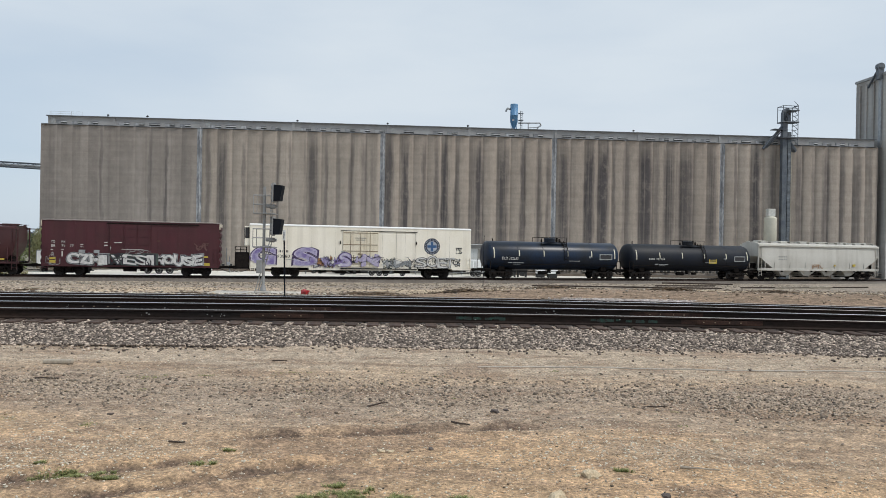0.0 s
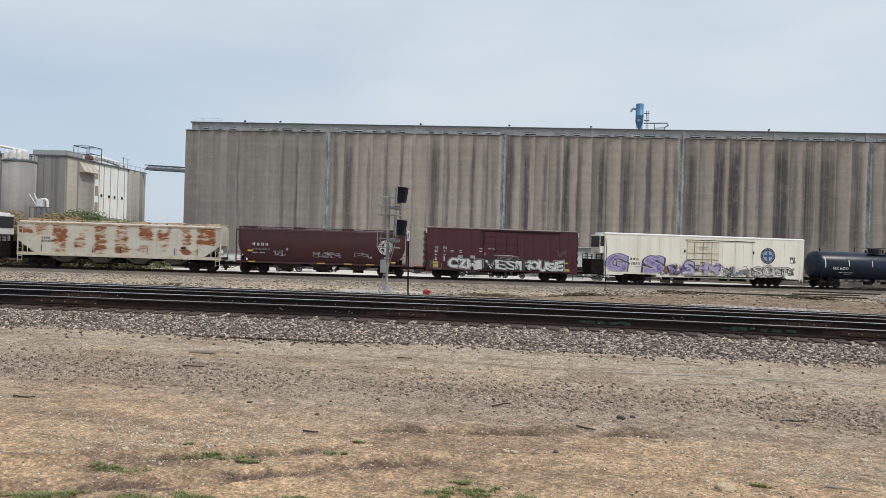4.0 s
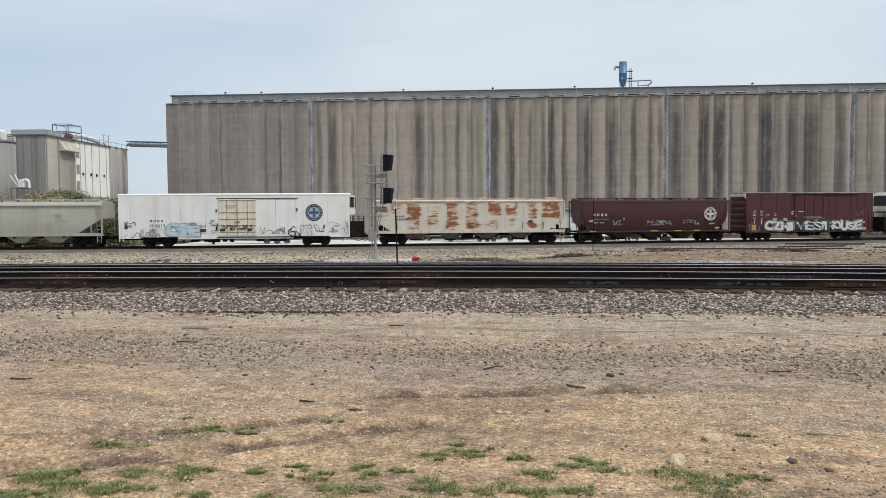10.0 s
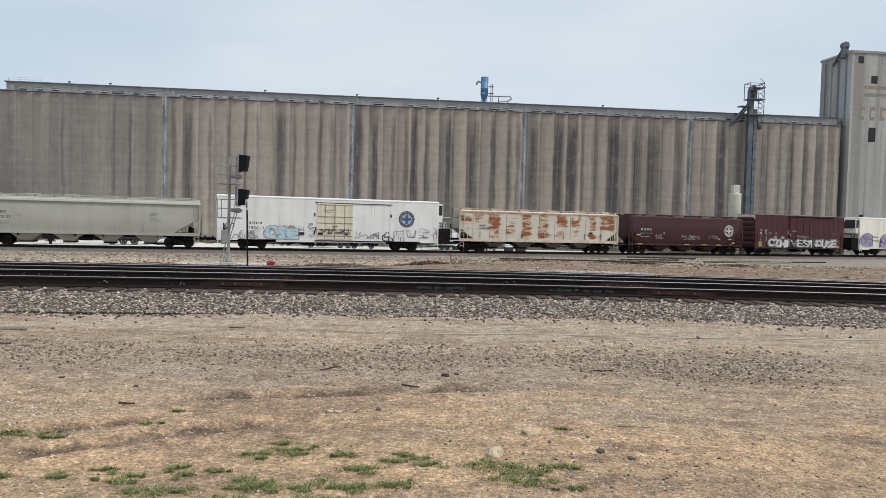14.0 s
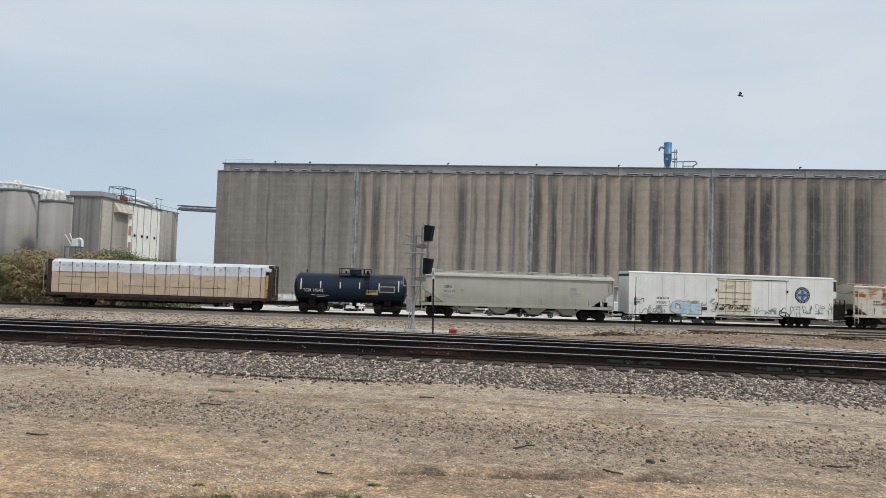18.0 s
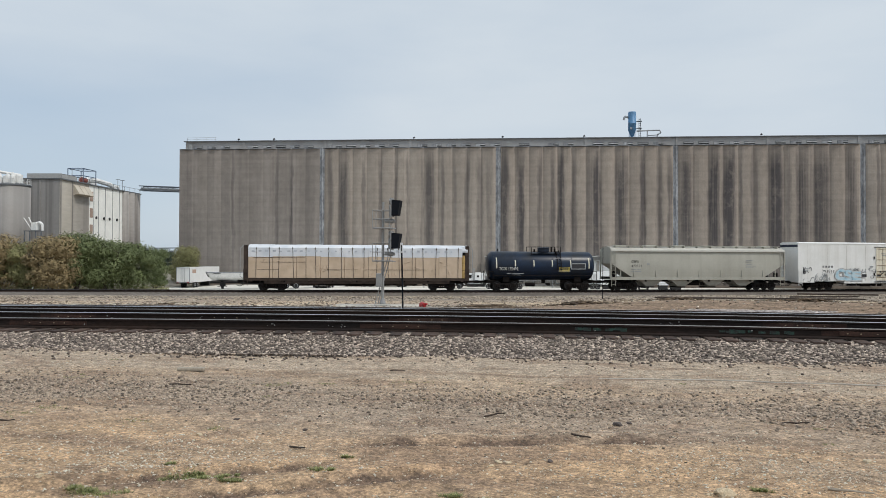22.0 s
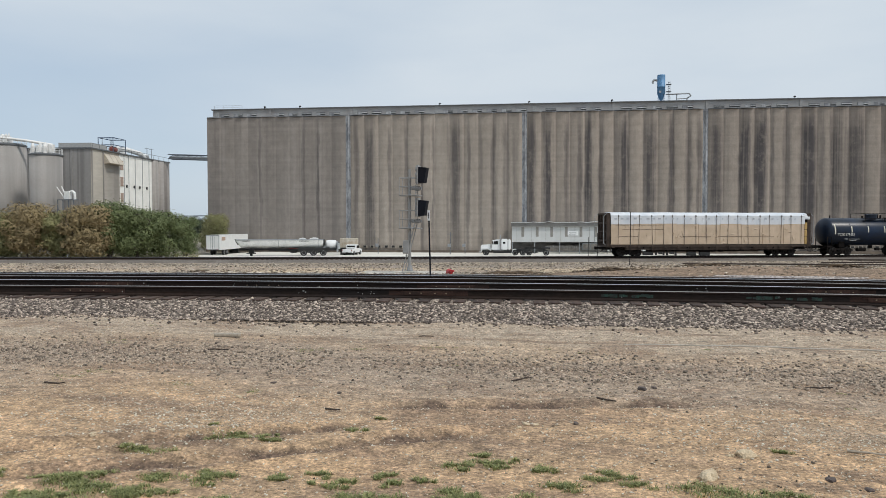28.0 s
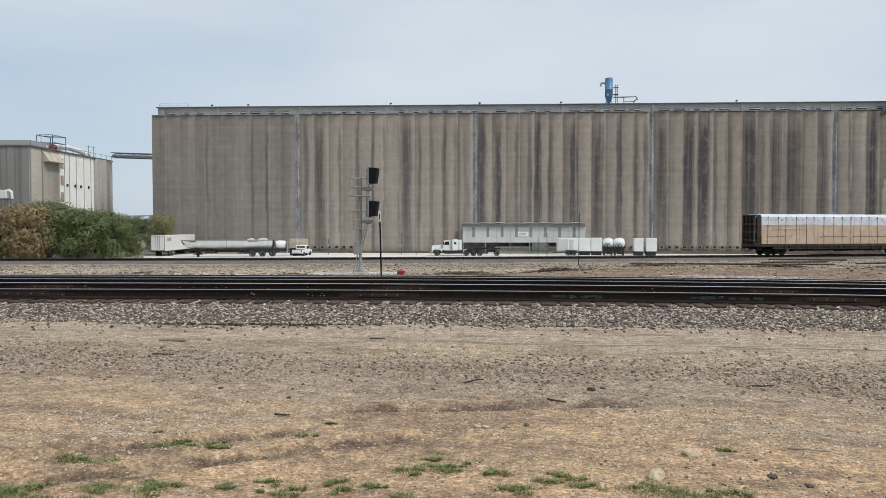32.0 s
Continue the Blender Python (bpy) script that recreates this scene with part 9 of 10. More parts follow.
# old rails and timbers lying along the bank
TIMBER = mat("old_timber", (0.035, 0.024, 0.019), 0.9, 0, 0.3, 3, tint=(0.075, 0.055, 0.042))
PALE_TIMBER = mat("pale_timber", (0.40, 0.35, 0.28), 0.9, 0, 0.2, 3)
rl = random.Random(12)
for x0, y0, L, r, z, m_, lab in ((7.2, 59.8, 15.5, 1.5, 0.10, TIMBER, "old dark rail lying along the bank"), (7.6, 60.4, 12, 2.0, 0.12, TIMBER, "old dark rail lying along the bank"), (18.0, 61.2, 6.0, 3.0, 0.45, TIMBER, "stacked dark timbers on the bank"),
                                 (17.4, 61.0, 5.0, 2.0, 0.2, TIMBER, "stacked dark timbers on the bank"), (24.5, 61.4, 11.0, 2.5, 0.15, TIMBER, "old dark rail lying along the bank"), (27.0, 60.6, 4.4, -3.0, 0.2, PALE_TIMBER, "bleached board leaning on the pile"), (30.0, 61.0, 2.2, 14, 0.3, PALE_TIMBER, "bleached board leaning on the pile")):
    g = ground_z(x0 + L / 2, y0)
    b = part("lying_timber", boxes((0, L, -0.07, 0.07, 0.03, 0.14, 0.02)), m_, None, lab)
    b.matrix_world = pose(x0, y0, g + z - 0.05, 0, rl.uniform(-1, 1), r + 2)
    tagged(b, lab, "timber", "bank debris")

# ---- a fly that crosses the view ----
fly = thing("fly", pose(-57, 6.7, 20.4), "small dark fly in flight", "insect")
FLY_BLACK = mat("fly_black", (0.03, 0.03, 0.035), 0.5)
FLY_WING = mat("fly_wing", (0.10, 0.11, 0.13), 0.4)
part("body", lathe(bmesh.new(), [(0.0006, -0.0065), (0.0016, -0.005), (0.0021, -0.002), (0.0019, 0.002), (0.0014, 0.0045)], 10, "X"), FLY_BLACK, fly, "", True)
part("head", lathe(bmesh.new(), [(0.0006, 0.0042), (0.0019, 0.0052), (0.0018, 0.007), (0.0005, 0.0078)], 10, "X"), FLY_BLACK, fly, "", True)
for s in (-1, 1):
    bm = bmesh.new()
    outline = [(0.002, s * 0.0015, 0.0024), (0.0025, s * 0.005, 0.005), (-0.001, s * 0.0085, 0.0075), (-0.0045, s * 0.007, 0.0065), (-0.0035, s * 0.002, 0.0028)]
    top = [bm.verts.new(p) for p in outline]
    low = [bm.verts.new((x, y, z - 0.0003)) for x, y, z in outline]
    bm.faces.new(top)
    bm.faces.new(low[::-1])
    for i in range(5):
        bm.faces.new((top[i], low[i], low[(i + 1) % 5], top[(i + 1) % 5]))
    part("wing", bm, FLY_WING, fly)

# ---- trees beside the mill ----
BARK = mat("bark", (0.10, 0.08, 0.065), 0.95, 0, 0.3, 4, 30, 0.5)
LEAF_A = island_mat("green_leaves", (0.17, 0.22, 0.08), (0.235, 0.285, 0.11), 0.7)
LEAF_B = island_mat("olive_leaves", (0.30, 0.295, 0.12), (0.395, 0.38, 0.165), 0.7)
LEAF_C = island_mat("brownish_leaves", (0.38, 0.285, 0.14), (0.49, 0.375, 0.185), 0.7)
for m_ in (LEAF_A, LEAF_B, LEAF_C):
    for nd in m_.node_tree.nodes:
        if nd.bl_idname == "ShaderNodeTexNoise":
            nd.inputs["Scale"].default_value, nd.inputs["Detail"].default_value = 7.0, 3.0
        if nd.bl_idname == "ShaderNodeMixRGB":
            nd.inputs["Fac"].default_value = 0.75
QUAD_V = np.array([(-1, -0.6, 0), (1, -0.6, 0.15), (1, 0.6, 0), (-1, 0.6, 0.15)], float)
QUAD_F = np.array([(0, 1, 2, 3)])


def leaf_mesh(name, pos, scl, r):
    return scatter_mesh(name, QUAD_V, QUAD_F, pos, scl, r)


def bough_mesh(name, pos, out, size, r):
    """Leaves that lie along the skin of their bough, facing roughly outwards."""
    n = len(pos)
    nor = out + r.normal(size=(n, 3)) * 0.27
    nor /= np.linalg.norm(nor, axis=1)[:, None]
    u = np.cross(nor, r.normal(size=(n, 3)))
    u /= np.linalg.norm(u, axis=1)[:, None]
    v = np.cross(nor, u) * 0.62
    k = size[:, None]
    co = np.stack([pos - u * k - v * k, pos + u * k - v * k, pos + u * k + v * k, pos - u * k + v * k], 1).reshape(-1, 3)
    me = bpy.data.meshes.new(name)
    me.vertices.add(n * 4)
    me.vertices.foreach_set("co", co.reshape(-1).astype(np.float32))
    me.loops.add(n * 4)
    me.loops.foreach_set("vertex_index", np.arange(n * 4, dtype=np.int32))
    me.polygons.add(n)
    me.polygons.foreach_set("loop_start", np.arange(0, n * 4, 4, dtype=np.int32))
    me.update(calc_edges=True)
    return me


def tree(x, y, height, width, leaves, seed, label, density=1.0, low=0.1):
    z = ground_z(x, y)
    t = thing("tree", pose(x, y, z), label, "tree", "trees by the mill")
    r = np.random.RandomState(seed)
    rr = random.Random(seed)
    bm = bmesh.new()
    stems = rr.choice((2, 3, 3))
    tips = []
    for s in range(stems):
        a = rr.uniform(0, 6.28)
        p = Vector((rr.uniform(-0.3, 0.3), rr.uniform(-0.3, 0.3), -0.2))
        rad = 0.05 + height * 0.016
        for k in range(4):
            q = p + Vector((math.cos(a) * width * 0.07 + rr.uniform(-0.2, 0.2), math.sin(a) * width * 0.07 + rr.uniform(-0.2, 0.2), height * 0.2))
            tube(bm, p, q, rad, 7, rad * 0.75)
            for b in range(3):
                e = q + Vector((rr.uniform(-1, 1) * width * 0.3, rr.uniform(-1, 1) * width * 0.3, rr.uniform(0.02, 0.2) * height))
                tube(bm, q, e, rad * 0.45, 5, rad * 0.15)
                tips.append(e)
            p, rad = q, rad * 0.75
        tips.append(p)
    part("trunk", bm, BARK, t)
    tips = np.array([list(v) for v in tips])
    # rounded boughs of leaves, with air between them low down
    n_lobe = 15
    u = (np.arange(n_lobe) + r.uniform(0.1, 0.9, n_lobe)) / n_lobe
    ang = np.arange(n_lobe) * 2.4 + r.uniform(-0.5, 0.5, n_lobe)
    reach = np.sqrt(np.clip(1 - (1.75 * u - 0.75) ** 2, 0.05, 1)) * r.uniform(0.55, 1.0, n_lobe)
    size = np.clip(width * r.uniform(0.15, 0.27, n_lobe), 0.5, 1.8)
    mid = np.stack([np.cos(ang) * (width * 0.5 - size * 0.75) * reach, np.sin(ang) * (width * 0.46 - size * 0.75) * reach, np.clip(height * (low + 0.08 + (0.9 - low) * u), size * 0.75, height - size * 0.7)], 1)
    mid[:len(tips) // 3, :2] = mid[:len(tips) // 3, :2] * 0.7 + tips[:len(tips) // 3, :2] * 0.3
    per = int(1050 * density)
    d = r.normal(size=(n_lobe * per, 3))
    d /= np.linalg.norm(d, axis=1)[:, None]
    lump = 1 + 0.22 * np.sin(d[:, 0] * 5 + np.repeat(ang, per)) * np.sin(d[:, 2] * 6 + 1.3) + 0.12 * np.sin(d[:, 1] * 11 + d[:, 0] * 7)
    shell = lump * r.uniform(0.3, 1.0, n_lobe * per) ** 0.28 + r.normal(size=n_lobe * per) * 0.06
    pos = np.repeat(mid, per, 0) + d * np.repeat(size, per)[:, None] * shell[:, None] * (1.05, 1.05, 0.82)
    pos[:, 2] = np.maximum(pos[:, 2], 0.05)
    s = r.uniform(0.05, 0.105, len(pos))
    mesh_part("crown", bough_mesh("crown", pos, d + (0, 0, 0.15), s, r), leaves, t)


def at_az(az, D):
    return -D * math.sin(radians(az)), D * math.cos(radians(az))


OLIVE_TREE, BROWN_TREE, GREEN_TREE, YARD_TREE, BACK_TREE = "bushy olive-green tree beside the far track", "brownish bushy tree beside the far track", "dark green bushy tree beside the far track", "small green tree near the box trailer", "dark green tree behind the thicket"
for az, D, h, w, lv, sd, lab in (
        (45.9, 104, 5.2, 7.5, LEAF_B, 13, OLIVE_TREE), (43.9, 99, 5.9, 7.6, LEAF_B, 1, OLIVE_TREE), (41.4, 98, 5.2, 6.6, LEAF_B, 2, OLIVE_TREE), (39.9, 96, 6.1, 7.4, LEAF_C, 3, BROWN_TREE), (38.1, 95, 5.2, 6.2, LEAF_B, 4, OLIVE_TREE),
        (36.6, 92, 5.9, 6.8, LEAF_C, 5, BROWN_TREE), (34.9, 95, 6.5, 7.4, LEAF_A, 6, GREEN_TREE), (33.2, 97, 5.9, 7.6, LEAF_A, 7, GREEN_TREE), (31.5, 98, 5.7, 6.2, LEAF_A, 8, GREEN_TREE),
        (29.9, 141, 7.0, 7.6, LEAF_A, 9, YARD_TREE), (28.0, 152, 7.6, 8.4, LEAF_B, 10, YARD_TREE), (36.0, 118, 7.2, 10.5, LEAF_A, 11, BACK_TREE), (33.9, 121, 7.2, 10.0, LEAF_A, 12, BACK_TREE), (42.6, 120, 6.8, 10.0, LEAF_B, 14, BACK_TREE)):
    tree(*at_az(az, D), h, w, lv, sd, lab)
r = np.random.RandomState(77)
# low scrub under the trees and along the far track
n = 5000
az = np.radians(r.uniform(29.0, 46, n))
D = r.uniform(97, 104, n)
px, py = -D * np.sin(az), D * np.cos(az)
pos = np.stack([px, py, land(px, py) + r.uniform(0.0, 0.9, n) * r.uniform(0.2, 1, n)], 1)
s = r.uniform(0.04, 0.10, n)
tagged(mesh_part("undergrowth", leaf_mesh("undergrowth", pos, np.stack([s, s, s], 1), r), LEAF_B), "low scrub under the trees", "undergrowth", kind="stuff")

# distant wood edge beyond the yard
FAR_LEAF = island_mat("distant_leaves", (0.06, 0.085, 0.055), (0.11, 0.135, 0.09), 0.9)
n = 9000
az = np.radians(r.uniform(20, 62, n))
D = r.uniform(300, 330, n)
hh = 5.0 + 3.0 * np.sin(az * 90) * np.sin(az * 37 + 1)
px, py = -D * np.sin(az), D * np.cos(az)
pos = np.stack([px, py, -4 + hh * np.sqrt(r.uniform(0, 1, n))], 1)
s = r.uniform(0.5, 1.1, n)
tagged(mesh_part("distant_wood", leaf_mesh("distant_wood", pos, np.stack([s, s, s], 1), r), FAR_LEAF), "distant low wood behind the mill", "wood", kind="stuff")

# ---- grass tufts, pebbles, rocks and sticks on the near ground ----
GRASS = island_mat("grass_blades", (0.10, 0.14, 0.033), (0.47, 0.47, 0.19), 0.7)
TUFTS = [(-2.55, 5.08, 0.2), (-2.4, 5.07, 0.14), (-2.19, 4.97, 0.09), (-1.65, 5.3, 0.07), (-1.58, 5.66, 0.05), (-3.0, 4.56, 0.17), (-0.66, 4.86, 0.08), (-0.71, 4.62, 0.19), (-0.49, 4.69, 0.13), (-1.79, 4.21, 0.11), (-1.55, 4.32, 0.09), (-1.18, 4.38, 0.09), (-1.09, 4.25, 0.11), (-0.92, 4.31, 0.06)]
TUFTS += [(-2.28, 4.12, 0.17), (-2.22, 4.2, 0.13), (-2.53, 4.06, 0.12), (-3.14, 3.95, 0.17), (-2.76, 3.78, 0.24), (-2.54, 3.82, 0.15), (-2.42, 3.84, 0.1), (-1.97, 3.79, 0.1), (-1.61, 3.81, 0.12), (-1.27, 3.96, 0.15), (-1.07, 3.97, 0.1), (-0.73, 4.0, 0.17), (-0.62, 4.1, 0.17), (-0.22, 4.61, 0.1), (-0.14, 4.37, 0.16), (-0.19, 4.09, 0.19)]
TUFTS += [(0.09, 4.53, 0.09), (0.23, 4.62, 0.11), (0.33, 4.44, 0.08), (0.77, 4.44, 0.18), (0.84, 4.27, 0.2), (1.13, 4.37, 0.13), (-5.0, 6.9, 0.2), (-6.0, 8.72, 0.18), (-3.8, 6.57, 0.18), (-3.1, 6.45, 0.17), (-3.33, 8.78, 0.24), (-2.8, 8.95, 0.16), (-1.82, 9.15, 0.28), (-5.12, 6.64, 0.18), (-2.98, 3.65, 0.15), (-1.46, 4.15, 0.11)]
rt = np.random.RandomState(15)
roots = []
for tx, ty, tw in TUFTS + [(rt.uniform(-7, 4), rt.uniform(3.2, 4.3), rt.uniform(0.05, 0.2)) for _ in range(14)] + [(rt.uniform(-3.7, -1.9), rt.uniform(3.5, 4.15), rt.uniform(0.06, 0.14)) for _ in range(9)] + [(rt.uniform(-1.9, 1.4), rt.uniform(3.5, 4.1), rt.uniform(0.06, 0.16)) for _ in range(12)] + [(rt.uniform(-8, 4), rt.uniform(4.5, 10.5), rt.uniform(0.03, 0.08)) for _ in range(18)]:
    far = ty > 6.0
    n = int(tw * (4600 if not far else 650)) + 14
    k = 9
    cx, cy, cr = rt.normal(tx, tw * 0.5, k), rt.normal(ty, tw * 0.26, k), tw * rt.uniform(0.06, 0.24, k)
    i = rt.randint(0, k, n)
    roots.append(np.stack([rt.normal(cx[i], cr[i]), rt.normal(cy[i], cr[i] * 0.8), rt.uniform(0.004, 0.026, n) * (0.6 if far else 1.0)], 1))
roots = np.concatenate(roots)
n = len(roots)
rx, ry, h = roots.T
rz = land(rx, ry)
a = rt.uniform(0, 6.28, n)
lean, w = rt.uniform(0.5, 2.2, n) * h, rt.uniform(0.0014, 0.0034, n)
dx, dy = np.cos(a), np.sin(a)
bv = np.stack([np.stack(c, 1) for c in (
    (rx - dy * w, ry + dx * w, rz - 0.004), (rx + dy * w, ry - dx * w, rz - 0.004),
    (rx + dx * lean * 0.45 + dy * w * 0.8, ry + dy * lean * 0.45 - dx * w * 0.8, rz + h * 0.7),
    (rx + dx * lean * 0.45 - dy * w * 0.8, ry + dy * lean * 0.45 + dx * w * 0.8, rz + h * 0.7),
    (rx + dx * lean, ry + dy * lean, rz + h * 0.85))], 1).reshape(-1, 3)
bf = [f for i in range(0, n * 5, 5) for f in ((i, i + 1, i + 2, i + 3), (i + 3, i + 2, i + 4))]
me = bpy.data.meshes.new("grass")
me.from_pydata(bv.tolist(), [], bf)
tagged(mesh_part("grass", me, GRASS), "short green grass tufts in bare dirt", "grass", kind="stuff")

PEBBLE = island_mat("pebbles", (0.46, 0.35, 0.24), (1.0, 0.94, 0.80))
DARK_PEBBLE = island_mat("dark_pebbles", (0.058, 0.045, 0.035), (0.84, 0.71, 0.55), 0.9)


def pebbles(name, count, x0, x1, y0, y1, lo, hi, material, label, clump=0.0, centre=None):
    n = count
    y = y0 + (y1 - y0) * rt.uniform(0, 1, n) ** 1.2
    x = rt.uniform(x0, x1, n) * (0.35 + 0.65 * y / y1)
    if centre:
        x, y = rt.normal(centre[0], clump, n), rt.normal(centre[1], clump * 0.6, n)
    s = lo + (hi - lo) * rt.uniform(0, 1, n) ** 3
    pos = np.stack([x, y, land(x, y) + s * 0.25], 1)
    me = scatter_mesh(name, OCT_V, OCT_F, pos, np.stack([s, s * rt.uniform(0.6, 1, n), s * rt.uniform(0.4, 0.8, n)], 1), rt)
    tagged(mesh_part(name, me, material), label, "pebbles", kind="stuff")


pebbles("pebbles", 32000, -11, 8, 3.0, 11.0, 0.002, 0.013, PEBBLE, "pale pebbles scattered over the dirt")
pebbles("pebbles", 20000, -12, 9, 7.4, 11.5, 0.003, 0.009, island_mat("mixed_grit", (0.14, 0.108, 0.082), (0.86, 0.74, 0.58)), "fine mixed grit below the ballast")
pebbles("dirt_clods", 20000, -11, 8, 3.0, 11.5, 0.004, 0.013, island_mat("dirt_clods", (0.34, 0.23, 0.14), (0.78, 0.57, 0.38)), "small dry clods of tan dirt")
pebbles("pebbles", 9000, -11, 8, 4.0, 11.8, 0.003, 0.011, DARK_PEBBLE, "dark gravel scattered over the dirt")
# a broken band of crushed stone, older ballast, across the dirt
n = 150000
gx, gy = rt.uniform(-13, 9, n), rt.uniform(6.2, 9.8, n)
mid = 7.85 + 0.35 * wobble(gx, gy, 0.5, 31)
keep = rt.uniform(0, 1, n) < np.exp(-((gy - mid) / 0.85) ** 2) * np.clip(0.26 + 2.0 * wobble(gx, gy, 1.2, 33), 0.05, 1) * 0.7
gx, gy = gx[keep], gy[keep]
n = len(gx)
s = 0.004 + 0.015 * rt.uniform(0, 1, n) ** 2.6
me = scatter_mesh("crushed_stone", CUB_V, CUB_F, np.stack([gx, gy, land(gx, gy) + s * 0.3], 1), np.stack([s, s * rt.uniform(0.6, 1, n), s * rt.uniform(0.5, 0.9, n)], 1), rt)
tagged(mesh_part("crushed_stone", me, island_mat("crushed_stone", (0.12, 0.096, 0.076), (0.72, 0.58, 0.45), 0.9)), "broken band of grey crushed stone across the dirt", "gravel", kind="stuff")
for cx, cy, n, m_ in ((-3.1, 5.5, 3000, PEBBLE), (1.6, 4.4, 900, DARK_PEBBLE), (0.55, 7.2, 500, DARK_PEBBLE), (-1.1, 7.0, 700, DARK_PEBBLE), (-0.4, 5.6, 300, PEBBLE), (1.8, 5.8, 2500, PEBBLE)):
    pebbles("gravel_patch", n, 0, 0, 0, 1, 0.003, 0.015, m_, "patch of loose gravel", 0.75, (cx, cy))
# paler rubble between the near tracks and the far one
n = 26000
rx = rt.uniform(-40, 30, n)
rv = np.where(rt.uniform(size=n) < 0.75, rt.uniform(11.5, 27, n), rt.uniform(11.5, 52, n))
ry = near_rail(rx) + rv
s = 0.018 + 0.06 * rt.uniform(0, 1, n) ** 3
ok = (rx < -4) | (rt.uniform(size=n) < 0.15)
rx, ry, s = rx[ok], ry[ok], s[ok]
me = scatter_mesh("rubble", OCT_V, OCT_F, np.stack([rx, ry, land(rx, ry) + s * 0.2], 1), np.stack([s * 1.3, s, s * 0.6], 1), rt)
tagged(mesh_part("rubble", me, island_mat("pale_rubble", (0.11, 0.085, 0.065), (1.0, 0.92, 0.78), 0.9, True)), "pale rubble beyond the near tracks", "rubble", kind="stuff")

# larger pale debris thrown along the slope
n = 1300
dx_ = np.concatenate([rt.uniform(-34, -7, n // 2), rt.normal(-17, 6, n - n // 2)])
dy_ = near_rail(dx_) + rt.uniform(12.5, 22, n)
s = 0.025 + 0.11 * rt.uniform(0, 1, n) ** 2.5
me = scatter_mesh("pale_debris", OCT_V, OCT_F, np.stack([dx_, dy_, land(dx_, dy_) + s * 0.3], 1), np.stack([s * 1.8, s * 0.7, s * 0.35], 1), rt)
tagged(mesh_part("pale_debris", me, island_mat("pale_debris", (0.40, 0.32, 0.24), (0.95, 0.86, 0.72))), "pale broken debris along the slope", "debris", kind="stuff")
# brown clods and crumbled earth of the cut bank
n = 17000
cx, cv = rt.uniform(-42, 42, n), 11.5 + 42 * rt.uniform(0, 1, n) ** 1.2
cy = near_rail(cx) + cv
s = 0.015 + 0.05 * rt.uniform(0, 1, n) ** 3
me = scatter_mesh("bank_clods", CUB_V, CUB_F, np.stack([cx, cy, land(cx, cy) + s * 0.2], 1), np.stack([s * 1.4, s, s * 0.6], 1), rt)
tagged(mesh_part("bank_clods", me, island_mat("bank_clods", (0.09, 0.062, 0.043), (0.72, 0.58, 0.42), 0.95, True)), "brown clods and crumbled earth on the bank", "clods", kind="stuff")
# heaps of dead brush
BRUSH = island_mat("dead_brush", (0.05, 0.035, 0.024), (0.24, 0.17, 0.11), 0.95)
for bx, by, br in ((-12.6, 37.6, 0.5), (-4.3, 38.2, 0.7), (-3.4, 40.0, 0.6), (-2.2, 36.6, 0.45), (1.0, 39.0, 0.9), (-21.0, 38.0, 0.6), (6.0, 40.2, 0.8), (12.5, 40.6, 1.0), (18.0, 40.3, 0.8)):
    n = int(500 * br)
    px, py = rt.normal(bx, br * 0.8, n), rt.normal(by, br * 0.4, n)
    pz = land(px, py) + 0.16 * br * np.exp(-((px - bx) / br) ** 2) * rt.uniform(0, 1, n)
    q = rt.uniform(0.04, 0.16, n)
    heap = mesh_part("brush_heap", scatter_mesh("brush_heap", CUB_V, CUB_F, np.stack([px, py, pz], 1), np.stack([q, q * 0.35, q * 0.25], 1), rt), BRUSH)
    tagged(heap, "low heap of dead brown brush", "brush", "dead brush", "stuff")
# coarse gravel below the far track
n = 14000
fs, fw = rt.uniform(-70, 60, n), -4.2 - 14 * rt.uniform(0, 1, n) ** 1.4
fo = T_MID + fw + far_bend(fs)
fx, fy = T_DIR.x * fs + T_NOR.x * fo, T_DIR.y * fs + T_NOR.y * fo
s = rt.uniform(0.02, 0.07, n)
me = scatter_mesh("track_gravel", OCT_V, OCT_F, np.stack([fx, fy, land(fx, fy) + s * 0.2], 1), np.stack([s * 1.3, s, s * 0.7], 1), rt)
tagged(mesh_part("track_gravel", me, DARK_PEBBLE), "grey gravel below the far track", "gravel", kind="stuff")
# pale broken concrete beside the third track
n = 2600
hx = np.concatenate([rt.normal(5.2, 0.55, n // 2), rt.normal(6.9, 0.5, n - n // 2)])
hy = near_rail(hx) + 10.4 + rt.normal(0, 0.35, n)
s = rt.uniform(0.02, 0.06, n)
me = scatter_mesh("broken_concrete", OCT_V, OCT_F, np.stack([hx, hy, -0.13 + 0.1 * np.exp(-((hy - near_rail(hx) - 10.4) / 0.4) ** 2)], 1), np.stack([s * 1.4, s, s * 0.5], 1), rt)
tagged(mesh_part("broken_concrete", me, island_mat("pale_broken_concrete", (0.34, 0.29, 0.265), (0.78, 0.70, 0.66))), "pale broken concrete heaped beside the third track", "rubble", kind="stuff")

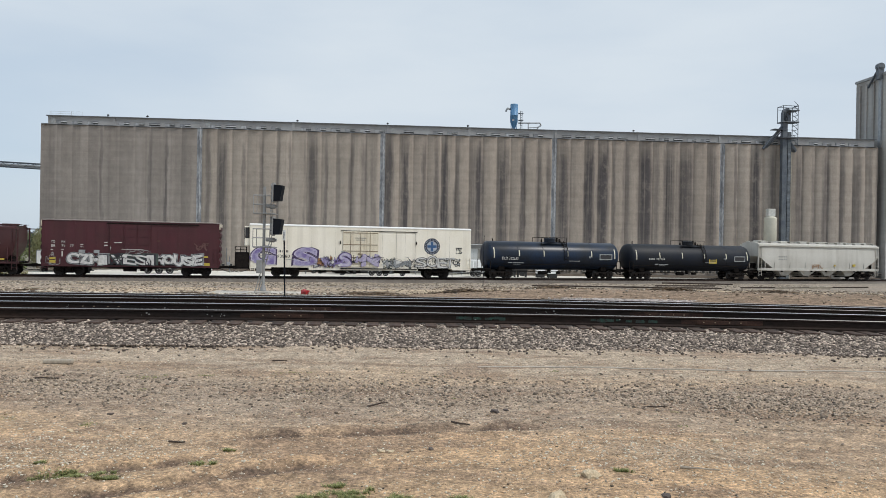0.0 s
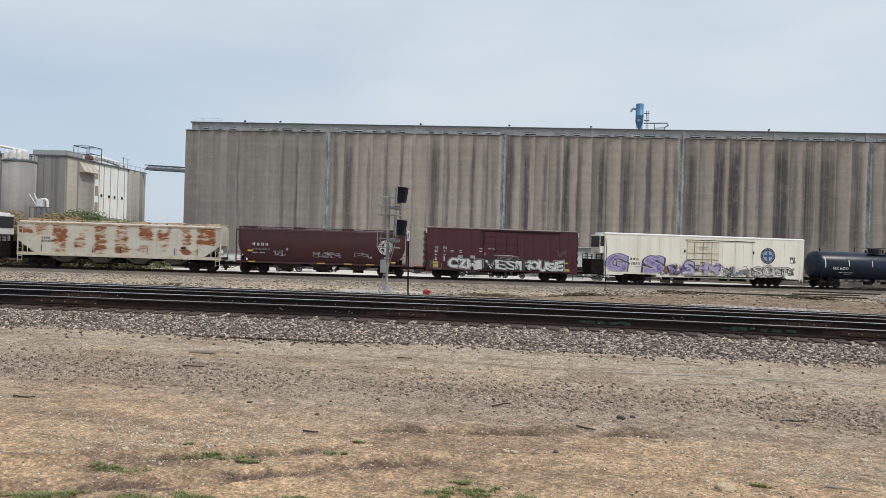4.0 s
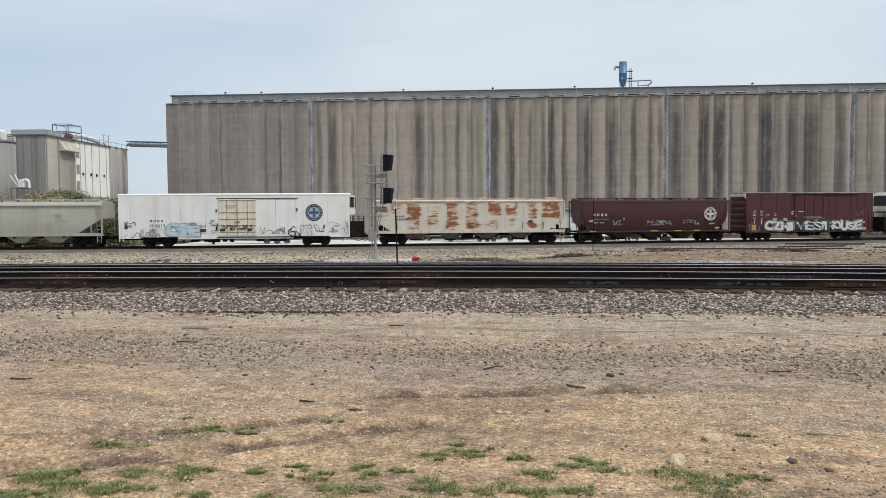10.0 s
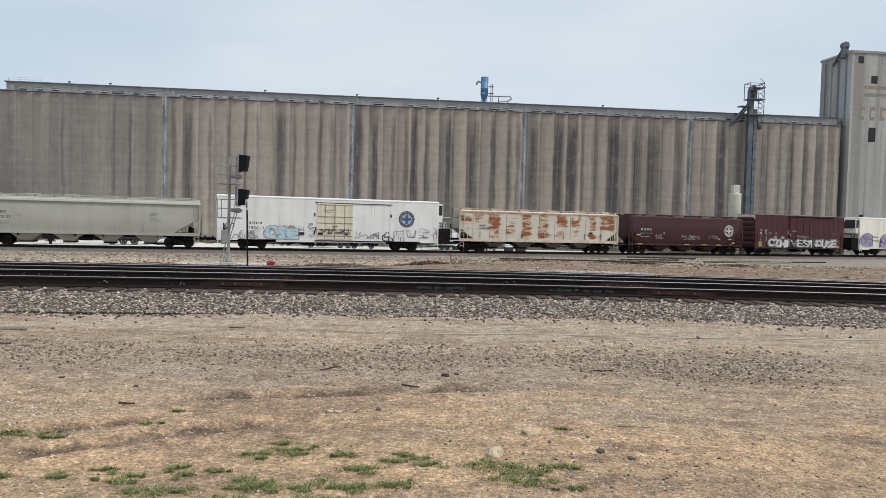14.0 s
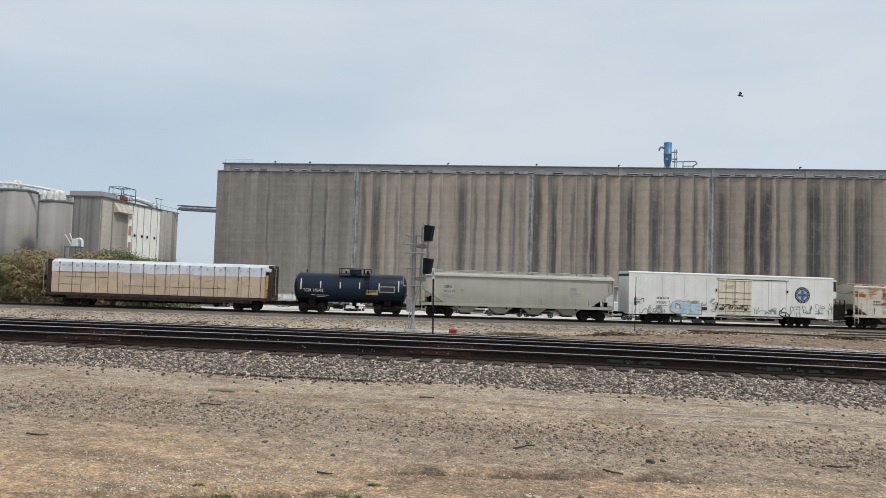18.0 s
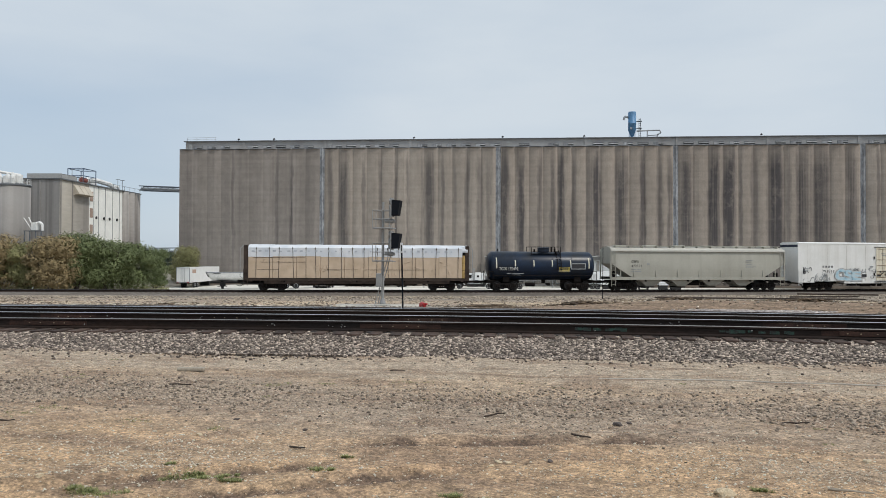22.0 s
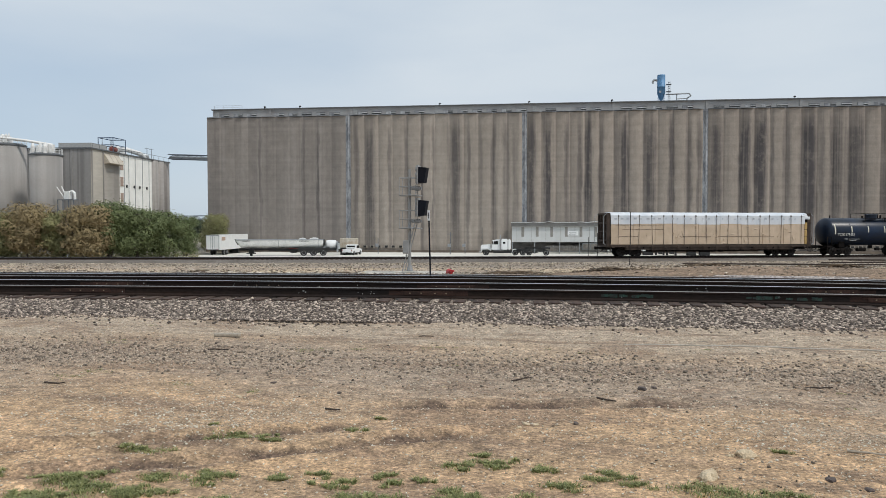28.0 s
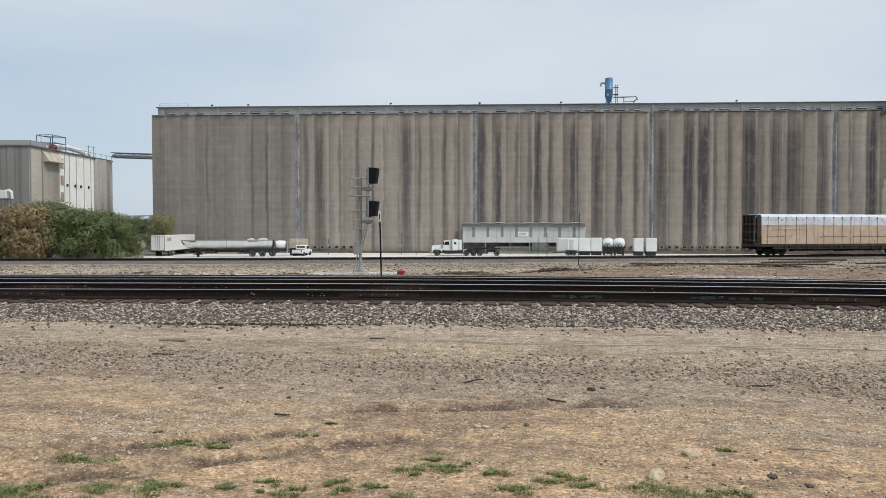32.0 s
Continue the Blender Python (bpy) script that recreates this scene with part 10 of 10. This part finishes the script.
ROCK_PALE = mat("pale_limestone", (0.66, 0.55, 0.39), 0.95, 0, 0.22, 14, 70, 0.8, tint=(0.48, 0.37, 0.24))
ROCK_DARK = mat("dark_stone", (0.13, 0.105, 0.095), 0.95, 0, 0.25, 9, 60, 0.5)
for k, (x, y, w, m_) in enumerate(((1.05, 5.12, 0.13, ROCK_PALE), (0.97, 5.12, 0.05, ROCK_PALE), (0.75, 4.64, 0.125, ROCK_PALE), (-0.43, 5.7, 0.06, ROCK_PALE), (-0.35, 5.68, 0.045, ROCK_PALE), (-0.47, 5.6, 0.04, ROCK_PALE), (-0.05, 5.76, 0.05, ROCK_DARK), (0.55, 7.13, 0.08, ROCK_DARK), (0.65, 7.2, 0.05, ROCK_DARK), (0.92, 4.2, 0.06, ROCK_DARK), (1.45, 4.71, 0.06, ROCK_DARK),
                                   (-3.03, 6.17, 0.06, ROCK_PALE), (-3.0, 6.86, 0.05, ROCK_DARK), (-3.48, 4.77, 0.06, ROCK_PALE), (-3.14, 4.98, 0.05, ROCK_PALE), (1.62, 4.6, 0.05, ROCK_DARK), (-2.2, 6.5, 0.05, ROCK_DARK), (-1.3, 6.9, 0.05, ROCK_PALE), (2.3, 6.2, 0.06, ROCK_PALE), (-5.2, 5.3, 0.05, ROCK_PALE))):
    bm = bmesh.new()
    bmesh.ops.create_icosphere(bm, subdivisions=2, radius=0.5)
    for v in bm.verts:
        d = noise.noise(v.co * 1.6 + Vector((k * 7.3, 0, 0))) + 0.6 * noise.noise(v.co * 4.5 + Vector((0, k * 3.1, 0)))
        v.co *= 1 + 0.75 * d
        v.co.z = min(v.co.z, 0.36) * 0.85
    bmesh.ops.scale(bm, vec=(w, w * 0.8, w * 0.8), verts=bm.verts)
    ob = part("rock", bm, m_)
    ob.matrix_world = pose(x, y, ground_z(x, y) + w * 0.1, 0, 0, k * 47)
    tagged(ob, "pale weathered limestone rock on the dirt" if m_ is ROCK_PALE else "dark rough stone on the dirt", "rock", "loose rocks")
for k, (x, y, L, pale) in enumerate(((-2.13, 9.93, 0.2, 0), (-2.04, 5.86, 0.15, 0), (2.16, 7.44, 0.25, 0), (1.87, 5.33, 0.26, 1), (-5.0, 6.3, 0.2, 0), (-0.6, 7.3, 0.2, 0), (-4.4, 8.4, 0.3, 0), (0.2, 6.6, 0.18, 0))):
    bm = bmesh.new()
    p = Vector((-L / 2, 0, 0.01))
    rr = random.Random(k)
    for i in range(4):
        q = p + Vector((L / 4, rr.uniform(-0.02, 0.02), rr.uniform(-0.004, 0.008)))
        tube(bm, p, q, 0.009 - 0.001 * i, 6)
        p = q
    ob = part("stick", bm, PALE_TIMBER if pale else TIMBER)
    ob.matrix_world = pose(x, y, ground_z(x, y) + 0.004, 0, 0, rr.uniform(-25, 25))
    tagged(ob, "weathered stick lying on the dirt", "stick", "sticks")
cable_line = [(x, 9.72 + 0.05 * x + 0.03 * math.sin(x * 1.3)) for x in np.arange(0.5, 8.3, 0.35)]
cable_line = [(float(x), float(y), ground_z(x, y) + 0.008, 1.0, 0.05) for x, y in cable_line]
tagged(sweep("old_cable", cable_line, [(0.009 * math.cos(k * 1.047), 0.009 * math.sin(k * 1.047)) for k in range(6)], mat("bleached_cable", (0.55, 0.50, 0.44), 0.8), None), "bleached cable lying across the dirt", "cable")
driftwood = part("driftwood", boxes((-0.2, 0.16, -0.04, 0.05, 0, 0.05, 0.015)), PALE_TIMBER)
driftwood.matrix_world = pose(-4.85, 9.55, ground_z(-4.85, 9.55), 0, 0, 6)
tagged(driftwood, "bleached wood scrap lying on the dirt", "wood scrap")

# ---- the ties of the nearest track, one by one ----
for t, x, v, z, turn, dv in TIES_TODO:
    (px, py, pz, tx, ty), = near_line(v + 0.7535 + dv, z, [x])
    ob = mesh_part("tie", TIE_MESH, TIE, t)
    ob.matrix_world = pose(px, py, pz, 0, 0, math.degrees(math.atan2(ty, tx)) + turn)


def train_s(t):
    """How far the train has gone after t seconds."""
    u = t / 16
    return 94.908 * u + 5.639 * u ** 2 - 6.699 * u ** 3 + 1.798 * u ** 4


def motions():
    """The train rolls by on the far track, its wheels turning, and a fly crosses the view."""
    times = [i * 2.0 for i in range(17)]
    for ob, middle in CARS:
        walk(ob, [(t, train_pose(train_s(t) + middle)) for t in times])
    turns = [i * 0.1 for i in range(321)]
    for ob, dx in WHEELSETS:
        walk(ob, [(t, Matrix.Translation((dx, 0, R_WHEEL)) @ Matrix.Rotation(train_s(t) / R_WHEEL, 4, "Y")) for t in turns])

    truck_x = [(0.0, -16.0), (16.0, -16.0), (18.0, -18.2), (20.0, -23.5), (24.0, -34.5), (25.5, -38.7), (28.0, -45.4), (30.0, -50.6), (32.0, -55.6)]
    walk(red_truck, [(t, pose(x, 143.6 + 0.0787 * (x + 16), YARD_Z, 0, 0, 4.5)) for t, x in truck_x])
    spins = [i * 0.2 for i in range(161)]
    roll = np.interp(spins, *zip(*truck_x))
    for ob, dx, dy in ROLLING:
        walk(ob, [(t, Matrix.Translation((dx, dy, 0.46)) @ Matrix.Rotation(float(x + 16) / 0.46, 4, "Y")) for t, x in zip(spins, roll)])
    walk(fly, [(t, pose(x, y, z, 0, 15, -5)) for t, x, y, z in ((0.0, -57.0, 6.7, 20.4), (17.9, -0.006, 2.082, 2.139), (18.0, 0.342, 2.085, 2.016), (18.1, 0.631, 2.03, 1.935), (19.0, 3.4, 1.7, 1.5), (32.0, 45.0, -6.0, 3.0))])


motions()
